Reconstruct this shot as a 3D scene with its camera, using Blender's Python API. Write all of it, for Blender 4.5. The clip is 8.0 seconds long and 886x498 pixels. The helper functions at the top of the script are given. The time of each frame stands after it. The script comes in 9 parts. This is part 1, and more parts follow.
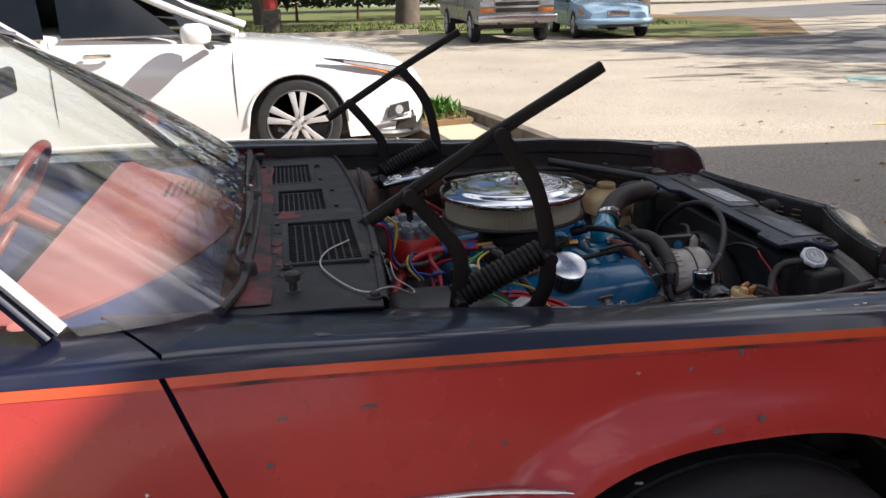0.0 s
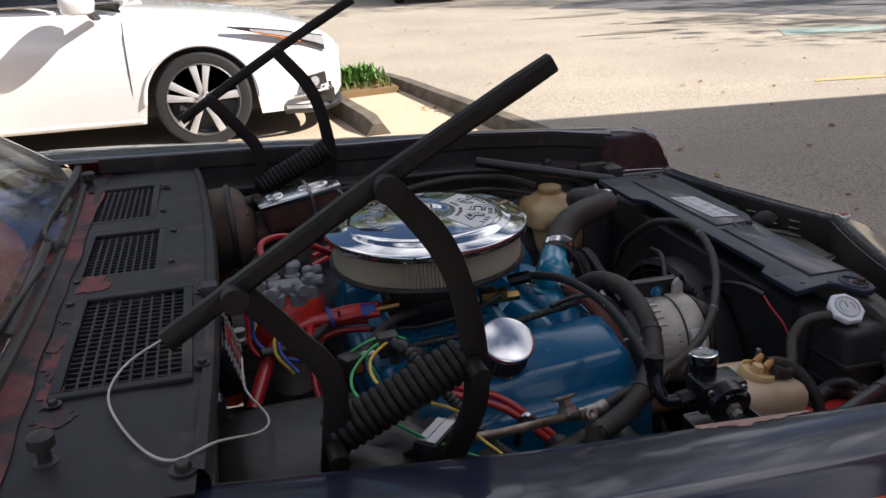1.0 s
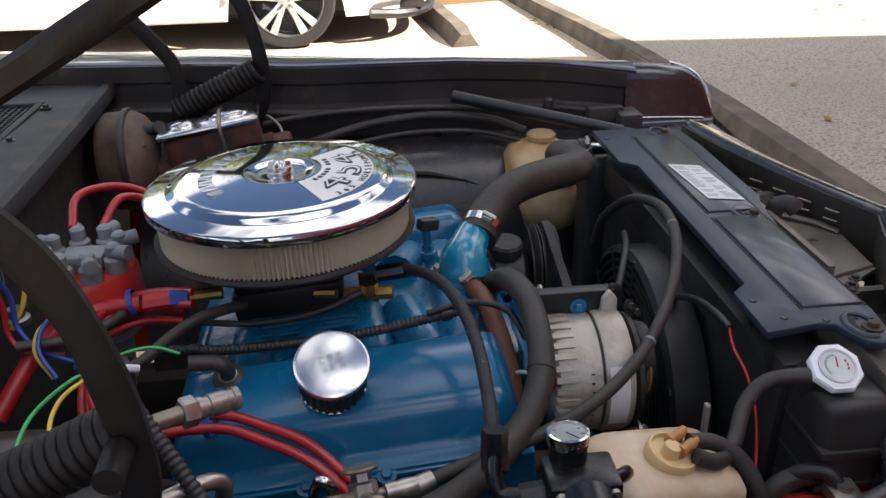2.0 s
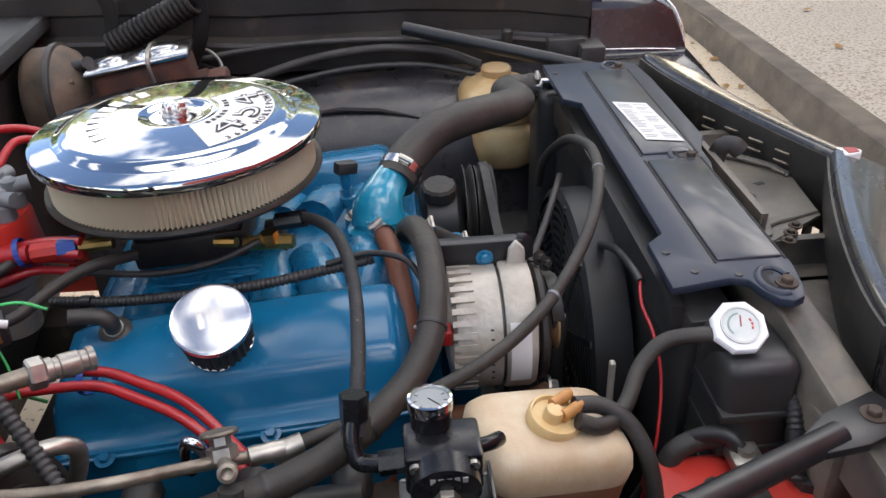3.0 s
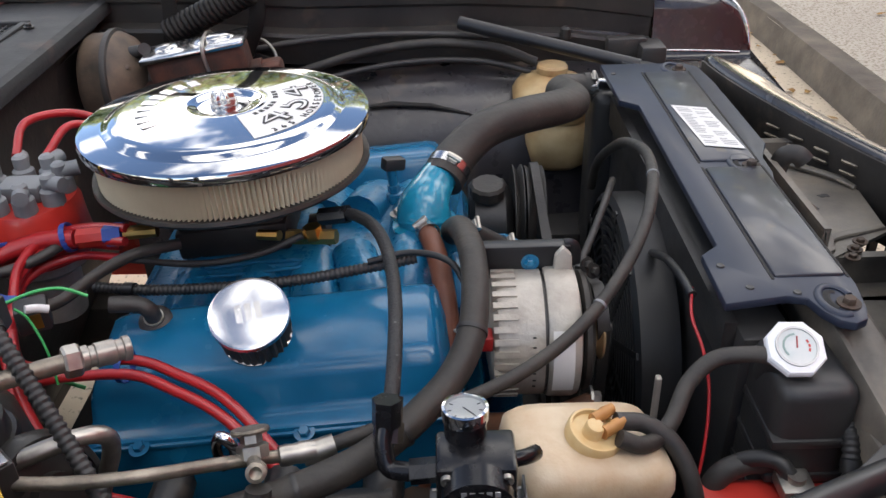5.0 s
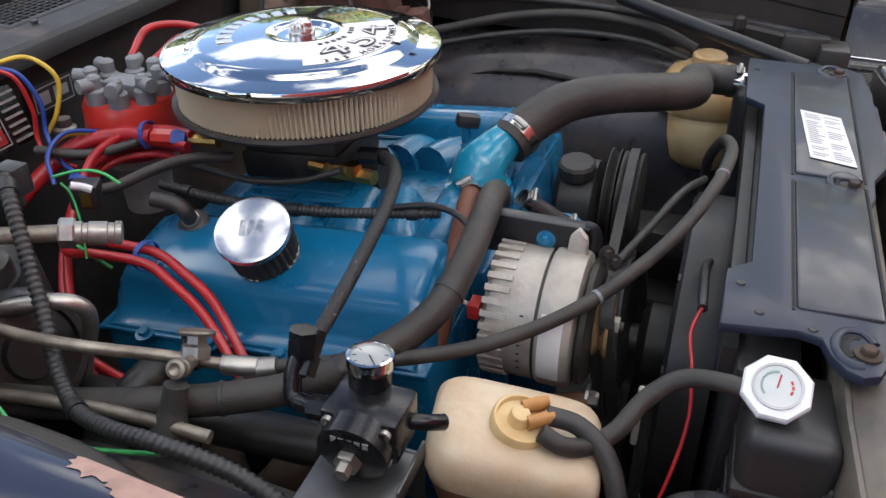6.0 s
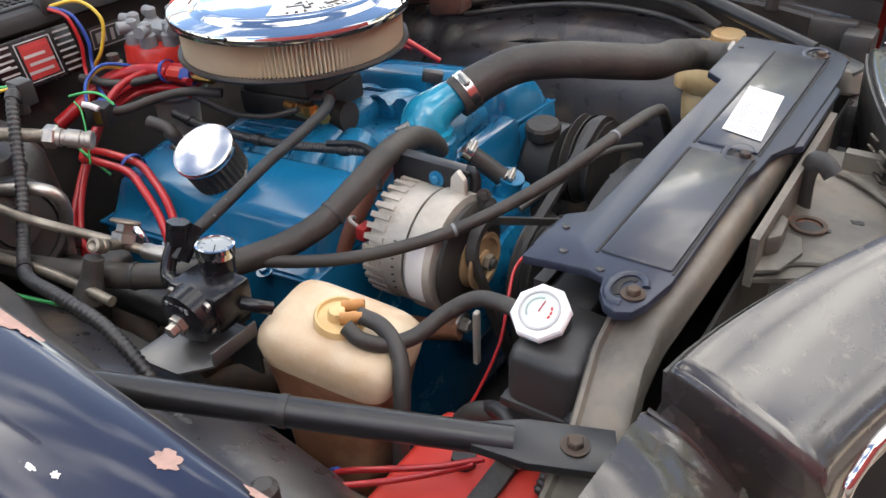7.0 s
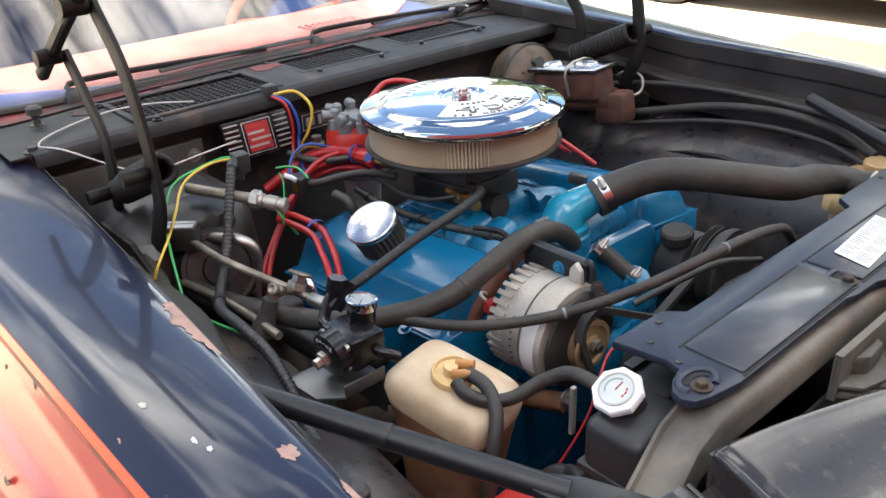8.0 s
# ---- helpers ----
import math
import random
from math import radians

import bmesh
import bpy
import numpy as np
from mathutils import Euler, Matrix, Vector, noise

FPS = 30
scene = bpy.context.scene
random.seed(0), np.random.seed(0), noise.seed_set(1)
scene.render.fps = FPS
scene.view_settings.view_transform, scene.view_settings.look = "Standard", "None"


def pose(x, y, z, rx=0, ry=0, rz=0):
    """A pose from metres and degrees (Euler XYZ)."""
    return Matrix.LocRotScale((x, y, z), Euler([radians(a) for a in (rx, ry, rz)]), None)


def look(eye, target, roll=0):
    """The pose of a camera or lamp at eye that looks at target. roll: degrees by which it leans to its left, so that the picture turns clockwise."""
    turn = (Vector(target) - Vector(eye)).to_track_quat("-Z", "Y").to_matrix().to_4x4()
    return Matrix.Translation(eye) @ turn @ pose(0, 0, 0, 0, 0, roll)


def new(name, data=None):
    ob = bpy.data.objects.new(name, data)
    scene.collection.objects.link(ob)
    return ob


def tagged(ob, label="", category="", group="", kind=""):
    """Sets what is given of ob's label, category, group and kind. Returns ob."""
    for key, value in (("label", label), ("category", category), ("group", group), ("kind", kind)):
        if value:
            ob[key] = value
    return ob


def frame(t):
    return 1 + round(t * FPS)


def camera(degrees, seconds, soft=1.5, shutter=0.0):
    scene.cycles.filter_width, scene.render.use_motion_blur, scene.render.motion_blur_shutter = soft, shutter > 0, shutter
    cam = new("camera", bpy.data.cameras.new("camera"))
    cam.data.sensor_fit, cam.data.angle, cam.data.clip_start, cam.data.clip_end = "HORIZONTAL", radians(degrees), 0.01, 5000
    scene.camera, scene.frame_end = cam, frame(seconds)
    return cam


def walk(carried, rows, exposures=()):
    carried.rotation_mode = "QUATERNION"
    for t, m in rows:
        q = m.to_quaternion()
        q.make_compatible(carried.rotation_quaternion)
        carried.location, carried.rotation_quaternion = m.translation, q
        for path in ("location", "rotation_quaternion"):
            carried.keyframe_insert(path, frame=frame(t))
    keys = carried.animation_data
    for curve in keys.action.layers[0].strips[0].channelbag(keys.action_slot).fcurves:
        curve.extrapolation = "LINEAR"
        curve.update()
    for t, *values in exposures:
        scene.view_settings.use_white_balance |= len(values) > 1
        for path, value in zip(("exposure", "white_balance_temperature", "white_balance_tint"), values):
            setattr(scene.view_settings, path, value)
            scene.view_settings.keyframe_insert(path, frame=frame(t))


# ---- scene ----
cam = camera(55.8, 8.0)
PATH = [
    (0, (-0.957, -1.718, 1.393), (-0.611, 0.156, 0.788), -1.3),
    (0.5, (-0.892, -1.446, 1.383), (-0.425, 0.397, 0.762), -3.1),
    (1, (-0.777, -1.205, 1.376), (-0.296, 0.607, 0.681), -2.4),
    (1.2, (-0.722, -1.125, 1.377), (-0.249, 0.675, 0.643), -2.1),
    (2.3, (-0.306, -0.912, 1.313), (-0.228, 0.851, 0.373), -1.8),
    (2.5, (-0.283, -0.904, 1.318), (-0.227, 0.838, 0.338), -2.2),
    (3, (-0.255, -0.897, 1.316), (-0.143, 0.816, 0.29), -2.1),
    (3.5, (-0.244, -0.898, 1.313), (-0.075, 0.803, 0.276), -1.1),
    (4, (-0.245, -0.896, 1.315), (-0.053, 0.802, 0.277), -0.5),
    (4.5, (-0.248, -0.894, 1.313), (-0.085, 0.803, 0.267), -0.7),
    (4.7, (-0.252, -0.891, 1.312), (-0.13, 0.813, 0.273), -1.4),
    (5.8, (-0.107, -0.829, 1.29), (-0.596, 0.813, 0.257), -0.1),
    (6, (-0.029, -0.83, 1.273), (-0.592, 0.769, 0.212), -0.1),
    (6.5, (0.139, -0.844, 1.269), (-0.589, 0.685, 0.205), -1.1),
    (7, (0.292, -0.808, 1.286), (-0.656, 0.573, 0.193), -2.2),
    (7.5, (0.374, -0.808, 1.301), (-0.765, 0.434, 0.224), -3.0),
    (8, (0.428, -0.858, 1.347), (-0.917, 0.318, 0.447), -2.4),
]
EXPOSURES = [(0.0, 1.0, 6450, 13), (0.6, 1.0, 6450, 14), (1.2, 1.0, 6450, 13), (2.3, 2.3, 6850, 12), (3.0, 2.72, 6950, 11), (4.7, 2.6, 7000, 11), (5.8, 2.65, 6900, 10), (6.5, 2.8, 7000, 9), (7.0, 3.15, 7150, 9), (7.5, 3.3, 7200, 8), (8.0, 2.92, 6850, 7)]
walk(cam, [(t, look(eye, target, roll)) for t, eye, target, roll in PATH], EXPOSURES)

# ---- world, sun, exposure ----
SUN_AZ, SUN_EL = radians(-24.0), radians(38.4)      # azimuth from +x towards +y
world = bpy.data.worlds.new("sky")
world.use_nodes = True
scene.world = world
wn, wl = world.node_tree.nodes, world.node_tree.links
wn.clear()
sky = wn.new("ShaderNodeTexSky")
sky.sky_type, sky.sun_disc = "NISHITA", False
sky.air_density, sky.dust_density, sky.ozone_density = 0.7, 0.3, 2.0
sky.sun_elevation, sky.sun_rotation = SUN_EL, radians(90.0) - SUN_AZ
cl_co = wn.new("ShaderNodeTexCoord")
cl_map = wn.new("ShaderNodeMapping")
cl_map.inputs["Scale"].default_value, cl_map.inputs["Location"].default_value = (1.0, 1.0, 2.2), (2.55, 5.51, -2.78)
cl_noise = wn.new("ShaderNodeTexNoise")
cl_noise.inputs["Scale"].default_value, cl_noise.inputs["Detail"].default_value = 1.7, 6.0
cl_noise.inputs["Roughness"].default_value = 0.55
cl_ramp = wn.new("ShaderNodeValToRGB")
cl_ramp.color_ramp.elements[0].position, cl_ramp.color_ramp.elements[1].position = 0.50, 0.66
cl_mix = wn.new("ShaderNodeMix")
cl_mix.data_type = "RGBA"
cl_mix.inputs["B"].default_value = (25.0, 24.8, 24.6, 1)
bg, wout = wn.new("ShaderNodeBackground"), wn.new("ShaderNodeOutputWorld")
bg.inputs["Strength"].default_value = 0.05
wl.new(cl_co.outputs["Generated"], cl_map.inputs["Vector"])
wl.new(cl_map.outputs["Vector"], cl_noise.inputs["Vector"])
wl.new(cl_noise.outputs["Fac"], cl_ramp.inputs["Fac"])
wl.new(cl_ramp.outputs["Color"], cl_mix.inputs["Factor"])
wl.new(sky.outputs["Color"], cl_mix.inputs["A"])
wl.new(cl_mix.outputs["Result"], bg.inputs["Color"])
wl.new(bg.outputs["Background"], wout.inputs["Surface"])

sun = new("sun", bpy.data.lights.new("sun", "SUN"))
sun.data.energy, sun.data.angle, sun.data.color = 4.9, radians(0.53), (1.0, 0.94, 0.85)
sun_dir = Vector((math.cos(SUN_EL) * math.cos(SUN_AZ), math.cos(SUN_EL) * math.sin(SUN_AZ), math.sin(SUN_EL)))
sun.matrix_world = look(sun_dir * 30, (0, 0, 0))

# ---- materials ----


def material(name, color, rough=0.5, metal=0.0, color2=None, scale=8.0, bump=0.0, bump_scale=60.0, coat=0.0, spec=0.5,
             contrast=0.25, speck=None, speck_scale=90.0, speck_amount=0.62, rough_var=0.12, random_value=0.0):
    """A surface with broad variation, fine grain, optional dust specks and relief."""
    m = bpy.data.materials.new(name)
    m.use_nodes = True
    nt = m.node_tree
    b = nt.nodes["Principled BSDF"]
    co = nt.nodes.new("ShaderNodeTexCoord")
    big = nt.nodes.new("ShaderNodeTexNoise")
    big.inputs["Scale"].default_value, big.inputs["Detail"].default_value, big.inputs["Roughness"].default_value = scale, 6.0, 0.6
    nt.links.new(co.outputs["Object"], big.inputs["Vector"])
    ramp = nt.nodes.new("ShaderNodeValToRGB")
    c2 = color2 or tuple(max(0.0, c * (1 - contrast)) for c in color)
    ramp.color_ramp.elements[0].position, ramp.color_ramp.elements[1].position = 0.32, 0.68
    ramp.color_ramp.elements[0].color, ramp.color_ramp.elements[1].color = (*c2, 1), (*color, 1)
    nt.links.new(big.outputs["Fac"], ramp.inputs["Fac"])
    last = ramp.outputs["Color"]
    if speck:
        fine = nt.nodes.new("ShaderNodeTexNoise")
        fine.inputs["Scale"].default_value, fine.inputs["Detail"].default_value = speck_scale, 4.0
        nt.links.new(co.outputs["Object"], fine.inputs["Vector"])
        sr = nt.nodes.new("ShaderNodeValToRGB")
        sr.color_ramp.elements[0].position, sr.color_ramp.elements[1].position = speck_amount, min(1.0, speck_amount + 0.12)
        nt.links.new(fine.outputs["Fac"], sr.inputs["Fac"])
        mix = nt.nodes.new("ShaderNodeMix")
        mix.data_type = "RGBA"
        mix.inputs["B"].default_value = (*speck, 1)
        nt.links.new(sr.outputs["Color"], mix.inputs["Factor"])
        nt.links.new(last, mix.inputs["A"])
        last = mix.outputs["Result"]
    if random_value:
        info = nt.nodes.new("ShaderNodeObjectInfo")
        hsv = nt.nodes.new("ShaderNodeHueSaturation")
        rng = nt.nodes.new("ShaderNodeMapRange")
        rng.inputs["To Min"].default_value, rng.inputs["To Max"].default_value = 1 - random_value, 1 + random_value
        nt.links.new(info.outputs["Random"], rng.inputs["Value"])
        nt.links.new(rng.outputs["Result"], hsv.inputs["Value"])
        nt.links.new(last, hsv.inputs["Color"])
        last = hsv.outputs["Color"]
    nt.links.new(last, b.inputs["Base Color"])
    rr = nt.nodes.new("ShaderNodeMapRange")
    rr.inputs["To Min"].default_value, rr.inputs["To Max"].default_value = max(0.0, rough - rough_var), min(1.0, rough + rough_var)
    rn = nt.nodes.new("ShaderNodeTexNoise")
    rn.inputs["Scale"].default_value, rn.inputs["Detail"].default_value = scale * 4, 5.0
    nt.links.new(co.outputs["Object"], rn.inputs["Vector"])
    nt.links.new(rn.outputs["Fac"], rr.inputs["Value"])
    nt.links.new(rr.outputs["Result"], b.inputs["Roughness"])
    b.inputs["Metallic"].default_value = metal
    b.inputs["Specular IOR Level"].default_value = spec
    b.inputs["Coat Weight"].default_value, b.inputs["Coat Roughness"].default_value = coat, 0.06
    if bump:
        bn = nt.nodes.new("ShaderNodeTexNoise")
        bn.inputs["Scale"].default_value, bn.inputs["Detail"].default_value = bump_scale, 6.0
        nt.links.new(co.outputs["Object"], bn.inputs["Vector"])
        bp = nt.nodes.new("ShaderNodeBump")
        bp.inputs["Strength"].default_value, bp.inputs["Distance"].default_value = bump, 0.004
        nt.links.new(bn.outputs["Fac"], bp.inputs["Height"])
        nt.links.new(bp.outputs["Normal"], b.inputs["Normal"])
    return m


def glass(name, tint=(0.9, 0.95, 0.93), rough=0.0, dust=0.0):
    """A thin pane: clear transmission under a mirror-like gloss that grows with the angle."""
    m = bpy.data.materials.new(name)
    m.use_nodes = True
    nt = m.node_tree
    nt.nodes.clear()
    out = nt.nodes.new("ShaderNodeOutputMaterial")
    tr, gl, mix, fr = (nt.nodes.new(k) for k in ("ShaderNodeBsdfTransparent", "ShaderNodeBsdfGlossy", "ShaderNodeMixShader", "ShaderNodeFresnel"))
    tr.inputs["Color"].default_value = (*tint, 1)
    gl.inputs["Roughness"].default_value = rough
    fr.inputs["IOR"].default_value = 1.6
    nt.links.new(fr.outputs["Fac"], mix.inputs["Fac"])
    nt.links.new(tr.outputs["BSDF"], mix.inputs[1])
    nt.links.new(gl.outputs["BSDF"], mix.inputs[2])
    last = mix.outputs["Shader"]
    if dust:
        # wiped film of dust, in long streaks; its pale tone also imitates reflected haze
        co, mp, no = (nt.nodes.new(k) for k in ("ShaderNodeTexCoord", "ShaderNodeMapping", "ShaderNodeTexNoise"))
        mp.inputs["Scale"].default_value, mp.inputs["Rotation"].default_value = (1.2, 9.0, 1.2), (0, 0, 0.5)
        no.inputs["Scale"].default_value, no.inputs["Detail"].default_value = 1.6, 5.0
        rg, df, dm = (nt.nodes.new(k) for k in ("ShaderNodeMapRange", "ShaderNodeBsdfDiffuse", "ShaderNodeMixShader"))
        rg.inputs["From Min"].default_value, rg.inputs["From Max"].default_value, rg.inputs["To Max"].default_value = 0.34, 0.80, dust
        df.inputs["Color"].default_value = (0.62, 0.60, 0.58, 1)
        nt.links.new(co.outputs["Object"], mp.inputs["Vector"])
        nt.links.new(mp.outputs["Vector"], no.inputs["Vector"])
        nt.links.new(no.outputs["Fac"], rg.inputs["Value"])
        nt.links.new(rg.outputs["Result"], dm.inputs["Fac"])
        nt.links.new(last, dm.inputs[1])
        nt.links.new(df.outputs["BSDF"], dm.inputs[2])
        last = dm.outputs["Shader"]
    nt.links.new(last, out.inputs["Surface"])
    return m


M = {}
M["frost_chrome"] = material("brushed_chrome", (0.62, 0.62, 0.64), 0.22, 1.0, scale=30, contrast=0.06, rough_var=0.05)
M["paneldust"] = material("dusty_panel", (0.044, 0.044, 0.048), 0.36, color2=(0.020, 0.024, 0.040), scale=6, spec=0.45, coat=0.25, speck=(0.065, 0.056, 0.046), speck_scale=40, speck_amount=0.60)
M["nose_navy"] = material("glossy_navy_paint", (0.012, 0.012, 0.020), 0.26, color2=(0.040, 0.034, 0.028), scale=6, coat=0.65, spec=0.3, rough_var=0.12, speck=(0.07, 0.062, 0.053), speck_scale=55, speck_amount=0.60)
M["turquoise"] = material("turquoise_enamel", (0.006, 0.25, 0.38), 0.22, color2=(0.005, 0.19, 0.32), scale=14, coat=0.5, bump=0.15, bump_scale=60)
M["grimy_alu"] = material("grimy_aluminium", (0.34, 0.30, 0.24), 0.42, 0.7, color2=(0.12, 0.10, 0.08), scale=26, bump=0.2, bump_scale=160)
M["bark"] = material("grey_bark", (0.13, 0.10, 0.075), 0.95, color2=(0.07, 0.055, 0.045), scale=3, bump=0.6, bump_scale=12)
M["sparse_leaf"] = material("yellow_green_leaf", (0.13, 0.14, 0.03), 0.7, color2=(0.06, 0.10, 0.02), scale=2, contrast=0.5)

M["navy"] = material("navy_paint", (0.006, 0.010, 0.034), 0.36, color2=(0.010, 0.012, 0.026), scale=5, coat=0.62, spec=0.25,
                     speck=(0.05, 0.055, 0.065), speck_scale=130, speck_amount=0.69, rough_var=0.14)
M["rust_red"] = material("rust_red_paint", (0.56, 0.052, 0.041), 0.26, color2=(0.42, 0.036, 0.031), scale=2.2, coat=0.35,
                         speck=(0.30, 0.10, 0.07), speck_scale=130, speck_amount=0.68, rough_var=0.12)
M["orange"] = material("orange_stripe", (0.80, 0.11, 0.035), 0.36, scale=14, contrast=0.2, coat=0.3)
M["wornline"] = material("worn_stripe_edge", (0.48, 0.045, 0.036), 0.5, color2=(0.045, 0.028, 0.024), scale=16)
M["chip"] = material("bare_primer", (0.46, 0.29, 0.24), 0.75, scale=60, contrast=0.35, bump=0.3)
M["greychip"] = material("bare_metal_chip", (0.16, 0.18, 0.18), 0.6, scale=80, contrast=0.5)
M["dirtyblack"] = material("dusty_black_metal", (0.050, 0.045, 0.040), 0.50, color2=(0.022, 0.0205, 0.019), scale=9, bump=0.15, bump_scale=120,
                           speck=(0.075, 0.060, 0.046), speck_scale=26, speck_amount=0.60)
M["cowl"] = material("dusty_cowl", (0.021, 0.022, 0.024), 0.6, color2=(0.011, 0.0115, 0.0125), scale=6, bump=0.12, bump_scale=150,
                     speck=(0.060, 0.040, 0.034), speck_scale=15, speck_amount=0.60)
M["inner"] = material("inner_fender_paint", (0.050, 0.046, 0.050), 0.30, color2=(0.016, 0.0145, 0.015), scale=9, bump=0.12, bump_scale=90,
                      speck=(0.085, 0.066, 0.050), speck_scale=13, speck_amount=0.56)
M["plateblack"] = material("satin_navy_cover", (0.021, 0.028, 0.050), 0.42, color2=(0.015, 0.019, 0.031), scale=5, rough_var=0.10, coat=0.1, spec=0.4,
                           speck=(0.05, 0.048, 0.045), speck_scale=140, speck_amount=0.70)
M["rubber"] = material("black_rubber", (0.027, 0.0255, 0.0245), 0.52, color2=(0.042, 0.038, 0.034), scale=18, bump=0.15, bump_scale=160, speck=(0.06, 0.052, 0.043), speck_scale=60, speck_amount=0.68)
M["rubber2"] = material("dusty_rubber_hose", (0.045, 0.039, 0.032), 0.58, color2=(0.020, 0.018, 0.016), scale=22, bump=0.2, bump_scale=130, speck=(0.085, 0.072, 0.056), speck_scale=45, speck_amount=0.66)
# near-black that puts the shade of open gaps into the colour
M["blackvoid"] = material("gap_black", (0.012, 0.0115, 0.011), 0.8, color2=(0.020, 0.018, 0.016), scale=14, bump=0.2)
M["plastic"] = material("black_plastic", (0.030, 0.0295, 0.0295), 0.44, color2=(0.020, 0.0195, 0.0195), scale=10, bump=0.06, bump_scale=200)
M["braid"] = material("black_braid", (0.013, 0.013, 0.014), 0.55, scale=30, bump=0.4, bump_scale=420, speck=(0.42, 0.42, 0.40), speck_scale=95, speck_amount=0.68)
M["anodized"] = material("black_anodized", (0.012, 0.012, 0.014), 0.25, scale=20, metal=0.3)
M["engineblue"] = material("engine_blue_enamel", (0.002, 0.135, 0.275), 0.24, color2=(0.002, 0.095, 0.205), scale=6, coat=0.2, spec=0.4, bump=0.05, bump_scale=70,
                           speck=(0.012, 0.035, 0.05), speck_scale=18, speck_amount=0.72)
M["castblue"] = material("cast_blue_enamel", (0.004, 0.18, 0.34), 0.30, color2=(0.004, 0.11, 0.23), scale=16, coat=0.25, bump=0.35, bump_scale=120,
                         speck=(0.03, 0.05, 0.055), speck_scale=22, speck_amount=0.68)
M["chrome"] = material("chrome", (0.60, 0.61, 0.63), 0.055, 1.0, scale=5, contrast=0.03, rough_var=0.02)
M["worn_chrome"] = material("worn_chrome", (0.72, 0.70, 0.68), 0.22, 1.0, scale=30, contrast=0.35, rough_var=0.12)
M["zinc"] = material("zinc_steel", (0.50, 0.47, 0.42), 0.38, 0.9, scale=40, contrast=0.4)
M["aluminium"] = material("cast_aluminium", (0.52, 0.49, 0.43), 0.46, 0.35, color2=(0.34, 0.31, 0.265), scale=22, bump=0.25, bump_scale=180)
M["brass"] = material("brass", (0.60, 0.36, 0.12), 0.34, 1.0, scale=30)
M["rust"] = material("rusty_iron", (0.20, 0.075, 0.032), 0.8, color2=(0.07, 0.035, 0.022), scale=22, bump=0.4, bump_scale=120)
M["oldrust"] = material("dark_maroon_rust", (0.12, 0.040, 0.022), 0.7, color2=(0.035, 0.020, 0.015), scale=28, bump=0.4, bump_scale=120)
M["brownrubber"] = material("brown_rubber_hose", (0.17, 0.055, 0.028), 0.6, color2=(0.10, 0.035, 0.02), scale=18, bump=0.1)
M["booster"] = material("rust_tan_booster", (0.15, 0.105, 0.072), 0.62, color2=(0.045, 0.037, 0.030), scale=20, bump=0.2)
M["paper"] = material("pleated_paper", (0.60, 0.545, 0.41), 0.85, color2=(0.44, 0.385, 0.275), scale=7, contrast=0.4)
M["wire_red"] = material("red_wire", (0.44, 0.018, 0.022), 0.35, scale=18, contrast=0.25, coat=0.2)
M["wire_black"] = material("black_wire", (0.014, 0.014, 0.015), 0.45, scale=18)
M["wire_yellow"] = material("yellow_wire", (0.72, 0.50, 0.06), 0.4, scale=18)
M["wire_blue"] = material("blue_wire", (0.02, 0.07, 0.34), 0.4, scale=18)
M["wire_green"] = material("green_wire", (0.05, 0.42, 0.12), 0.4, scale=18)
M["wire_white"] = material("bare_white_wire", (0.58, 0.56, 0.52), 0.5, scale=18)
M["dist_red"] = material("red_cap_plastic", (0.52, 0.030, 0.020), 0.35, scale=16, contrast=0.2, coat=0.2)
M["boot_grey"] = material("grey_boot", (0.20, 0.21, 0.22), 0.55, scale=20)
M["battery_red"] = material("red_battery_case", (0.62, 0.045, 0.032), 0.42, scale=9, contrast=0.2)
M["bottle"] = material("aged_bottle_plastic", (0.62, 0.53, 0.39), 0.42, color2=(0.47, 0.33, 0.20), scale=16, bump=0.25, bump_scale=70, spec=0.4,
                       speck=(0.34, 0.19, 0.10), speck_scale=9, speck_amount=0.57)
M["fluid"] = material("brown_tinted_plastic", (0.27, 0.125, 0.070), 0.40, color2=(0.18, 0.080, 0.045), scale=11, spec=0.4, speck=(0.36, 0.20, 0.12), speck_scale=14, speck_amount=0.58)
M["amber"] = material("amber_bottle_plastic", (0.60, 0.47, 0.25), 0.45, color2=(0.36, 0.19, 0.07), scale=11)
M["yellowcap"] = material("yellowed_cap", (0.66, 0.50, 0.26), 0.5, color2=(0.58, 0.36, 0.14), scale=30)
M["capstain"] = material("orange_stained_plastic", (0.55, 0.26, 0.08), 0.45, scale=40)
M["casing"] = material("grimy_black_case", (0.020, 0.018, 0.016), 0.42, color2=(0.010, 0.0095, 0.009), scale=12, bump=0.15, bump_scale=90, speck=(0.055, 0.045, 0.035), speck_scale=28, speck_amount=0.66)
M["dialface"] = material("faded_dial_face", (0.50, 0.56, 0.55), 0.4, color2=(0.62, 0.62, 0.60), scale=60)
M["white_label"] = material("white_label", (0.74, 0.74, 0.72), 0.5, scale=14, contrast=0.08)
M["white_plastic"] = material("white_plastic", (0.82, 0.83, 0.84), 0.35, scale=14, contrast=0.06)
M["ink"] = material("black_ink", (0.02, 0.02, 0.02), 0.6, scale=20)
M["greyink"] = material("grey_ink", (0.30, 0.30, 0.31), 0.6, scale=20)
M["redlabel"] = material("red_label", (0.36, 0.018, 0.018), 0.4, scale=20)
M["silverlabel"] = material("silver_label", (0.50, 0.50, 0.50), 0.35, 0.6, scale=20)
M["clearplate"] = material("plain_steel_bracket", (0.13, 0.13, 0.13), 0.36, 0.7, scale=20)
M["windshield"] = glass("windshield_glass", (0.84, 0.91, 0.90), dust=0.17)
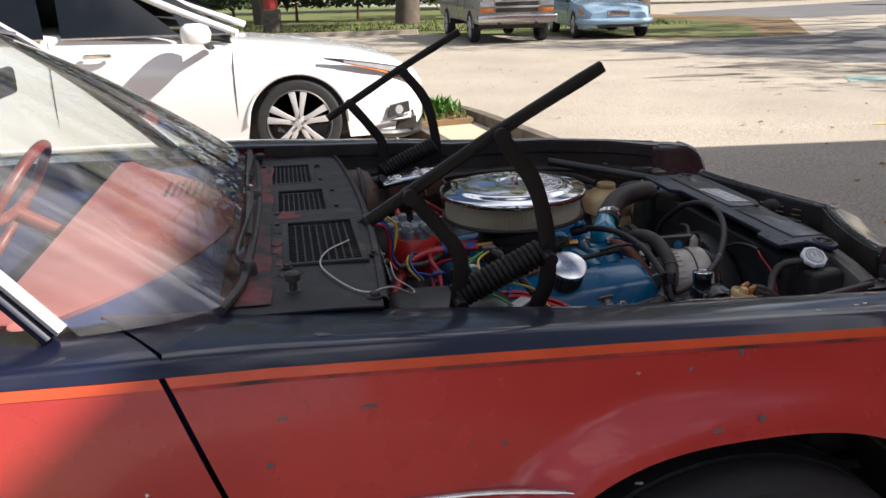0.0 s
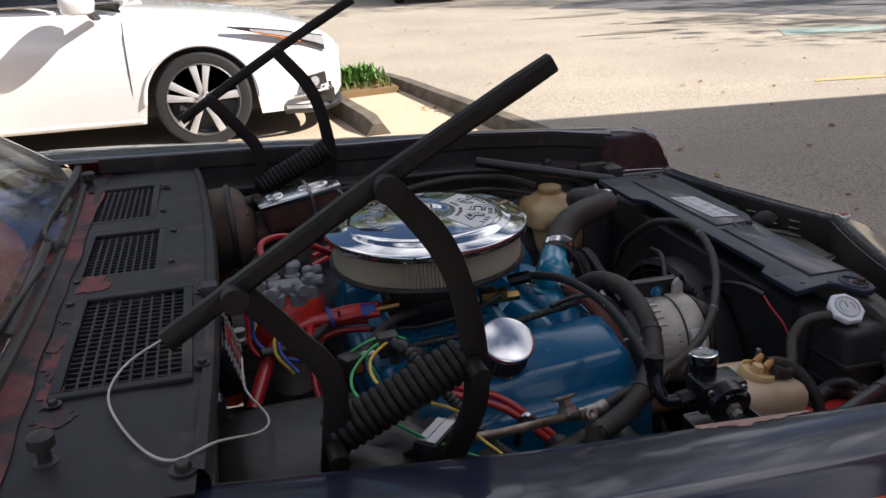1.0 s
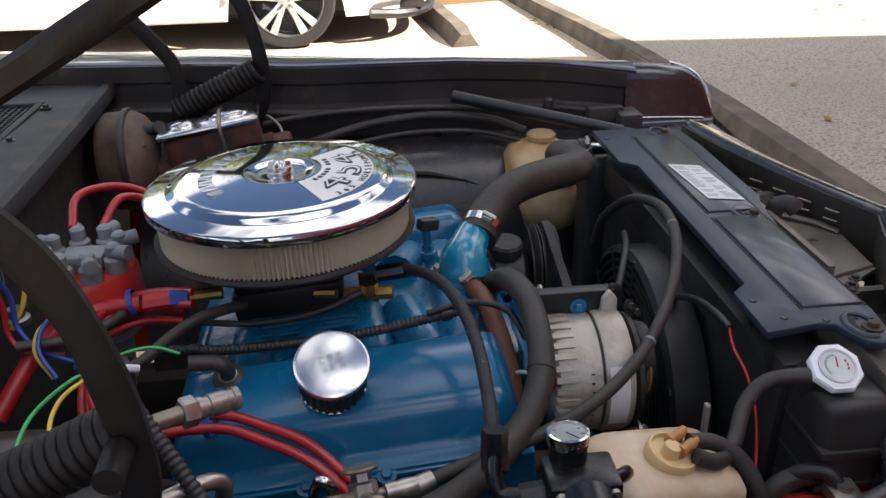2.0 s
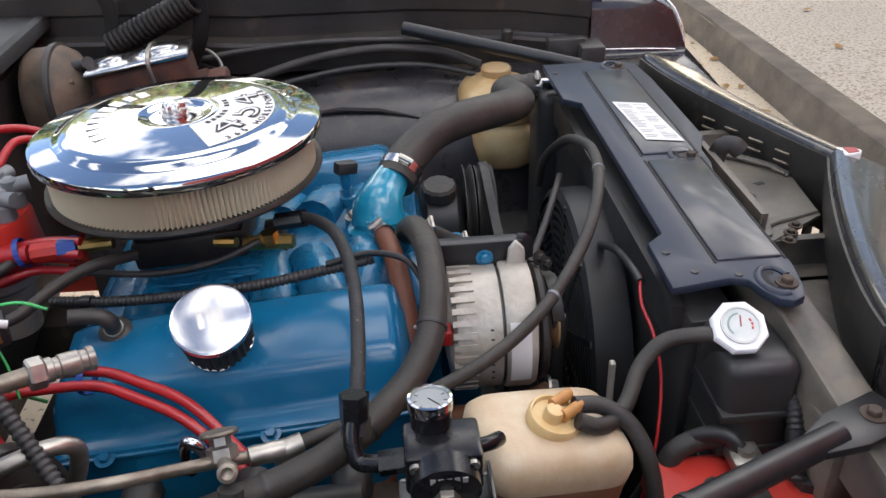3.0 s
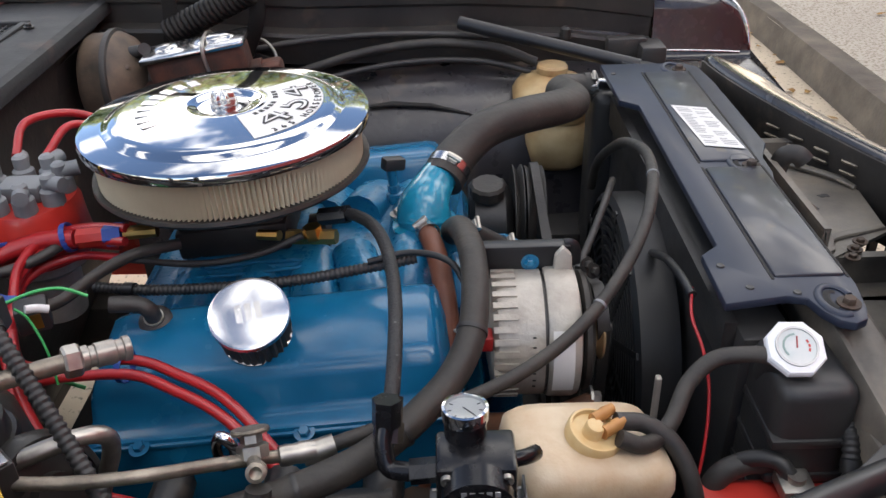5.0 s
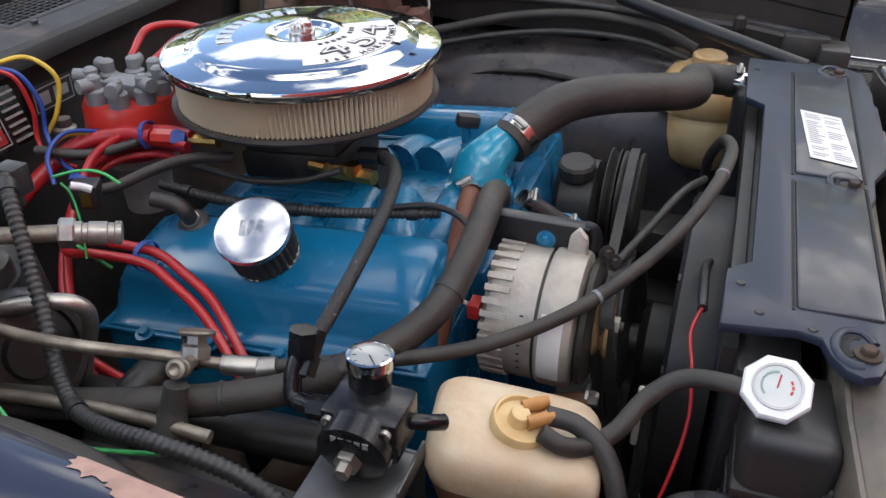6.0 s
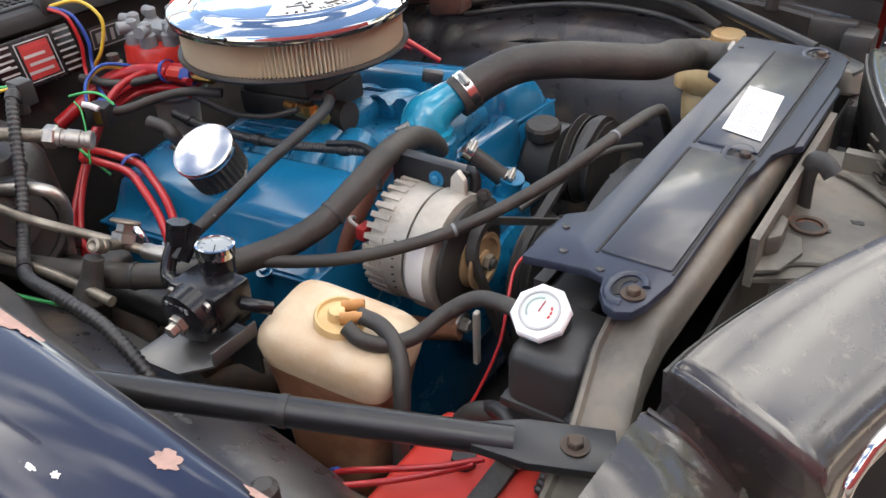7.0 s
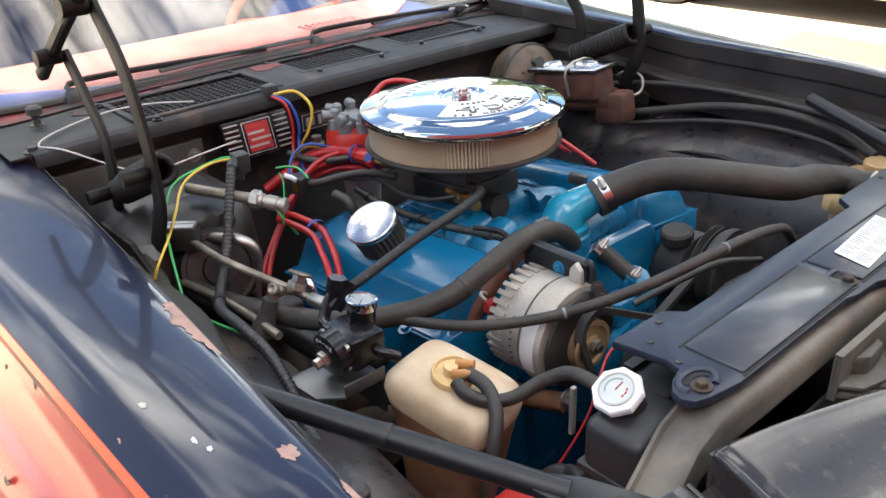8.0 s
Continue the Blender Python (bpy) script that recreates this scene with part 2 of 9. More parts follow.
M["clear"] = glass("gauge_glass", (0.96, 0.97, 0.97))
M["darkglass"] = material("tinted_car_glass", (0.010, 0.012, 0.014), 0.05, scale=3, coat=0.6, rough_var=0.02)
M["whitecar"] = material("white_car_paint", (0.80, 0.80, 0.79), 0.22, scale=3, contrast=0.03, coat=0.8, rough_var=0.04)
M["tan_truck"] = material("pewter_truck_paint", (0.34, 0.31, 0.28), 0.3, scale=3, contrast=0.08, coat=0.5)
M["lightblue"] = material("light_blue_car_paint", (0.25, 0.38, 0.50), 0.3, scale=3, contrast=0.08, coat=0.5)
M["tyre"] = material("tyre_rubber", (0.022, 0.022, 0.023), 0.75, scale=20, bump=0.2)
M["alloy"] = material("alloy_wheel", (0.72, 0.72, 0.72), 0.35, 0.45, scale=14, contrast=0.1)
M["lamp"] = material("headlamp_lens", (0.50, 0.52, 0.54), 0.1, 0.3, scale=14, coat=0.8)
M["amberlamp"] = material("amber_lens", (0.72, 0.20, 0.03), 0.2, scale=14, coat=0.5)
M["blueseat"] = material("blue_vinyl", (0.045, 0.070, 0.20), 0.5, scale=6, bump=0.1)
M["dash"] = material("faded_red_dash", (0.46, 0.16, 0.14), 0.6, color2=(0.36, 0.11, 0.11), scale=5, bump=0.1)
M["wheelrim"] = material("red_brown_vinyl", (0.26, 0.05, 0.035), 0.4, scale=9)
M["concrete"] = material("worn_concrete", (0.46, 0.41, 0.335), 0.85, color2=(0.35, 0.31, 0.255), scale=0.55, bump=0.35, bump_scale=40,
                         speck=(0.21, 0.17, 0.12), speck_scale=75, speck_amount=0.50)
M["pad"] = material("parking_concrete", (0.58, 0.475, 0.34), 0.88, color2=(0.45, 0.37, 0.27), scale=0.8, bump=0.35, bump_scale=45,
                    speck=(0.13, 0.12, 0.10), speck_scale=60, speck_amount=0.58)
M["kerb"] = material("stained_kerb", (0.17, 0.14, 0.105), 0.9, color2=(0.065, 0.055, 0.043), scale=6, bump=0.5, bump_scale=70)
M["asphalt"] = material("grey_asphalt", (0.15, 0.145, 0.145), 0.9, color2=(0.10, 0.10, 0.10), scale=0.5, bump=0.3, bump_scale=60)
M["soil"] = material("leafy_soil", (0.22, 0.13, 0.06), 0.95, color2=(0.12, 0.09, 0.04), scale=4, bump=0.6, bump_scale=30)
M["grass"] = material("grass", (0.085, 0.13, 0.022), 0.9, color2=(0.14, 0.13, 0.045), scale=5)
M["leaf"] = material("leaf_green", (0.05, 0.16, 0.018), 0.6, color2=(0.09, 0.20, 0.03), scale=9)
M["dryleaf"] = material("dry_leaf", (0.24, 0.11, 0.035), 0.8, color2=(0.32, 0.19, 0.05), scale=20, random_value=0.3)
M["hedge"] = material("dark_hedge", (0.045, 0.07, 0.02), 0.9, color2=(0.02, 0.035, 0.012), scale=3)
M["stucco"] = material("red_painted_wall", (0.33, 0.045, 0.04), 0.8, color2=(0.27, 0.035, 0.03), scale=1.0, bump=0.3)
M["redwear"] = material("red_undercoat", (0.26, 0.042, 0.040), 0.6, color2=(0.020, 0.017, 0.017), scale=11, bump=0.15, speck=(0.015, 0.014, 0.014), speck_scale=14, speck_amount=0.44)
M["redpaint"] = material("red_post_paint", (0.42, 0.04, 0.03), 0.6, scale=9)
M["yellowline"] = material("worn_yellow_line", (0.50, 0.38, 0.10), 0.85, color2=(0.40, 0.34, 0.20), scale=5)
M["teal"] = material("worn_blue_paint", (0.22, 0.36, 0.34), 0.85, color2=(0.34, 0.33, 0.27), scale=4)

# ---- building tools ----


def part(name, bm, mat, parent=None, label="", smooth=None):
    """Links a bmesh as one mesh object under a thing or a part."""
    me = bpy.data.meshes.new(name)
    bmesh.ops.recalc_face_normals(bm, faces=bm.faces[:])
    if smooth is not None:
        lim = radians(smooth)
        for f in bm.faces:
            f.smooth = True
        for e in bm.edges:
            if len(e.link_faces) == 2 and e.calc_face_angle(0) > lim:
                e.smooth = False
    bm.to_mesh(me)
    bm.free()
    me.materials.append(mat)
    ob = new(name, me)
    if parent is not None:
        ob.parent = parent
        if parent.type == "EMPTY":
            ob.matrix_parent_inverse = Matrix.Translation(parent.location).inverted()
    if label:
        ob["label"] = label
    return ob


def thing(name, label, category, at=(0, 0, 0), group="", kind=""):
    ob = new(name)
    ob.location = at
    ob.empty_display_size = 0.05
    tagged(ob, label, category, group, kind)
    return ob


def box(x0, x1, y0, y1, z0, z1, bevel=0.0, seg=2, m=None):
    bm = bmesh.new()
    bmesh.ops.create_cube(bm, size=1.0, matrix=Matrix.Translation(((x0 + x1) / 2, (y0 + y1) / 2, (z0 + z1) / 2)) @ Matrix.Diagonal((abs(x1 - x0), abs(y1 - y0), abs(z1 - z0), 1)))
    if bevel:
        bmesh.ops.bevel(bm, geom=bm.edges[:], offset=bevel, segments=seg, profile=0.5, affect="EDGES")
    if m is not None:
        bmesh.ops.transform(bm, matrix=m, verts=bm.verts)
    return bm


def join(*bms):
    """Several bmeshes of one part as one."""
    base = bms[0]
    for other in bms[1:]:
        me = bpy.data.meshes.new("tmp")
        other.to_mesh(me)
        other.free()
        base.from_mesh(me)
        bpy.data.meshes.remove(me)
    return base


def axis_m(at, direction):
    """The matrix whose z runs along direction, at a place."""
    return Matrix.Translation(at) @ Vector(direction).normalized().to_track_quat("Z", "Y").to_matrix().to_4x4()


def lathe(profile, m=Matrix(), n=32, wave=0.0, lobes=0, closed=False):
    """Turns a profile of (radius, height) about the z of m."""
    bm = bmesh.new()
    rings = []
    for k, (r, z) in enumerate(profile):
        if r < 1e-6:
            rings.append([bm.verts.new(m @ Vector((0, 0, z)))])
            continue
        ring = []
        for i in range(n):
            a = 2 * math.pi * i / n
            rr = r * (1 + (wave * math.cos(lobes * a) if lobes else 0))
            ring.append(bm.verts.new(m @ Vector((rr * math.cos(a), rr * math.sin(a), z))))
        rings.append(ring)
    pairs = list(zip(rings, rings[1:])) + ([(rings[-1], rings[0])] if closed else [])
    for a, b in pairs:
        for i in range(n):
            j = (i + 1) % n
            if len(a) == 1 and len(b) == 1:
                continue
            if len(a) == 1:
                bm.faces.new((a[0], b[i], b[j]))
            elif len(b) == 1:
                bm.faces.new((a[i], a[j], b[0]))
            else:
                bm.faces.new((a[i], a[j], b[j], b[i]))
    return bm


def spline(pts, per=8):
    """A smooth line through points (Catmull-Rom)."""
    p = [Vector(v) for v in pts]
    if len(p) < 3:
        return [p[0].lerp(p[-1], i / per) for i in range(per + 1)]
    p = [2 * p[0] - p[1]] + p + [2 * p[-1] - p[-2]]
    out = []
    for i in range(1, len(p) - 2):
        a, b, c, d = p[i - 1:i + 3]
        for k in range(per):
            t = k / per
            out.append(0.5 * ((2 * b) + (c - a) * t + (2 * a - 5 * b + 4 * c - d) * t * t + (3 * b - a - 3 * c + d) * t ** 3))
    out.append(p[-2])
    return out


def tube(pts, r, n=12, per=8, pitch=0.0, depth=0.0, ends=True, flat=1.0, radii=None, up=None):
    """A hose, wire or pipe along a smooth line; pitch and depth give it ribs; flat squashes it."""
    line = spline(pts, per)
    if pitch:
        total = sum((b - a).length for a, b in zip(line, line[1:]))
        count = max(8, int(total / pitch * 4))
        acc, cum = [0.0], 0.0
        for a, b in zip(line, line[1:]):
            cum += (b - a).length
            acc.append(cum)
        fine = []
        k = 0
        for i in range(count + 1):
            s = total * i / count
            while k < len(acc) - 2 and acc[k + 1] < s:
                k += 1
            u = (s - acc[k]) / max(1e-9, acc[k + 1] - acc[k])
            fine.append(line[k].lerp(line[k + 1], min(1, u)))
        line = fine
    bm = bmesh.new()
    side = None
    rings = []
    for i, c in enumerate(line):
        d = (line[min(i + 1, len(line) - 1)] - line[max(i - 1, 0)]).normalized()
        if side is None:
            side = d.cross(Vector(up) if up else Vector((0.13, 0.21, 1))).normalized()
        else:
            side = (side - d * side.dot(d)).normalized()
        over = side.cross(d)
        rr = r
        if radii:
            f = i / (len(line) - 1) * (len(radii) - 1)
            k = min(int(f), len(radii) - 2)
            rr = radii[k] + (radii[k + 1] - radii[k]) * (f - k)
        if pitch:
            rr *= 1 + depth * (1 if (i % 4) in (0, 1) else -1)
        rings.append([bm.verts.new(c + side * (rr * math.cos(2 * math.pi * j / n)) + over * (rr * flat * math.sin(2 * math.pi * j / n))) for j in range(n)])
    for a, b in zip(rings, rings[1:]):
        for j in range(n):
            bm.faces.new((a[j], a[(j + 1) % n], b[(j + 1) % n], b[j]))
    if ends:
        bm.faces.new(rings[0][::-1])
        bm.faces.new(rings[-1])
    return bm


def coil(a, b, radius, wire, turns, n=10, per=14):
    """A coil spring from a to b."""
    a, b = Vector(a), Vector(b)
    m = axis_m(a, b - a)
    length = (b - a).length
    pts = [m @ Vector((radius * math.cos(2 * math.pi * t / per), radius * math.sin(2 * math.pi * t / per), length * t / (turns * per))) for t in range(turns * per + 1)]
    return tube(pts, wire, n=n, per=1)


def grid(rows, flip=False, thick=0.0):
    """A sheet through rows of points; thick gives it a back."""
    bm = bmesh.new()
    vs = [[bm.verts.new(p) for p in row] for row in rows]
    for a, b in zip(vs, vs[1:]):
        for i in range(len(a) - 1):
            try:
                bm.faces.new((a[i], a[i + 1], b[i + 1], b[i]))
            except ValueError:
                pass
    if thick:
        bmesh.ops.recalc_face_normals(bm, faces=bm.faces[:])
        bmesh.ops.solidify(bm, geom=bm.faces[:], thickness=thick)
    return bm


def prism(outline, z0, z1, m=None, bevel=0.0, seg=2):
    """An outline of (x, y), raised from z0 to z1."""
    bm = bmesh.new()
    lo = [bm.verts.new((x, y, z0)) for x, y in outline]
    hi = [bm.verts.new((x, y, z1)) for x, y in outline]
    bm.faces.new(lo[::-1])
    bm.faces.new(hi)
    for i in range(len(lo)):
        j = (i + 1) % len(lo)
        bm.faces.new((lo[i], lo[j], hi[j], hi[i]))
    if bevel:
        bmesh.ops.recalc_face_normals(bm, faces=bm.faces[:])
        bmesh.ops.bevel(bm, geom=bm.edges[:], offset=bevel, segments=seg, profile=0.5, affect="EDGES")
    if m is not None:
        bmesh.ops.transform(bm, matrix=m, verts=bm.verts)
    return bm


def bolt(at, direction=(0, 0, 1), r=0.008, h=0.007, washer=True):
    m = axis_m(at, direction)
    head = lathe([(0, 0), (r, 0), (r, h * 0.8), (r * 0.85, h), (0, h)], m, 6)
    if washer:
        head = join(head, lathe([(0, 0), (r * 1.7, 0), (r * 1.7, h * 0.25), (0, h * 0.25)], m, 20))
    return head


def blob(outline_r, n, m, seed, rough=0.35, h=0.0012):
    """A thin ragged patch, such as a paint chip."""
    rnd = random.Random(seed)
    pts = []
    for i in range(n):
        a = 2 * math.pi * i / n
        rr = 1 + rough * (rnd.random() - 0.5) * 2
        pts.append((outline_r[0] * rr * math.cos(a), outline_r[1] * rr * math.sin(a)))
    return prism(pts, 0, h, m)


def letters(text, size, depth=0.0006, grow=0.0):
    """Raised writing in the built-in font as a bmesh, centred, in the plane z = 0."""
    cu = bpy.data.curves.new("writing", "FONT")
    cu.body, cu.size, cu.extrude, cu.offset = text, size, depth, grow
    cu.align_x, cu.align_y = "CENTER", "CENTER"
    cu.resolution_u = 3
    tmp = new("writing", cu)
    bpy.context.view_layer.update()
    me = bpy.data.meshes.new_from_object(tmp.evaluated_get(bpy.context.evaluated_depsgraph_get()))
    bpy.data.objects.remove(tmp)
    bpy.data.curves.remove(cu)
    bm = bmesh.new()
    bm.from_mesh(me)
    bpy.data.meshes.remove(me)
    return bm


def placed(bm, m):
    bmesh.ops.transform(bm, matrix=m, verts=bm.verts)
    return bm


def mix(a, b, t):
    return a + (b - a) * t


def lookup(keys, x):
    """Reads a value off (x, value) keys, smoothly between them."""
    if x <= keys[0][0]:
        return keys[0][1]
    for (xa, a), (xb, b) in zip(keys, keys[1:]):
        if x <= xb:
            t = (x - xa) / (xb - xa)
            return a + (b - a) * t
    return keys[-1][1]

# ---- the ground ----
# darker concrete tone for the tree-shade streaks painted on the lot
M["stain"] = material("lot_shade_tone", (0.24, 0.21, 0.165), 0.9, color2=(0.17, 0.15, 0.12), scale=2, bump=0.3, bump_scale=50)
KERB = [(1.42, -60), (1.40, -6), (1.37, 1.7), (1.36, 3.4), (1.28, 4.6), (1.13, 5.9), (0.98, 7.1), (0.80, 7.55), (0.3, 7.9), (-1.5, 8.6), (-6, 10.2), (-60, 30)]


def lot_z(y):
    return 0.12 - 0.010 * (y - 3)


def flat_patch(outline, zf):
    bm = bmesh.new()
    bm.faces.new([bm.verts.new((x, y, zf(x, y))) for x, y in outline])
    bmesh.ops.triangulate(bm, faces=bm.faces[:])
    return bm


# the parking pad, and the raised lot beyond the kerb that reaches the horizon
ground = tagged(part("ground", flat_patch([(x, y) for x, y in KERB] + [(-900, 30), (-900, -900), (1.42, -900)], lambda x, y: 0.0), M["pad"]),
                "worn tan concrete parking pad under the cars", "ground", kind="structure")
lot = tagged(part("pavement", flat_patch(list(reversed(KERB)) + [(1.42, -900), (900, -900), (900, 900), (-900, 900), (-900, 30)], lambda x, y: lot_z(y)), M["concrete"]),
             "sunlit tan concrete parking lot with exposed aggregate", "pavement", kind="structure")


def kerb_strip():
    bm = bmesh.new()
    line = spline([(x, y, 0) for x, y in KERB[1:11]], 6)
    rows = []
    for i, c in enumerate(line):
        d = (line[min(i + 1, len(line) - 1)] - line[max(i - 1, 0)]).normalized()
        out = Vector((d.y, -d.x, 0))
        top = lot_z(c.y) + 0.012
        wob = 0.006 * noise.noise(c * 3)
        rows.append([c - out * 0.03 + Vector((0, 0, -0.02)), c - out * (0.015 + wob) + Vector((0, 0, top - 0.03)), c - out * (0.0 + wob) + Vector((0, 0, top)),
                     c + out * 0.11 + Vector((0, 0, top + wob)), c + out * 0.125 + Vector((0, 0, top - 0.06))])
    vs = [[bm.verts.new(p) for p in r] for r in rows]
    for a, b in zip(vs, vs[1:]):
        for i in range(4):
            bm.faces.new((a[i], a[i + 1], b[i + 1], b[i]))
    return bm


tagged(part("kerb", kerb_strip(), M["kerb"], smooth=40), "stained concrete kerb along the front of the parking bays", "kerb", kind="structure")


def wheel_stop(at, angle):
    w = thing("wheel_stop", "grey concrete wheel stop in front of the white car", "wheel stop", at)
    m = Matrix.Translation(at) @ pose(0, 0, 0, 0, 0, angle)
    rows = []
    for i in range(9):
        y = -0.9 + 1.8 * i / 8
        k = 0.7 if i in (0, 8) else 1.0
        rows.append([m @ Vector(p) for p in ((-0.10, y, 0), (-0.07 * k, y, 0.10 * k), (-0.05 * k, y, 0.12 * k), (0.05 * k, y, 0.12 * k), (0.07 * k, y, 0.10 * k), (0.10, y, 0))])
    bm = grid(rows)
    for r in (0, -1):
        bm.faces.new([v for v in [min(bm.verts, key=lambda q: (q.co - p).length) for p in rows[r]]])
    part("block", bm, M["kerb"], w, smooth=40)
    return w


wheel_stop((0.30, 5.85, 0), 6)

# planting bed in the corner of the kerb
bed = [(0.96, 6.75), (0.93, 7.1), (0.75, 7.45), (0.25, 7.78), (-1.5, 8.45), (-2.6, 8.7), (-2.6, 7.9), (-0.4, 7.0), (0.35, 6.62)]
tagged(part("planting_bed", prism(bed, 0.0, 0.055), M["soil"]), "strip of leafy brown soil inside the kerb", "planting bed", kind="structure")


def tuft_field(count, seed, place, length, width, lean=0.6):
    rnd = random.Random(seed)
    verts, faces = [], []
    for _ in range(count):
        x, y, z = place(rnd)
        a = rnd.uniform(0, 6.283)
        l = length * rnd.uniform(0.5, 1.2)
        dx, dy = math.cos(a) * lean * l * rnd.random(), math.sin(a) * lean * l * rnd.random()
        wx, wy = -math.sin(a) * width, math.cos(a) * width
        k = len(verts)
        verts += [(x - wx, y - wy, z), (x + wx, y + wy, z), (x + dx * 0.5 + wx * 0.7, y + dy * 0.5 + wy * 0.7, z + l * 0.6), (x + dx * 0.5 - wx * 0.7, y + dy * 0.5 - wy * 0.7, z + l * 0.6), (x + dx, y + dy, z + l * 0.9)]
        faces += [(k, k + 1, k + 2, k + 3), (k + 3, k + 2, k + 4)]
    me = bpy.data.meshes.new("blades")
    me.from_pydata(verts, [], faces)
    return me


def in_bed(rnd):
    while True:
        u, v = rnd.random(), rnd.random()
        x = mix(-2.5, 0.9, u)
        lo = lookup([(-2.6, 7.95), (-0.4, 7.05), (0.35, 6.7), (0.95, 6.8)], x)
        hi = lookup([(-2.6, 8.65), (-1.5, 8.4), (0.25, 7.7), (0.75, 7.4), (0.95, 7.0)], x)
        return x, mix(lo, hi, v), 0.05


g = new("bed_grass", tuft_field(2600, 3, in_bed, 0.09, 0.006))
g.data.materials.append(M["grass"])
tagged(g, "short green and straw grass in the planting bed", "grass", kind="stuff")
g = new("bed_plant", tuft_field(420, 5, lambda r: (0.62 + r.gauss(0, 0.09), 7.1 + r.gauss(0, 0.09), 0.05 + 0.08 * r.random()), 0.14, 0.022, 1.1))
g.data.materials.append(M["leaf"])
tagged(g, "low bright green leafy weed in the bed", "plant")
verts, faces = [], []
rnd = random.Random(8)
for _ in range(150):
    x, y, z = in_bed(rnd)
    a, s = rnd.uniform(0, 6.28), rnd.uniform(0.02, 0.05)
    k = len(verts)
    for q in range(4):
        verts.append((x + s * math.cos(a + q * 1.57) * (1 if q % 2 else 0.5), y + s * math.sin(a + q * 1.57) * (1 if q % 2 else 0.5), z + 0.02 + 0.02 * rnd.random()))
    faces.append((k, k + 1, k + 2, k + 3))
me = bpy.data.meshes.new("litter")
me.from_pydata(verts, [], faces)
me.materials.append(M["dryleaf"])
tagged(new("leaf_litter", me), "dry brown fallen leaves on the soil", "leaves", kind="stuff")

# fallen leaves along the foot of the kerb, and crumbs on the lot
verts, faces = [], []
for i in range(380):
    if i < 60:
        y = rnd.uniform(1.5, 6.0)
        x = lookup([(q[1], q[0]) for q in KERB[1:8]], y) - rnd.uniform(0.03, 0.22)
        z, s = 0.006, rnd.uniform(0.012, 0.035)
    else:
        x, y = rnd.uniform(1.5, 12), rnd.uniform(1.0, 14)
        z, s = lot_z(y) + 0.006, rnd.uniform(0.008, 0.035)
    a = rnd.uniform(0, 6.28)
    k = len(verts)
    for q in range(5):
        verts.append((x + s * math.cos(a + q * 1.257) * rnd.uniform(0.5, 1), y + s * math.sin(a + q * 1.257) * rnd.uniform(0.5, 1), z + 0.012 * rnd.random()))
    faces.append((k, k + 1, k + 2, k + 3, k + 4))
me = bpy.data.meshes.new("leaves")
me.from_pydata(verts, [], faces)
me.materials.append(M["dryleaf"])
tagged(new("fallen_leaves", me), "scattered dry leaves and crumbs on the concrete", "leaves", kind="stuff")


def strip(name, outline, mat, label, category, lift=0.004):
    return tagged(part(name, flat_patch(outline, lambda x, y: lot_z(y) + lift), mat), label, category, kind="structure")


def ragged(pts, amp, seed, step=0.35):
    """An outline broken up by noise, as worn edges are."""
    out = []
    for a, b in zip(pts, pts[1:] + pts[:1]):
        a, b = Vector((*a, 0)), Vector((*b, 0))
        n = max(1, min(60, int((b - a).length / step)))
        nrm = Vector((-(b - a).y, (b - a).x, 0)).normalized()
        for i in range(n):
            p = a.lerp(b, i / n)
            p = p + nrm * amp * (noise.noise(p * 0.7 + Vector((seed, 0, 0))) + 0.6 * noise.noise(p * 2.3 + Vector((0, seed, 0))))
            out.append((p.x, p.y))
    return out


strip("asphalt_patch", ragged([(5.9, 14.6), (7.6, 11.6), (9.0, 8.9), (12, 7.6), (24, 8), (30, 30), (22, 24), (12, 17.5), (8, 16.6)], 0.55, 4), M["asphalt"], "worn grey asphalt over the far lot", "pavement")
# tree shade across the lot, put in as thin dark ragged patches
for k, (x, y, w, h) in enumerate(((6.6, 10.6, 1.3, 0.22), (7.6, 9.2, 1.0, 0.16), (5.2, 12.6, 1.0, 0.2), (4.9, 9.5, 0.9, 0.12), (8.3, 7.6, 1.2, 0.2))):
    strip("asphalt_stain", ragged([(x - w, y), (x - w * 0.4, y + h), (x + w * 0.6, y + h * 0.8), (x + w, y - h * 0.4), (x, y - h)], 0.10, 10 + k, 0.08), M["stain"], "thin dark streak painted on the lot as tree shade", "stain", 0.006)
strip("road", [(14, 27), (30, 30), (200, 75), (200, 120), (40, 52), (18, 38)], M["asphalt"], "grey road beyond the lot", "road", 0.008)
strip("sand_verge", [(8.2, 17.6), (12.2, 17.9), (18, 28), (16, 40), (9, 36), (6, 26)], M["soil"], "bare sandy verge", "verge", 0.010)
strip("lawn", [(-40, 26), (3.4, 25.2), (7.0, 20.2), (10.6, 17.6), (13.8, 23.5), (15, 36), (14, 70), (0, 120), (-120, 120), (-120, 30)], M["grass"], "sunlit lawn at the far side of the lot", "lawn", 0.014)
strip("parking_line", [(4.2, 4.9), (4.3, 5.0), (9.5, 4.2), (9.5, 4.05)], M["yellowline"], "worn yellow painted line", "line", 0.005)
strip("blue_marking", [(6.2, 8.0), (7.6, 7.7), (7.9, 8.3), (6.6, 8.7)], M["teal"], "worn blue paint on the lot", "marking", 0.005)
far_kerb = tagged(part("far_kerb", prism([(-12, 25.9), (3.3, 24.9), (3.35, 25.1), (-12, 26.15)], -0.2, 0.03), M["concrete"]), "pale kerb along the lawn", "kerb", kind="structure")
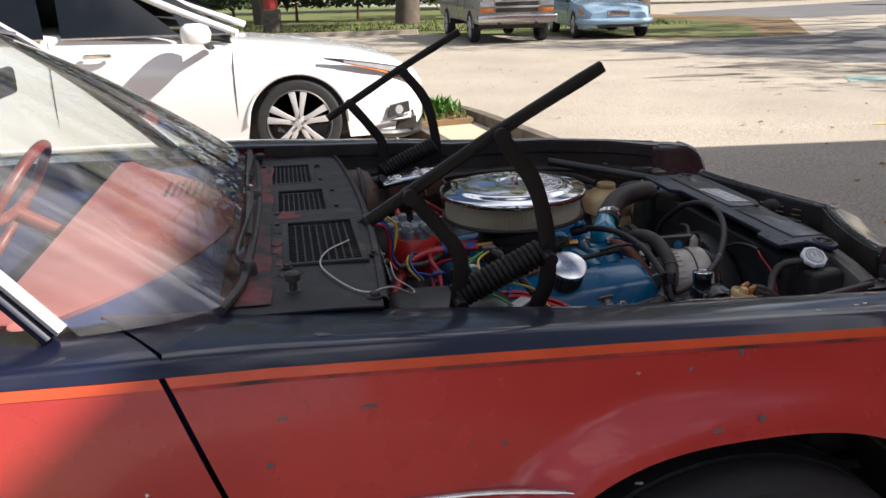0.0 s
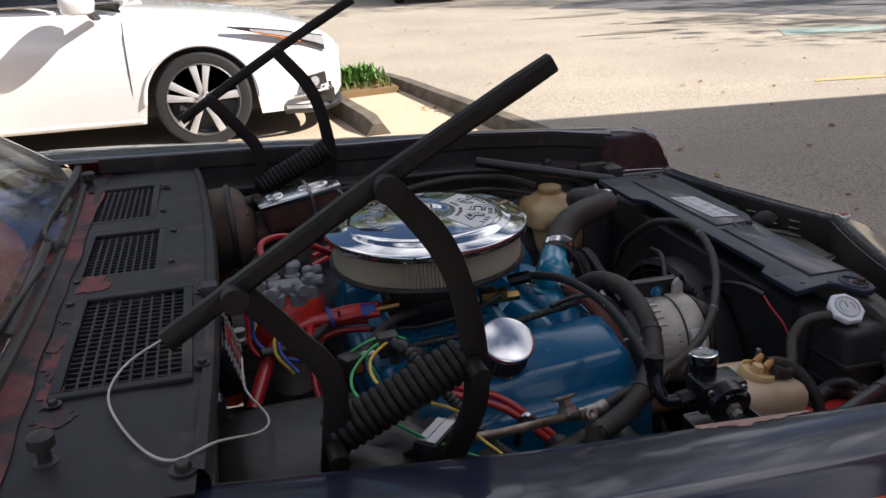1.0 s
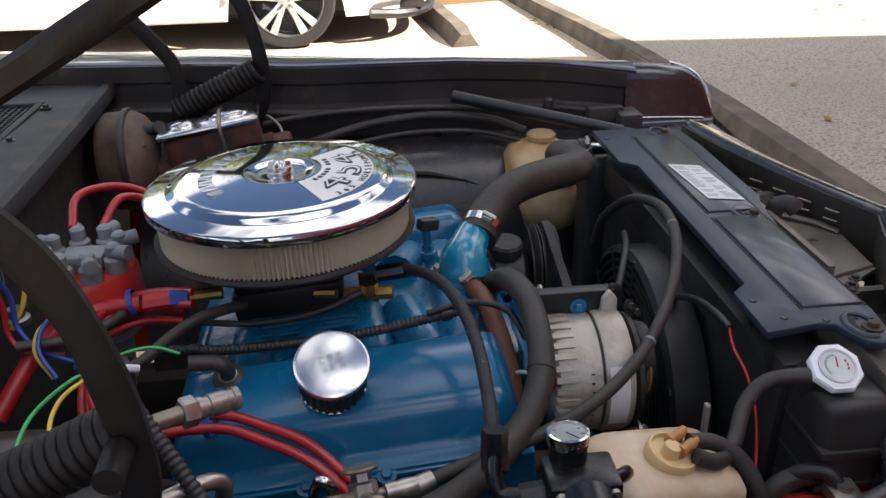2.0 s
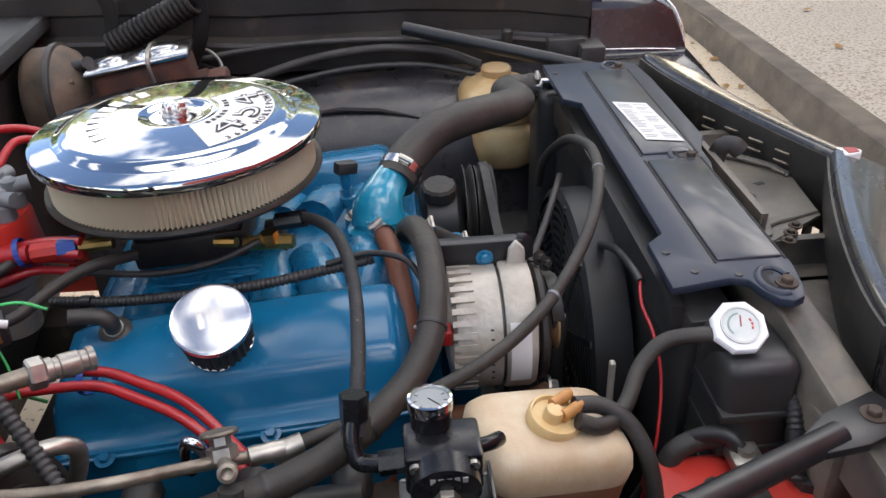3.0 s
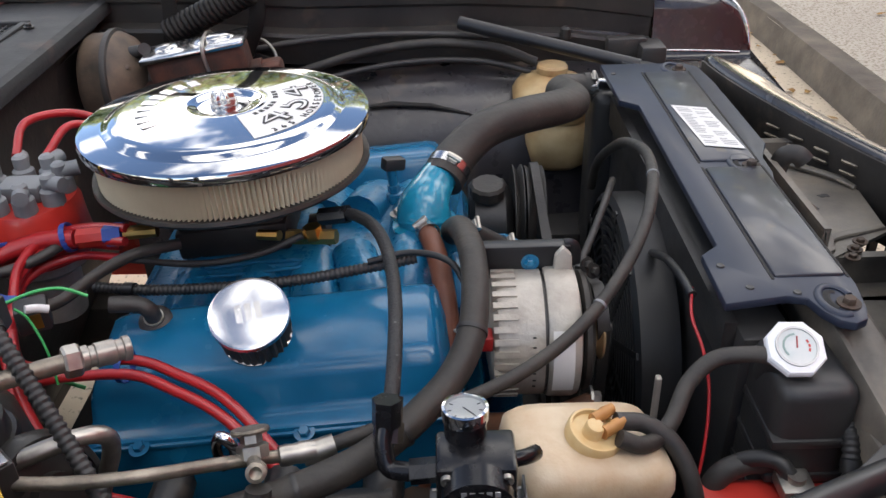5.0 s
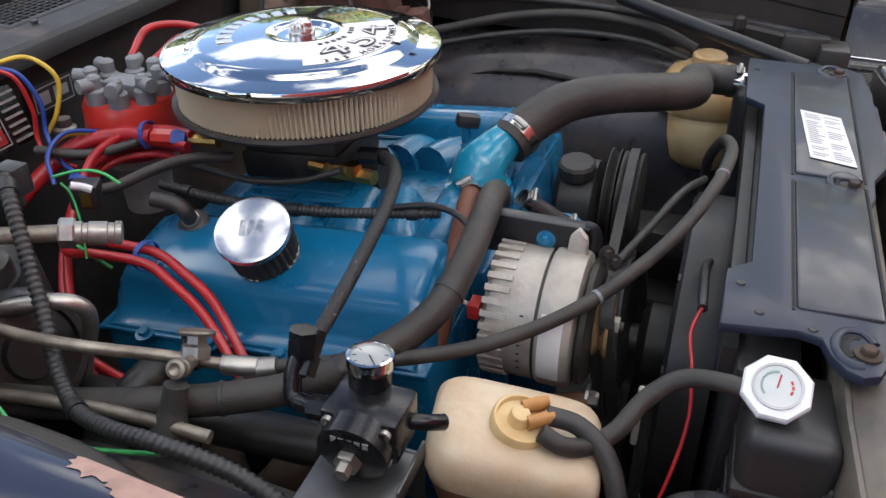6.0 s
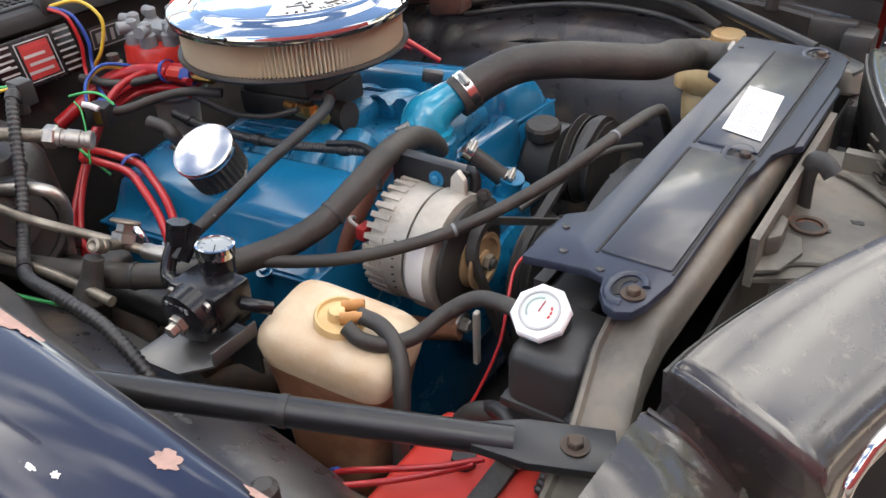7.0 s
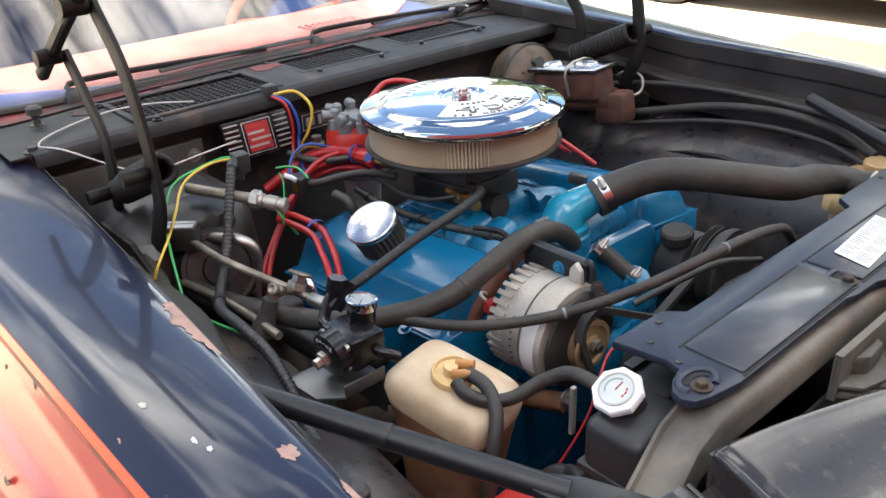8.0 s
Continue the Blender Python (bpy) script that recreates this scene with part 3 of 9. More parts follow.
g = new("lawn_grass", tuft_field(5000, 11, lambda r: (lambda x, y: (x, y, lot_z(y) + 0.012))(r.uniform(-8, 13), r.uniform(25.4, 36)), 0.12, 0.02))
g.data.materials.append(M["grass"])
tagged(g, "grass blades of the far lawn", "grass", kind="stuff")


def bush_mesh(seed, n, size, squash=0.7, leaf=0.12):
    rnd = random.Random(seed)
    verts, faces = [], []
    for _ in range(n):
        a, b = rnd.uniform(0, 6.283), math.acos(rnd.uniform(-0.2, 1))
        r = size * rnd.uniform(0.55, 1.0) * (1 + 0.3 * noise.noise(Vector((math.cos(a) * 2, math.sin(a) * 2, b * 2 + seed))))
        c = Vector((r * math.sin(b) * math.cos(a), r * math.sin(b) * math.sin(a), r * squash * math.cos(b)))
        u = Vector((rnd.gauss(0, 1), rnd.gauss(0, 1), rnd.gauss(0, 1))).normalized() * leaf
        v = u.orthogonal().normalized() * leaf * 0.6
        k = len(verts)
        verts += [c - u, c + v, c + u, c - v]
        faces.append((k, k + 1, k + 2, k + 3))
    me = bpy.data.meshes.new("leaves")
    me.from_pydata(verts, [], faces)
    me.materials.append(M["hedge"])
    return me


hedge_mesh = bush_mesh(2, 1500, 1.8)
for k, (x, y) in enumerate([(-9, 41), (-6, 42), (-3, 41), (0, 42), (3, 41.5), (6, 42), (-12, 41)]):
    t = thing("hedge_bush", "dark green hedge bush behind the lawn", "bush", (x, y, lot_z(y)), "hedge behind the lawn")
    o = new("crown", hedge_mesh)
    o.parent = t
    o.location = (0, 0, 0.9)
    o.rotation_euler = (0, 0, k * 1.3)
    part("trunk", placed(lathe([(0.09, -0.1), (0.06, 0.6), (0.04, 1.2)], Matrix.Translation((x, y, lot_z(y))), 8), Matrix()), M["rust"], t)
t = thing("roadside_bush", "round dark bush beside the road", "bush", (33, 41, lot_z(41)))
o = new("crown", hedge_mesh)
o.parent, o.location, o.scale = t, (0, 0, 0.5), (0.9, 0.9, 0.8)
post = thing("concrete_post", "concrete post with a red band on the lawn", "post", (-1.15, 29.3, lot_z(29.3)))
part("shaft", lathe([(0, 0), (0.32, 0), (0.32, 0.78), (0.29, 0.8), (0, 0.8)], Matrix.Translation(post.location), 24), M["kerb"], post)
part("band", lathe([(0, 0.8), (0.24, 0.8), (0.24, 1.3), (0, 1.3)], Matrix.Translation(post.location), 24), M["redpaint"], post, "red upper section")

# the building whose shade covers the near car
b = thing("building", "plain red-painted building in front of the parked cars", "building", (4.5, -3, 0.1), kind="structure")
part("wall", prism([(4.0, 2.08), (4.0, -30), (40, -30), (40, -1.66)], -0.3, 5.25), M["stucco"], b)
part("roof", prism([(3.95, 2.12), (3.95, -30), (40.1, -30), (40.1, -1.62)], 5.25, 5.40), M["kerb"], b)


# trees round the lot
def tree(at, height, seed, label, leaves=1500, leaf=0.16):
    t = thing("tree", label, "tree", (at[0], at[1], lot_z(at[1])), "trees round the lot")
    rnd = random.Random(seed)
    base = Vector((at[0], at[1], lot_z(at[1]) - 0.1))
    fork = base + Vector((rnd.uniform(-0.4, 0.4), rnd.uniform(-0.4, 0.4), height * 0.32))
    part("trunk", tube([base, base.lerp(fork, 0.5) + Vector((rnd.uniform(-0.15, 0.15), rnd.uniform(-0.15, 0.15), 0)), fork], 0.3, 10, 5, radii=(height * 0.030, height * 0.023, height * 0.019)), M["bark"], t, smooth=60)
    limbs, tips = [], []

    def grow(p, d, length, r, level):
        mid = p + d * length * 0.5 + Vector((rnd.gauss(0, 1), rnd.gauss(0, 1), rnd.gauss(0, 1))) * length * 0.07
        end = p + d * length + Vector((0, 0, length * 0.08))
        limbs.append(tube([p, mid, end], r, 6 if level < 2 else 4, 3, radii=(r, r * 0.8, r * 0.55)))
        if level >= 2:
            tips.append((mid, end))
        if level == 4:
            return
        for _ in range(3 if level < 3 else 2):
            side = Vector((rnd.gauss(0, 1), rnd.gauss(0, 1), rnd.gauss(0, 0.7)))
            grow(end.lerp(mid, rnd.uniform(0, 0.6)), (d * 0.9 + side.normalized() * 0.75 + Vector((0, 0, 0.12))).normalized(), length * rnd.uniform(0.55, 0.8), r * 0.55, level + 1)
    for k in range(4):
        a = 1.57 * k + rnd.uniform(-0.5, 0.5)
        grow(fork, Vector((math.cos(a) * 0.75, math.sin(a) * 0.75, rnd.uniform(0.5, 1.0))).normalized(), height * 0.24, height * 0.012, 0)
    part("limbs", join(*limbs), M["bark"], t, smooth=60)
    verts, faces = [], []
    for _ in range(leaves):
        a, b = rnd.choice(tips)
        c = a.lerp(b, rnd.random()) + Vector((rnd.gauss(0, 0.28), rnd.gauss(0, 0.28), rnd.gauss(0, 0.22)))
        u = Vector((rnd.gauss(0, 1), rnd.gauss(0, 1), rnd.gauss(0, 1))).normalized() * leaf * rnd.uniform(0.6, 1.3)
        v = u.orthogonal().normalized() * leaf * 0.55
        k = len(verts)
        verts += [c - u, c + v, c + u, c - v]
        faces.append((k, k + 1, k + 2, k + 3))
    me = bpy.data.meshes.new("crown")
    me.from_pydata([v - t.location for v in verts], [], faces)
    me.materials.append(M["sparse_leaf"])
    o = new("crown", me)
    o.parent = t


for k, (x, y, h, n) in enumerate(((-8.0, 33, 15, 2600), (-1.5, 38, 17, 2600), (9.4, 24, 16, 5200), (4.2, 33, 18, 5200), (15, 35, 18, 5200), (-16, 38, 16, 2200), (20.5, 4.5, 13, 1500), (24, 11, 14, 1500), (17.5, 13.5, 14, 2600), (23, 20, 15, 2600))):
    tree((x, y), h, 31 + k, "tall sparse tree with grey bark and thin yellow-green leaves", n)

# far woods behind the lawn
rnd = random.Random(77)
verts, faces = [], []
for _ in range(14000):
    x = rnd.uniform(-60, 44)
    top = 16.0 + 5.5 * noise.noise(Vector((x * 0.11, 0, 0))) + 2.0 * noise.noise(Vector((x * 0.45, 4, 0)))
    z = lot_z(60) + top * (0.04 + 0.96 * rnd.random() ** 0.8)
    c = Vector((x, 58 + 5 * rnd.random() + 2.5 * noise.noise(Vector((x * 0.3, z * 0.3, 1))), z))
    u = Vector((rnd.gauss(0, 1), rnd.gauss(0, 1), rnd.gauss(0, 1))).normalized() * rnd.uniform(0.35, 0.75)
    v = u.orthogonal().normalized() * 0.4
    k = len(verts)
    verts += [c - u, c + v, c + u, c - v]
    faces.append((k, k + 1, k + 2, k + 3))
for _ in range(9000):            # the wood goes on beyond the road
    x = rnd.uniform(30, 150)
    top = 21.0 + 7.0 * noise.noise(Vector((x * 0.07, 2, 0))) + 3.0 * noise.noise(Vector((x * 0.3, 6, 0)))
    z = lot_z(60) + 0.5 + top * (0.03 + 0.97 * rnd.random() ** 0.8)
    c = Vector((x, 86 + 7 * rnd.random() + 3 * noise.noise(Vector((x * 0.2, z * 0.2, 3))), z))
    u = Vector((rnd.gauss(0, 1), rnd.gauss(0, 1), rnd.gauss(0, 1))).normalized() * rnd.uniform(0.6, 1.2)
    v = u.orthogonal().normalized() * 0.65
    k = len(verts)
    verts += [c - u, c + v, c + u, c - v]
    faces.append((k, k + 1, k + 2, k + 3))
me = bpy.data.meshes.new("woods")
me.from_pydata(verts, [], faces)
me.materials.append(M["hedge"])
tagged(new("woods", me), "dark green wood along the far side of the lawn", "woods", kind="stuff")

# ---- the near car: body ----
M["darkrust"] = material("dark_rusty_bolt", (0.075, 0.045, 0.028), 0.7, color2=(0.03, 0.022, 0.017), scale=40)
MID = 0.03                     # the car's centre line
car = thing("classic_coupe", "old navy and rust-red coupe with orange stripe, bonnet removed", "car", (-1.9, MID, 0))

INNER_Y = [(-4.2, 0.50), (-1.2, 0.545), (-0.5, 0.578), (0.0, 0.622), (0.25, 0.62)]
RIDGE_Y = [(-4.2, 0.72), (-1.2, 0.735), (-0.5, 0.708), (0.0, 0.70), (0.12, 0.70), (0.21, 0.695), (0.28, 0.66)]
RIDGE_Z = [(-4.2, 0.93), (-1.6, 0.965), (-1.0, 0.952), (-0.5, 0.926), (0.0, 0.902), (0.2, 0.885), (0.33, 0.865)]
INNER_DZ = [(-1.2, 0.004), (-0.5, -0.012), (0.0, 0.008), (0.3, 0.0)]


def arch_z(x, sill=0.24):
    z = sill
    for c, w, h, base in ((-0.335, 0.425, 0.442, 0.33), (-3.05, 0.42, 0.38, 0.335)):
        u = (x - c) / w
        if abs(u) < 1:
            z = max(z, base + h * (1 - abs(u) ** 2.6) ** (1 / 2.6) if abs(u) < 0.995 else sill)
    return z


def flare(x, z):
    """How far the lip of a wheel arch stands out."""
    f = 0
    for c, w, h, base in ((-0.335, 0.425, 0.442, 0.33), (-3.05, 0.42, 0.38, 0.335)):
        d = (abs((x - c) / w) ** 2.6 + max(0.0, (z - base) / h) ** 2.6) ** (1 / 2.6)
        k = min(1.0, max(0.0, (d - 1.045) / 0.105))
        f = max(f, 0.034 * (1 - k * k * (3 - 2 * k)))
    return f


def side_y(x, z):
    """Half width of the car's side below its crease."""
    top = lookup(RIDGE_Z, x) - 0.016
    r = lookup(RIDGE_Y, x) + 0.036
    d = top - z
    return r + 0.05 * math.sin(min(1, max(0, d) / 0.36) * math.pi * 0.6) - 0.06 * max(0, d - 0.30) ** 1.3 + flare(x, z)


def mirror_pts(rows, s):
    return [[Vector((p[0], MID + s * p[1], p[2])) for p in row] for row in rows]


def seam_x(z):
    return -1.122 + (0.918 - z) * 0.40


def side_panel(xa, xb, s, top_off, bot_off=None, slant_a=False, slant_b=False, cols=60, rows=9, lift=0.0):
    """A sheet of the side from xa to xb, from top_off below the crease to the sill or to bot_off."""
    out = []
    for i in range(cols + 1):
        u = i / cols
        col = []
        x0 = mix(xa, xb, u)
        zt = lookup(RIDGE_Z, x0) - 0.016 - top_off
        zb = max(arch_z(x0), 0.24) if bot_off is None else lookup(RIDGE_Z, x0) - 0.016 - bot_off
        if slant_a and bot_off is None:
            for _ in range(6):
                zb = max(arch_z(mix(seam_x(zb) + 0.004, xb, u)), 0.24)
        zb = min(zb, zt - 0.005)
        for j in range(rows + 1):
            z = mix(zt, zb, j / rows) if bot_off is not None else max(mix(zt, 0.24, j / rows), zb + 0.0002 * (rows - j))
            a = seam_x(z) + 0.004 if slant_a else xa
            b = seam_x(z) - 0.004 if slant_b else xb
            x = mix(a, b, u)
            col.append((x, side_y(x, z) + lift, z))
        out.append(col)
    return grid(mirror_pts(out, s), thick=0.002)


def fender_top(xa, xb, s, cols=40, slant_a=False):
    """The navy upper face: inner edge, crown, ridge, and the face down to the stripe."""
    out = []
    for i in range(cols + 1):
        x0 = mix(xa, xb, i / cols)
        ri, rz, iy = lookup(RIDGE_Y, x0), lookup(RIDGE_Z, x0), min(lookup(INNER_Y, x0), lookup(RIDGE_Y, x0) - 0.06)
        iz = rz + lookup(INNER_DZ, x0) - 0.010
        a = x0
        sec = [(a, iy, iz - 0.008), (a, iy + 0.001, iz - 0.003), (a, iy + 0.006, iz)]
        for k in range(1, 9):
            u = k / 8
            sec.append((a, mix(iy, ri, u), mix(iz, rz, u) + 0.004 * math.sin(math.pi * u)))
        sec += [(a, ri + 0.012, rz - 0.003), (a, ri + 0.022, rz - 0.008), (a, ri + 0.036, rz - 0.016)]
        if slant_a:
            sec = [(p[0] + (1 - i / cols) ** 3 * (seam_x(p[2]) - xa + 0.004 - 0.62 * max(0.0, ri - p[1])), p[1], p[2]) for p in sec]
        out.append(sec)
    return grid(mirror_pts(out, s), thick=0.002)


FAR_IN = [(-1.13, 0.045), (-0.88, 0.050), (-0.65, 0.058), (-0.2, 0.048), (0.0, 0.032), (0.16, 0.026)]
FAR_OUT = [(-1.13, 0.020), (-0.65, 0.020), (-0.2, 0.016), (0.0, 0.014), (0.16, 0.020)]


def raise_far(ob):
    """The far fender's inner edge stands proud of its ridge."""
    for v in ob.data.vertices:
        ri, iy = lookup(RIDGE_Y, v.co.x), lookup(INNER_Y, v.co.x)
        k = min(1.0, max(0.0, (ri - (v.co.y - MID)) / max(0.02, ri - iy)))
        v.co.z += mix(lookup(FAR_OUT, v.co.x), lookup(FAR_IN, v.co.x), k) * min(1.0, max(0.0, (v.co.z - 0.45) / 0.4))


for s in (-1, 1):
    ft = part("fender_top", fender_top(-1.13, 0.16, s, slant_a=True), M["navy"], car, "navy fender top with chipped, dusty paint", 35)
    ff = part("fender_flange", grid(mirror_pts([[(x, min(lookup(INNER_Y, x), lookup(RIDGE_Y, x) - 0.06) + dy, lookup(RIDGE_Z, x) + lookup(INNER_DZ, x) - 0.010 + dz) for dy, dz in ((-0.0005, -0.007), (0.003, -0.030), (0.004, -0.036), (0.012, -0.040), (0.014, -0.075), (-0.010, -0.082), (-0.012, -0.086), (-0.004, -0.13))[:6 if s < 0 else 8]] for x in [-1.02 + 1.16 * i / 24 for i in range(25)]], s), thick=0.002), M["dirtyblack"], car, "dusty black inner flange of the fender", 35)
    fs = part("fender_stripe", side_panel(-1.13, 0.16, s, 0.0, 0.0130, slant_a=True, rows=2, lift=0.001), M["orange"], car, "bright orange pinstripe", 35)
    fe = part("stripe_edge", side_panel(-1.13, 0.16, s, 0.0130, 0.0144, slant_a=True, rows=1, lift=0.0012), M["wornline"], car, "worn dark edge under the stripe", 35)
    fd = part("fender_side", side_panel(-1.13, 0.16, s, 0.0130, slant_a=True, cols=110, rows=26), M["rust_red"], car, "scratched rust-red fender side", 35)
    if s > 0:
        for o in (ft, ff, fs, fe, fd):
            raise_far(o)
    part("door_stripe", side_panel(-2.42, -1.13, s, 0.0, 0.0130, slant_b=True, rows=2, lift=0.001), M["orange"], car, smooth=35)
    part("door", side_panel(-2.42, -1.13, s, 0.0130, slant_b=True, rows=20), M["rust_red"], car, "rust-red door", 35)
    part("quarter_panel", side_panel(-4.25, -2.43, s, -0.012, cols=80, rows=14), M["rust_red"], car, smooth=35)
    part("side_moulding", tube([(x, MID + s * (side_y(x, 0.738) + 0.003), 0.737 - 0.02 * (x + 0.62)) for x in (-1.02, -0.9, -0.75, -0.64, -0.615)], 0.010, 10, 4, flat=0.5, radii=(0.010, 0.010, 0.010, 0.008, 0.003)), M["worn_chrome"], car, "chrome side moulding", 40)
    # door shoulder inside of the crease
    rows = []
    for i in range(13):
        x = -2.42 + 1.28 * i / 12
        ry, rz = lookup(RIDGE_Y, x), lookup(RIDGE_Z, x)
        back = 0.62 * (i / 12) ** 3
        rows.append([(x - back * (ry - y), y, z) for y, z in ((ry - 0.13, rz - 0.004), (ry - 0.075, rz), (ry - 0.04, rz + 0.002), (ry, rz), (ry + 0.012, rz - 0.003), (ry + 0.022, rz - 0.008), (ry + 0.036, rz - 0.016))])
    part("door_shoulder", grid(mirror_pts(rows, s), thick=0.002), M["navy"], car, smooth=35)

# paint chips on the fenders
def on_top(x, v, s=-1):
    ri, rz, iy = lookup(RIDGE_Y, x), lookup(RIDGE_Z, x), lookup(INNER_Y, x)
    iz = rz + lookup(INNER_DZ, x) - 0.010
    return Vector((x, MID + s * mix(iy, ri, v), mix(iz, rz, v) + 0.004 * math.sin(math.pi * v) + 0.0005))


def flake(x, v, a, w, seed, n=26):
    """A ragged thin patch that follows the fender's top; a along the car, w across it."""
    rnd = random.Random(seed)
    bm = bmesh.new()
    ring = []
    for i in range(n):
        t = 2 * math.pi * i / n
        k = rnd.uniform(0.62, 1.12)
        ring.append(bm.verts.new(on_top(x + a * k * math.cos(t), min(0.99, max(0.03, v + w * k * math.sin(t))))))
    c = bm.verts.new(on_top(x, max(0.03, v)))
    for i in range(n):
        bm.faces.new((ring[i], ring[(i + 1) % n], c))
    return bm


for k, (x, v, a, w, mt) in enumerate([(-0.055, 0.26, 0.012, 0.10, "chip"), (-0.10, 0.80, 0.004, 0.03, "white_label"), (-0.118, 0.85, 0.005, 0.025, "white_label"), (-0.335, 0.06, 0.020, 0.10, "chip"), (-0.305, 0.09, 0.024, 0.11, "chip"),
                                      (-0.275, 0.06, 0.022, 0.09, "chip"), (-0.245, 0.04, 0.020, 0.06, "chip"), (0.012, 0.05, 0.016, 0.07, "chip"), (0.040, 0.04, 0.018, 0.06, "chip"), (0.068, 0.05, 0.014, 0.07, "chip"), (-0.19, 0.97, 0.005, 0.04, "zinc"), (-0.93, 0.86, 0.014, 0.04, "greychip")]):
    part("paint_chip", flake(x, v, a, w, k), M[mt], car, "patch of bare primer where the paint flaked off")
for k, (x, z, a, b2, mt) in enumerate([(-1.01, 0.815, 0.006, 0.006, "greychip"), (-1.00, 0.755, 0.004, 0.004, "chip"), (-1.02, 0.715, 0.007, 0.006, "greychip"), (-0.70, 0.80, 0.006, 0.004, "greychip"),
                                       (-0.42, 0.866, 0.005, 0.004, "greychip"), (-0.33, 0.80, 0.009, 0.008, "greychip"), (-0.14, 0.925, 0.004, 0.003, "chip"), (-0.88, 0.873, 0.020, 0.003, "greychip"),
                                       (-0.99, 0.872, 0.010, 0.003, "greychip"), (-0.40, 0.792, 0.012, 0.004, "greychip"), (-0.52, 0.735, 0.010, 0.003, "greychip"), (-0.34, 0.885, 0.005, 0.013, "greychip"),
                                       (-0.745, 0.805, 0.002, 0.004, "greychip"), (-0.50, 0.868, 0.004, 0.003, "chip"), (-1.16, 0.80, 0.003, 0.003, "white_label")]):
    y = side_y(x, z)
    n = Vector((0, -1, 0.25))
    part("paint_chip", blob((a * 0.7, b2 * 0.7), 14, axis_m((x, MID - y - 0.0002, z), n), 40 + k, h=0.0004), M[mt], car, "small scratch through the paint")

# front wheels and rear wheels
def road_wheel(s, x):
    c = Vector((x, MID + s * 0.715, 0.355))
    w = part("wheel", lathe([(0.20, -0.10), (0.27, -0.115), (0.335, -0.105), (0.352, -0.08), (0.355, -0.06), (0.350, -0.056), (0.355, -0.052), (0.355, -0.02), (0.350, -0.016), (0.350, -0.012), (0.355, -0.008), (0.355, 0.03), (0.350, 0.034), (0.350, 0.038), (0.355, 0.042), (0.352, 0.08), (0.335, 0.105), (0.27, 0.115), (0.20, 0.10)], axis_m(c, (0, s, 0)), 40, closed=True), M["tyre"], car, "black tyre", 40)
    part("rim", lathe([(0, 0.05), (0.05, 0.06), (0.06, 0.03), (0.15, 0.02), (0.19, 0.08), (0.205, 0.085), (0.205, -0.08), (0, -0.06)], axis_m(c, (0, s, 0)), 32), M["worn_chrome"], w, smooth=40)


for s in (-1, 1):
    for x in (-0.33, -3.05):
        road_wheel(s, x)

# dark sheets added inside the arches to stop light leaking into the wells
for s in (-1, 1):
    part("well_blackout", grid(mirror_pts([[(-0.335 + 0.435 * math.cos(a), y, 0.34 + 0.435 * math.sin(a)) for y in (0.475, 0.60, 0.715)] for a in [math.pi * k / 20 for k in range(21)]], s), thick=0.003), M["blackvoid"], car, "added black lining that keeps the wheel well dark", 60)
    part("well_backing", box(-0.74, 0.06, min(s * 0.475, s * 0.480) + MID, max(s * 0.475, s * 0.480) + MID, 0.26, 0.60, 0.001), M["dirtyblack"], car, "added dark plate that closes the wheel well to light")

# inner fenders
def inner_fender(s):
    out = []
    for i in range(41):
        x = mix(-0.80, 0.10, i / 40)
        u = (x + 0.24) / 0.40
        b = math.sqrt(max(0.0, 1 - u * u))
        iy = lookup(INNER_Y, x)
        rz = lookup(RIDGE_Z, x)
        sec = [(iy + 0.004, rz - 0.05), (iy - 0.004, rz - 0.075), (iy + 0.022, rz - 0.088), (iy + 0.028, rz - 0.115), (iy + 0.004 - 0.01 * b, mix(0.77, 0.80, b)), (iy - 0.035, mix(0.73, 0.805, b)), (iy - 0.085, mix(0.70, 0.79, b)),
               (iy - 0.125, mix(0.66, 0.75, b)), (iy - 0.155, mix(0.61, 0.69, b)), (iy - 0.168, mix(0.55, 0.60, b)), (iy - 0.172, 0.40)]
        out.append([(x, y, z) for y, z in sec])
    return grid(mirror_pts(out, s), thick=0.003)


for s in (-1, 1):
    part("inner_fender", inner_fender(s), M["inner"], car, "dusty black inner fender with a domed wheelhouse", 40)
    part("hood_bump_stop", lathe([(0, 0), (0.010, 0), (0.010, 0.018), (0.006, 0.022), (0, 0.022)], axis_m((-0.02, MID + s * 0.60, 0.845), (0, 0, 1)), 14), M["rubber"], car)

# firewall, cowl and chassis
def cowl_front(y):
    return -0.812 - 0.02 * abs((y - MID) / 0.55) ** 2


part("firewall", grid([[(cowl_front(y) - 0.012 - dx, y, z) for z, dx in ((0.925, 0.0), (0.90, 0.012), (0.80, 0.014), (0.70, 0.0), (0.55, 0.02), (0.30, 0.15))] for y in [MID - 0.57 + 1.14 * i / 16 for i in range(17)]], thick=0.004), M["dirtyblack"], car, "dusty black firewall", 40)

GR = [(-0.968, -0.848, -0.368, -0.118), (-0.985, -0.888, -0.030, 0.155), (-1.000, -0.908, 0.235, 0.440)]


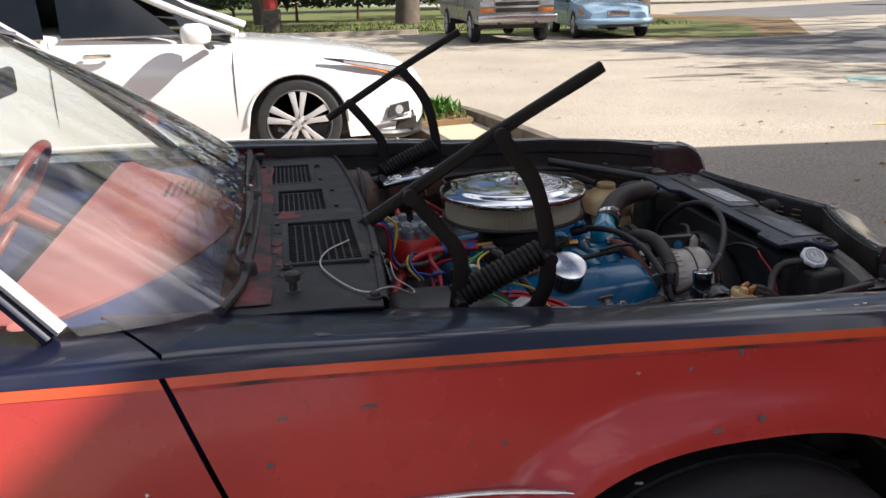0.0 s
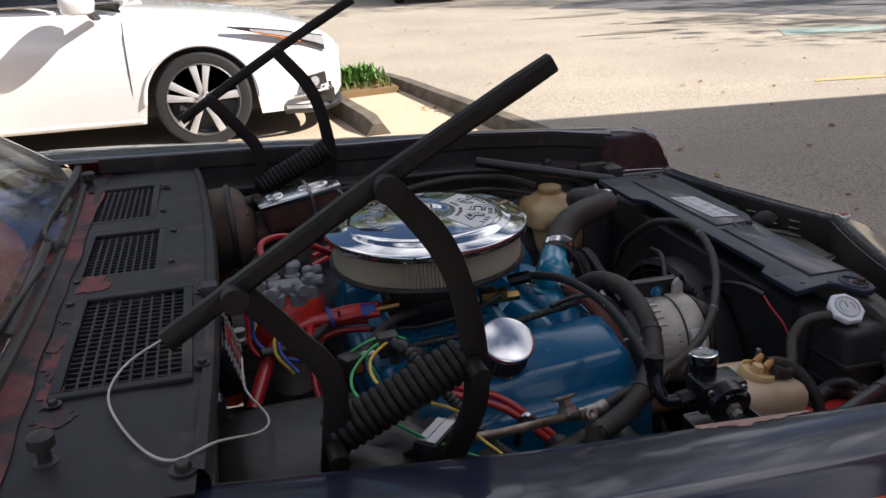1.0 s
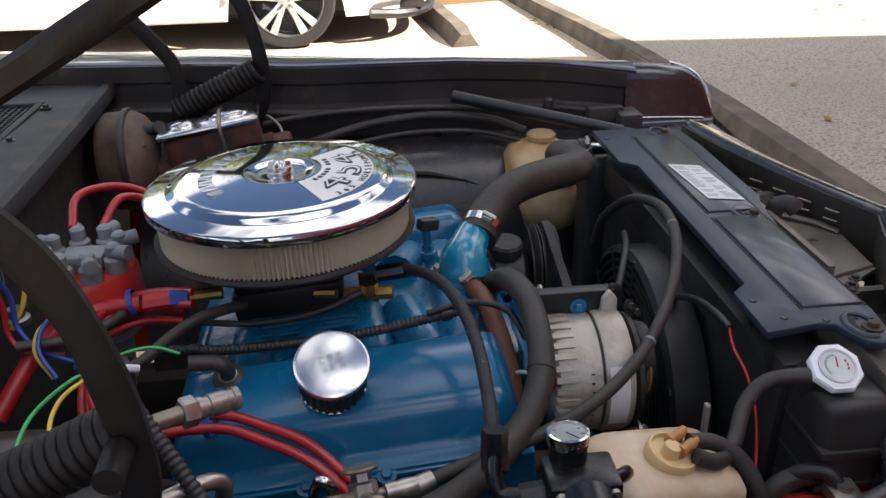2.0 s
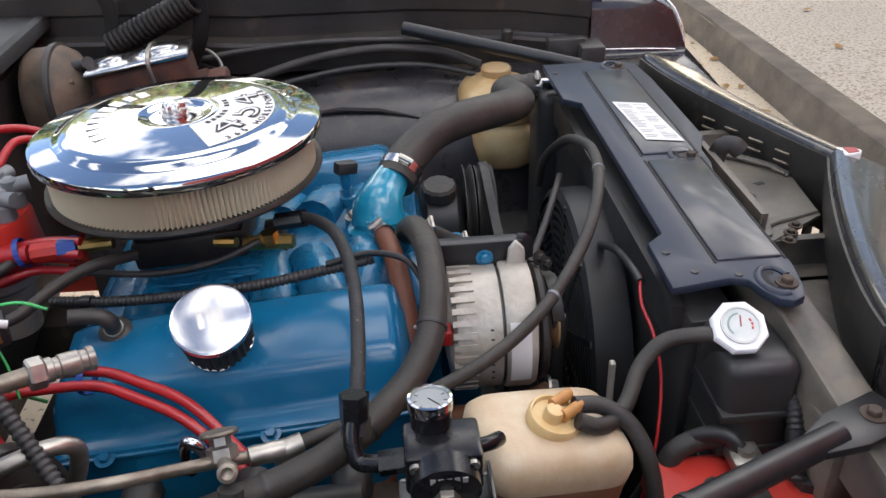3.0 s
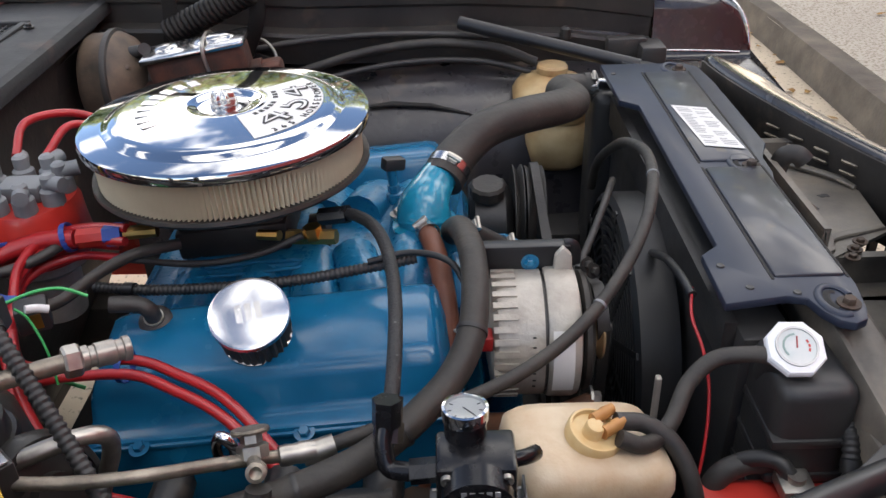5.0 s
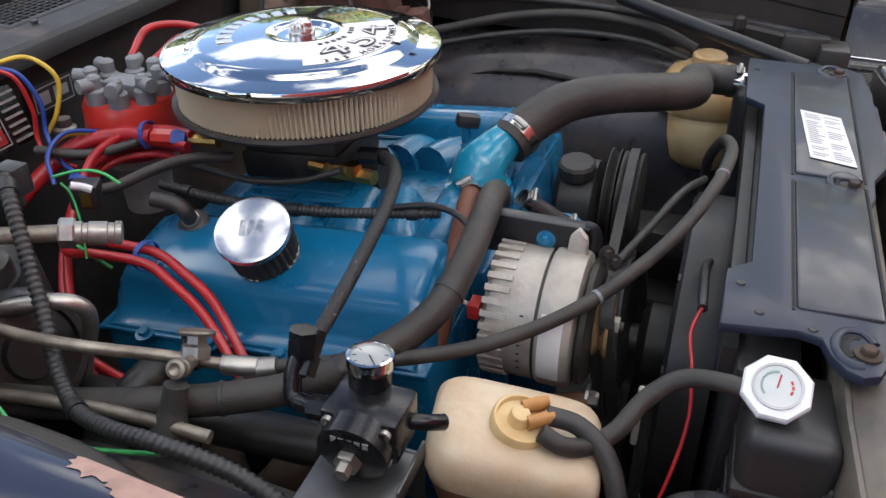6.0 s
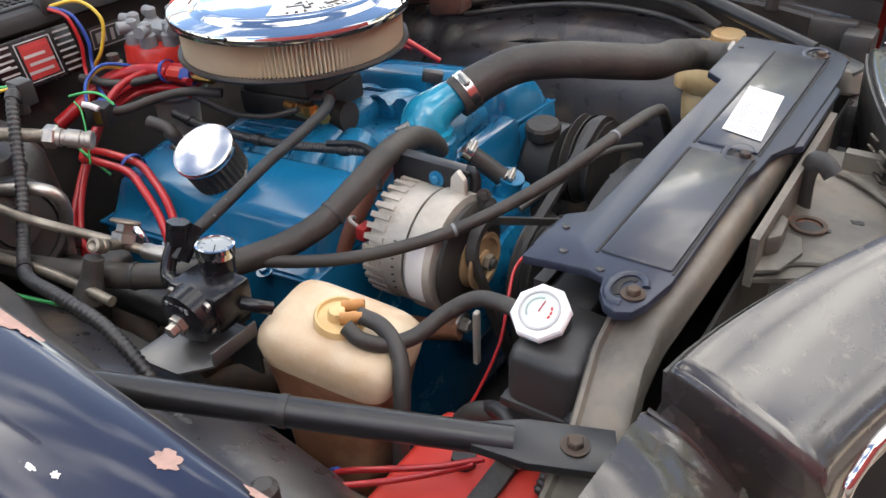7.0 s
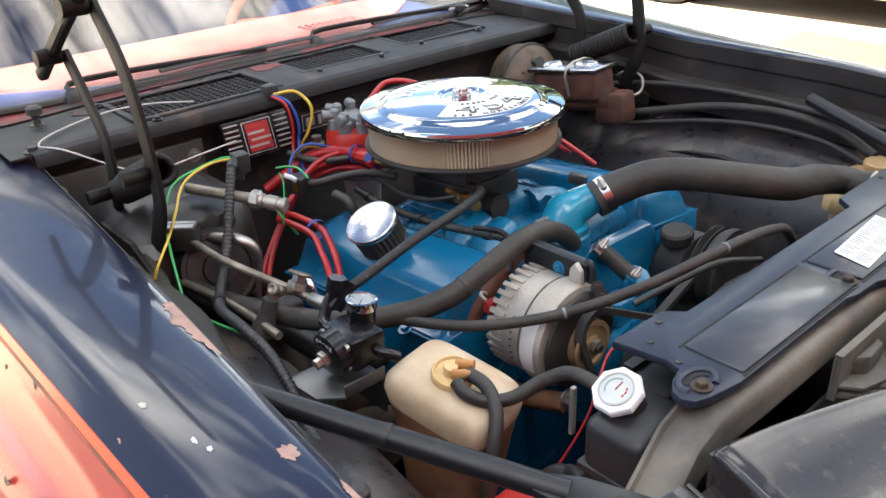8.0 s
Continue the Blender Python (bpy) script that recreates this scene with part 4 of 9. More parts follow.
def cowl_panel():
    """The cowl top as cells, with the grille openings left out."""
    xs = sorted({-1.075, -1.04, -0.83, *[v for g in GR for v in g[:2]]})
    ys = sorted({MID - 0.60, MID - 0.5, MID + 0.5, MID + 0.60, *[v for g in GR for v in g[2:]]})
    bm = bmesh.new()
    vs = {}

    def z_of(x, y):
        return 0.945 + 0.010 * (1 - ((y - MID) / 0.6) ** 2) - 0.004 * max(0, (x + 0.9) / 0.1)

    def vert(x, y):
        if (x, y) not in vs:
            xx = cowl_front(y) if x == -0.83 else x
            vs[(x, y)] = bm.verts.new((xx, y, z_of(x, y)))
        return vs[(x, y)]
    for xa, xb in zip(xs, xs[1:]):
        for ya, yb in zip(ys, ys[1:]):
            cx, cy = (xa + xb) / 2, (ya + yb) / 2
            if any(g[0] < cx < g[1] and g[2] < cy < g[3] for g in GR):
                continue
            bm.faces.new((vert(xa, ya), vert(xb, ya), vert(xb, yb), vert(xa, yb)))
    bmesh.ops.recalc_face_normals(bm, faces=bm.faces[:])
    bmesh.ops.solidify(bm, geom=bm.faces[:], thickness=0.003)
    lip = grid([[(cowl_front(y) + dx, y, 0.949 + 0.010 * (1 - ((y - MID) / 0.6) ** 2) + dz) for dx, dz in ((-0.004, -0.002), (0.006, -0.006), (0.010, -0.014), (0.010, -0.026), (-0.004, -0.028))] for y in [MID - 0.57 + 1.14 * i / 24 for i in range(25)]])
    return join(bm, lip)


cowl = part("cowl_panel", cowl_panel(), M["cowl"], car, "dusty dark grey cowl panel with three air grilles", 35)
part("cowl_trough", box(-1.06, -0.84, MID - 0.56, MID + 0.56, 0.86, 0.90), M["plastic"], car, smooth=30)
for g in GR:
    xa, xb, ya, yb = g
    zc = 0.951
    bars = []
    nx, ny = 9, max(8, int((yb - ya) / 0.0125))
    for i in range(1, nx):
        x = mix(xa, xb, i / nx)
        bars.append(box(x - 0.0014, x + 0.0014, ya, yb, zc - 0.006, zc - 0.001))
    for i in range(1, ny):
        y = mix(ya, yb, i / ny)
        bars.append(box(xa, xb, y - 0.0012, y + 0.0012, zc - 0.006, zc - 0.0015))
    part("cowl_grille", join(*bars), M["cowl"], car, "black mesh air intake grille")
    w = 0.012
    part("grille_frame", join(box(xa - w, xb + w, ya - w, ya, zc - 0.003, zc + 0.004, 0.002), box(xa - w, xb + w, yb, yb + w, zc - 0.003, zc + 0.004, 0.002),
                              box(xa - w, xa, ya, yb, zc - 0.003, zc + 0.004, 0.002), box(xb, xb + w, ya, yb, zc - 0.003, zc + 0.004, 0.002)), M["cowl"], car, smooth=30)
    for x, y in ((xa - 0.004, ya - 0.02), (xb + 0.022, ya + 0.02), (xb + 0.022, yb - 0.02), (xa - 0.02, yb - 0.01)):
        part("clip_bolt", bolt((x, y, zc + 0.001), r=0.005, h=0.006), M["plastic"], car)
part("cowl_rear_edge", grid([[(x, y, 0.9478 + 0.010 * (1 - ((y - MID) / 0.6) ** 2)) for x in (-1.074, -1.03, -0.998 + 0.010 * noise.noise(Vector((y * 9, 0, 3))))] for y in [MID - 0.57 + 1.14 * i / 40 for i in range(41)]]), M["redwear"], car, "strip where red paint shows through worn black")
for x, y in ((-0.965, -0.487), (-1.03, 0.50)):
    knob = part("rubber_bumper", lathe([(0, 0), (0.016, 0), (0.016, 0.006), (0.009, 0.008), (0.009, 0.026), (0.017, 0.030), (0.017, 0.044), (0.012, 0.048), (0, 0.048)], Matrix.Translation((x, y, 0.944)) @ Matrix.Diagonal((0.72, 0.72, 0.72, 1)), 20), M["rubber"], car, "rubber hood bumper", 40)
part("cowl_bolt", bolt((-0.845, -0.535, 0.944), r=0.0075, h=0.009), M["dirtyblack"], car, "black bolt")

# chassis under the engine bay; an added black sheet stands in for its shade
part("bay_blackout", join(box(-0.92, 0.10, MID - 0.48, MID + 0.48, 0.286, 0.292), box(0.10, 0.36, MID - 0.70, MID + 0.70, 0.286, 0.292)), M["blackvoid"], car, "added black sheet for the shade under the engine bay")
part("frame_rail", join(box(-1.3, 0.25, MID - 0.43, MID - 0.36, 0.32, 0.44, 0.01), box(-1.3, 0.25, MID + 0.36, MID + 0.43, 0.32, 0.44, 0.01), box(-0.25, -0.10, MID - 0.4, MID + 0.4, 0.26, 0.40, 0.02), box(-4.2, -1.0, MID - 0.62, MID + 0.62, 0.24, 0.28)), M["dirtyblack"], car, smooth=30)

# patches on the cowl where the black has worn off the red
for i, (x, y, z, a, b2) in enumerate([(-0.968, -0.064, 0.9549, 0.020, 0.030), (-0.985, -0.165, 0.9538, 0.011, 0.022), (-0.986, -0.225, 0.9530, 0.014, 0.034), (-0.982, -0.292, 0.9519, 0.013, 0.040), (-0.978, -0.360, 0.9507, 0.011, 0.030), (-0.970, -0.413, 0.9496, 0.020, 0.016)]):
    part("worn_patch", blob((a, b2), 22, axis_m((x, y, z), (0, 0, 1)), 80 + i, h=0.0008), M["redwear"], cowl, "patch where red paint shows through worn black")

# ---- radiator support, header panel and nose ----
M["support"] = material("dusty_support", (0.21, 0.185, 0.150), 0.50, color2=(0.060, 0.053, 0.045), scale=9, bump=0.15, bump_scale=110, speck=(0.15, 0.125, 0.095), speck_scale=18, speck_amount=0.58)
part("radiator_support", join(
    grid([[(0.094 + d, y, z - 0.05), (0.095 + d, y, z - 0.006), (0.0975 + d, y, z + 0.001), (0.101 + d, y, z + 0.001), (0.104 + d, y, z - 0.004), (0.112 + d, y, z - 0.0045), (0.116 + d, y, z - 0.002), (0.134 + d, y, z - 0.002), (0.140 + d, y, z - 0.006), (0.143 + d, y, z - 0.016), (0.144 + d, y, z - 0.036), (0.136 + d, y, z - 0.040)] for y, z, d in
          [(MID + q * g, z, d) for q, g, z, d in ((1, 0.56, 0.80, 0.018), (1, 0.47, 0.815, 0.014), (1, 0.40, 0.84, 0.005), (1, 0.35, 0.858, 0.0), (1, 0.2, 0.862, 0.0), (1, 0, 0.862, 0.0), (-1, 0.2, 0.862, -0.002), (-1, 0.30, 0.861, -0.004), (-1, 0.345, 0.852, -0.001), (-1, 0.38, 0.838, 0.006), (-1, 0.42, 0.822, 0.014), (-1, 0.48, 0.812, 0.020), (-1, 0.60, 0.79, 0.022))]], thick=0.003),
),
    M["support"], car, "dusty brown-black radiator support", 40)
for s in (-1, 1):
    part("support_post", box(0.10, 0.13, MID + s * 0.405 - 0.035, MID + s * 0.405 + 0.035, 0.35, 0.81, 0.008), M["support"], car, smooth=40)
# added plate: the dark of the gap behind the nose, put in as black
part("gap_blackout", box(0.148, 0.152, MID - 0.40, MID + 0.42, 0.40, 0.79, 0.001), M["blackvoid"], car, "added black plate for the dark gap in front of the radiator")
part("support_crossbar", box(0.09, 0.15, MID - 0.44, MID + 0.44, 0.32, 0.38, 0.01), M["dirtyblack"], car, smooth=40)


NOSE = 0.030                    # where the nose peaks


def nose_end(a):
    """Crest of the header panel at a distance from its middle: x, z."""
    return 0.168 + 0.136 * max(0.0, 1 - a / 0.375) ** 1.35, 0.866 + 0.017 * (a / 0.372)


def nose(s):
    """Half of the header panel: rear lip, broad crown, the face that rolls forward, and a turned-down end."""
    out = []
    stations = [(0.372 * i / 24, 0.0) for i in range(25)] + [(0.3745, 0.002), (0.3760, 0.008), (0.3765, 0.060)]
    for a, down in stations:
        peak, zc = nose_end(min(a, 0.372))
        zc -= down
        fall = ((-0.003, 0.010), (-0.001, 0.003), (0.003, 0.0), (0.010, 0.001), (0.028, 0.008), (0.052, 0.019), (0.078, 0.031), (0.098, 0.041), (0.112, 0.051), (0.120, 0.066), (0.122, 0.098))
        out.append([(peak + dx, a, zc - dz) for dx, dz in fall])
    return grid([[Vector((p[0], NOSE + s * p[1], p[2])) for p in row] for row in out], thick=0.003)


for s in (-1, 1):
    part("header_panel", nose(s), M["nose_navy"], car, "glossy navy nose panel with dust", 40)
    rows = []
    for i in range(13):
        a = 0.372 * i / 12
        peak, zc = nose_end(a)
        rows.append([(peak - 0.0035, NOSE + s * a, zc - 0.009), (peak + 0.002, NOSE + s * a, 0.80), (peak + 0.018, NOSE + s * a, 0.745)])
    part("header_flange", grid(rows, thick=0.003), M["dirtyblack"], car, "dusty black flange under the nose panel", 40)
    # sunken joint between the nose panel and the fender end
    ends = [NOSE + s * 0.375, MID + s * 0.407]
    part("nose_joint", grid([[(x, y, z) for x, z in ((0.166, 0.70), (0.167, 0.844), (0.172, 0.851), (0.190, 0.842), (0.210, 0.826), (0.230, 0.804), (0.246, 0.775), (0.250, 0.70))] for y in (ends[0], 0.5 * (ends[0] + ends[1]), ends[1])], thick=0.003), M["nose_navy"], car, "dark sunken joint beside the nose panel", 50)
part("nose_emblem", prism([(0.304, NOSE - 0.014), (0.336, NOSE - 0.009), (0.342, NOSE), (0.336, NOSE + 0.009), (0.304, NOSE + 0.014)], 0.848, 0.864, bevel=0.002), M["white_label"], car, "small white and red nose emblem", 30)
part("emblem_mark", prism([(0.320, NOSE - 0.008), (0.335, NOSE - 0.006), (0.335, NOSE + 0.006), (0.320, NOSE + 0.008)], 0.864, 0.8652), M["redlabel"], car)
def grille_x(y):
    return nose_end(min(0.372, abs(y - NOSE)))[0] + 0.121


for i in range(25):
    y = 0.03 - 0.31 + 0.62 * i / 24
    part("grille_bar", box(grille_x(y) - 0.030, grille_x(y) - 0.018, y - 0.003, y + 0.003, 0.50, 0.790), M["plastic"], car)
part("grille_surround", tube([(grille_x(y), y, z) for y, z in ((0.03, 0.790), (-0.12, 0.797), (-0.245, 0.808), (-0.288, 0.802), (-0.304, 0.775), (-0.298, 0.63), (-0.290, 0.53), (-0.25, 0.505), (0.03, 0.50), (0.31, 0.505), (0.350, 0.53), (0.358, 0.63), (0.364, 0.775), (0.348, 0.802), (0.305, 0.808), (0.18, 0.797), (0.03, 0.790))], 0.0065, 10, 6), M["chrome"], car, "chrome grille surround", 50)
for s in (-1, 1):
    part("headlight", box(0.14, 0.20, min(s * 0.34, s * 0.50) + MID, max(s * 0.34, s * 0.50) + MID, 0.56, 0.72, 0.012), M["lamp"], car, "rectangular headlight", 40)
    pod = []
    for w, x, yi, yo, zi, zt in ((0.163, 0.155, 0.405, 0.716, 0.862, 0.876), (0.190, 0.205, 0.405, 0.712, 0.853, 0.874), (0.213, 0.250, 0.405, 0.706, 0.838, 0.869), (0.238, 0.288, 0.405, 0.690, 0.815, 0.858), (0.252, 0.312, 0.405, 0.650, 0.785, 0.832)):
        pod.append([(w, yi, 0.64), (w, yi, 0.76), (w, yi, zi), (mix(w, x, 0.1), yi + 0.008, zi + 0.005), (mix(w, x, 0.12), yi + 0.016, zi + 0.003), (mix(w, x, 0.15), yi + 0.024, zi + 0.007), (mix(w, x, 0.35), mix(yi, yo, 0.28), mix(zi, zt, 0.55) + 0.003), (mix(w, x, 0.7), mix(yi, yo, 0.6), mix(zi, zt, 0.88) + 0.003), (x, yo - 0.006, zt - 0.004), (x, yo, zt - 0.014), (x, yo + 0.006, 0.76), (x, yo, 0.62)])
    if s > 0:
        # this end stands higher, with an upright inner face
        pod = []
        for x, zt in ((0.150, 0.908), (0.220, 0.904), (0.275, 0.896), (0.312, 0.876), (0.334, 0.846), (0.340, 0.800)):
            pod.append([(x, 0.405, 0.64), (x, 0.405, 0.772), (x, 0.412, 0.782), (x, 0.628, 0.786), (x, 0.640, 0.790), (x, 0.645, 0.798), (x, 0.652, min(zt - 0.004, zt - 0.030)), (x, 0.662, zt - 0.010), (x, 0.680, zt), (x, 0.705, zt - 0.004), (x, 0.722, min(zt - 0.006, 0.80)), (x, 0.720, 0.62)])
    part("fender_end", grid(mirror_pts(pod, s), thick=0.003), M["nose_navy"], car, "glossy dark navy fender end with a pinstripe", 50)
    part("fender_end_cap", grid(mirror_pts([[(p[0], p[1], p[2]) for p in pod[-1][:6]], [(p[0], p[1], p[2]) for p in pod[-1][10:4:-1]]], s), thick=0.002), M["nose_navy"], car)
    if s < 0:
        part("end_trim", tube([(x, MID + s * 0.404, z) for x, z in ((0.164, 0.863), (0.190, 0.853), (0.213, 0.836), (0.236, 0.812))], 0.0022, 6, 6), M["nose_navy"], car, smooth=40)
    else:
        part("end_moulding", tube([(x, MID + 0.643, z) for x, z in ((0.155, 0.803), (0.22, 0.801), (0.28, 0.798), (0.318, 0.795))], 0.0026, 8, 4), M["worn_chrome"], car, "thin bright moulding", 50)
        part("end_moulding", tube([(0.262, MID + 0.712, 0.897), (0.300, MID + 0.704, 0.884), (0.322, MID + 0.690, 0.866), (0.335, MID + 0.672, 0.838), (0.340, MID + 0.656, 0.80)], 0.0030, 8, 5), M["worn_chrome"], car, "thin bright moulding", 50)
    part("end_bracket", join(box(0.105, 0.150, MID + s * 0.56 - 0.03, MID + s * 0.56 + 0.03, 0.70, 0.845, 0.006), box(0.05, 0.12, MID + s * 0.575 - 0.012, MID + s * 0.575 + 0.012, 0.80, 0.852, 0.004)), M["dirtyblack"], car, "rusty bracket inside the fender", 30)
part("bumper", join(box(0.36, 0.44, MID - 0.80, MID + 0.80, 0.38, 0.50, 0.025, 3)), M["worn_chrome"], car, "chrome front bumper", 40)

# hood latch support between the radiator and the nose
part("latch_support", join(prism([(0.16, MID - 0.13), (0.27, MID - 0.06), (0.285, MID + 0.08), (0.23, MID + 0.19), (0.165, MID + 0.20)], 0.803, 0.808),
                           box(0.158, 0.166, MID - 0.13, MID + 0.20, 0.80, 0.855), box(0.19, 0.27, MID + 0.15, MID + 0.165, 0.80, 0.83, m=pose(0, 0, 0)),
                           box(0.18, 0.26, MID - 0.11, MID - 0.098, 0.72, 0.805)), M["support"], car, "worn brown-black hood latch support", 30)
part("latch_hole", lathe([(0.014, 0), (0.019, 0), (0.019, 0.003), (0.014, 0.003)], Matrix.Translation((0.189, 0.028, 0.8085)), 24, closed=True), M["darkrust"], car, "rusty rimmed hole", 40)
part("latch_rust", blob((0.021, 0.017), 18, axis_m((0.183, 0.032, 0.8082), (0, 0, 1)), 61, h=0.0006), M["rust"], car, "rust stain round a hole")
part("latch_gap", blob((0.015, 0.012), 18, axis_m((0.192, 0.026, 0.8092), (0, 0, 1)), 62, h=0.0004), M["ink"], car, "dark open hole in the latch plate")
part("latch_slot", blob((0.008, 0.004), 14, axis_m((0.232, 0.062, 0.8083), (0, 0, 1)), 63, h=0.0004), M["ink"], car)
part("plate_bead", tube([(0.166, -0.085, 0.808), (0.182, -0.060, 0.810), (0.205, -0.042, 0.810), (0.240, -0.030, 0.809), (0.268, -0.020, 0.808)], 0.006, 8, 6, flat=0.6), M["support"], car, smooth=40)
part("plate_bead", tube([(0.172, 0.175, 0.808), (0.215, 0.150, 0.812), (0.262, 0.105, 0.812), (0.279, 0.078, 0.809)], 0.007, 8, 6, flat=0.7), M["support"], car, smooth=40)
part("latch_bracket", join(prism([(0.158, -0.100), (0.186, -0.082), (0.198, -0.040), (0.190, -0.012), (0.160, -0.006)], 0.812, 0.818, bevel=0.002), box(0.158, 0.164, -0.10, 0.0, 0.815, 0.852, 0.002), prism([(0.166, -0.07), (0.178, -0.055), (0.176, -0.02), (0.166, -0.012)], 0.818, 0.840, bevel=0.003)), M["support"], car, "worn bracket behind the radiator cover", 30)
for bx, by in ((0.215, -0.068), (0.228, -0.052), (0.205, -0.085)):
    part("latch_bolt", bolt(Vector((bx, by, 0.808)), r=0.005, h=0.005), M["darkrust"], car, "rusty bolt")
part("latch_hook", tube([(0.172, 0.075, 0.80), (0.170, 0.073, 0.84), (0.174, 0.068, 0.862), (0.186, 0.062, 0.867), (0.197, 0.058, 0.858)], 0.012, 10, 6, flat=0.45), M["dirtyblack"], car, smooth=40)
for i in range(4):
    y = 0.215 - 0.042 * i
    x = nose_end(abs(y - NOSE))[0] - 0.006
    for k in range(5):
        part("louvre", box(-0.006, 0.006, -0.011, 0.011, -0.0016, 0.0016, 0.001, 1, Matrix.Translation((x, y, 0.838 - 0.014 * k)) @ pose(0, 0, 0, 0, 35, 30)), M["grimy_alu"], car)
part("splash_panel", join(prism([(0.165, MID - 0.36), (0.26, MID - 0.15), (0.27, MID - 0.05), (0.17, MID - 0.12)], 0.765, 0.77), box(0.17, 0.26, MID - 0.145, MID - 0.137, 0.64, 0.77)), M["support"], car, smooth=30)

# fender braces
M["satinblack"] = material("satin_black_tube", (0.016, 0.016, 0.018), 0.38, color2=(0.010, 0.010, 0.011), scale=8, speck=(0.03, 0.028, 0.025), speck_scale=40, speck_amount=0.62)
def brace(s):
    a, b = Vector((0.126, MID + s * 0.438, 0.832)), Vector((-0.20, MID + s * 0.60, 0.868) if s < 0 else (-0.215, 0.585, 0.892))
    d = (b - a).normalized()
    bar = tube([a + d * 0.045, a + d * 0.09, b - d * 0.03, b], 0.0118, 14, 4)
    flat = prism([(-0.03, -0.022), (0.035, -0.022), (0.075, -0.012), (0.075, 0.012), (0.035, 0.022), (-0.03, 0.022)], -0.004, 0.004, Matrix.Translation(a) @ d.to_track_quat("X", "Z").to_matrix().to_4x4(), 0.0015)
    o = part("fender_brace", join(bar, flat), M["satinblack"], car, "black tubular brace bolted to the radiator support", 40)
    part("brace_bolt", bolt(a + Vector((0, 0, 0.004)), r=0.0065, h=0.007), M["darkrust"], o, "rusty bolt")


for s in (-1, 1):
    brace(s)
clip = part("brace_clip", lathe([(0.0119, -0.003), (0.0128, -0.003), (0.0128, 0.003), (0.0119, 0.003)], axis_m((-0.065, MID - 0.533, 0.8531), (-0.326, -0.162, 0.036)), 18, closed=True), M["plastic"], car, smooth=40)

# hood hinges with their springs
def hinge(s):
    y = MID + s * 0.525
    h = []

    def strap(pts, w, t, name):
        pts = spline([Vector(p) for p in pts], 8)
        rows = []
        for i, c in enumerate(pts):
            d = (pts[min(i + 1, len(pts) - 1)] - pts[max(i - 1, 0)]).normalized()
            n = Vector((0, 1, 0)).cross(d).normalized()
            wob = 1 + 0.10 * noise.noise(c * 22)
            ring = [(w * wob, t * 0.6), (w * wob, -t * 0.6), (w * 0.6, -t), (-w * 0.6, -t), (-w * wob, -t * 0.6), (-w * wob, t * 0.6), (-w * 0.6, t), (w * 0.6, t)]
            rows.append([c + n * a + Vector((0, b, 0)) for a, b in ring + ring[:1]])
        bm = grid(rows)
        bmesh.ops.remove_doubles(bm, verts=bm.verts[:], dist=1e-5)
        bmesh.ops.holes_fill(bm, edges=bm.edges[:])
        return part(name, bm, M["hinge"], h[0] if h else car, "" if h else "black sprung hood hinge standing open", 40)
    h.append(strap([(-0.480, y, 1.268), (-0.62, y, 1.190), (-0.72, y, 1.130), (-0.845, y, 1.052)], 0.0092, 0.0080, "hood_hinge"))
    strap([(-0.640, y - s * 0.018, 1.172), (-0.585, y - s * 0.018, 1.10), (-0.560, y - s * 0.018, 1.02), (-0.555, y - s * 0.018, 0.93), (-0.585, y - s * 0.015, 0.86)], 0.0130, 0.005, "front_link")
    strap([(-0.782, y - s * 0.018, 1.088), (-0.735, y - s * 0.018, 1.03), (-0.700, y - s * 0.018, 0.97), (-0.712, y - s * 0.018, 0.86)], 0.0120, 0.005, "rear_link")
    part("hinge_spring", coil((-0.705, y - s * 0.03, 0.905), (-0.560, y - s * 0.03, 0.972), 0.0185, 0.0050, 17), M["hinge"], h[0], "heavy black coil spring", 60)
    part("base_plate", prism([(-0.76, 0.78), (-0.54, 0.78), (-0.54, 0.84), (-0.60, 0.868), (-0.70, 0.868), (-0.76, 0.84)], -0.004, 0.004, Matrix.Translation((0, y + s * 0.012, 0)) @ pose(0, 0, 0, 90, 0, 0), 0.002), M["hinge"], h[0], smooth=30)
    for x, z, r in ((-0.640, 1.172, 0.013), (-0.782, 1.088, 0.012), (-0.56, 0.972, 0.010), (-0.705, 0.905, 0.010)):
        part("pivot", lathe([(0, -0.022), (r, -0.022), (r, 0.010), (r * 0.7, 0.014), (0, 0.014)], axis_m((x, y, z), (0, -s, 0)), 18), M["hinge"], h[0], smooth=40)


M["hinge"] = material("greasy_hinge_steel", (0.017, 0.014, 0.012), 0.5, color2=(0.010, 0.009, 0.0085), scale=12, bump=0.2, bump_scale=120, spec=0.25)
for s in (-1, 1):
    hinge(s)

# ---- windshield, cabin ----
def glass_base(y):
    a = min(1.0, abs(y - MID) / 0.66)
    return -1.038 - 0.03 * a ** 2 - 0.20 * a ** 26


def glass_pt(y, v):
    a = abs(y - MID) / 0.66
    x0, z0 = glass_base(y), 0.955 + 0.004 * a
    x1, z1 = -1.60 - 0.05 * a ** 2, 1.335 - 0.03 * a ** 2
    yy = MID + (y - MID) * mix(1.0, 0.86, v)
    return (mix(x0, x1, v) , yy, mix(z0, z1, v) + 0.02 * math.sin(math.pi * v))


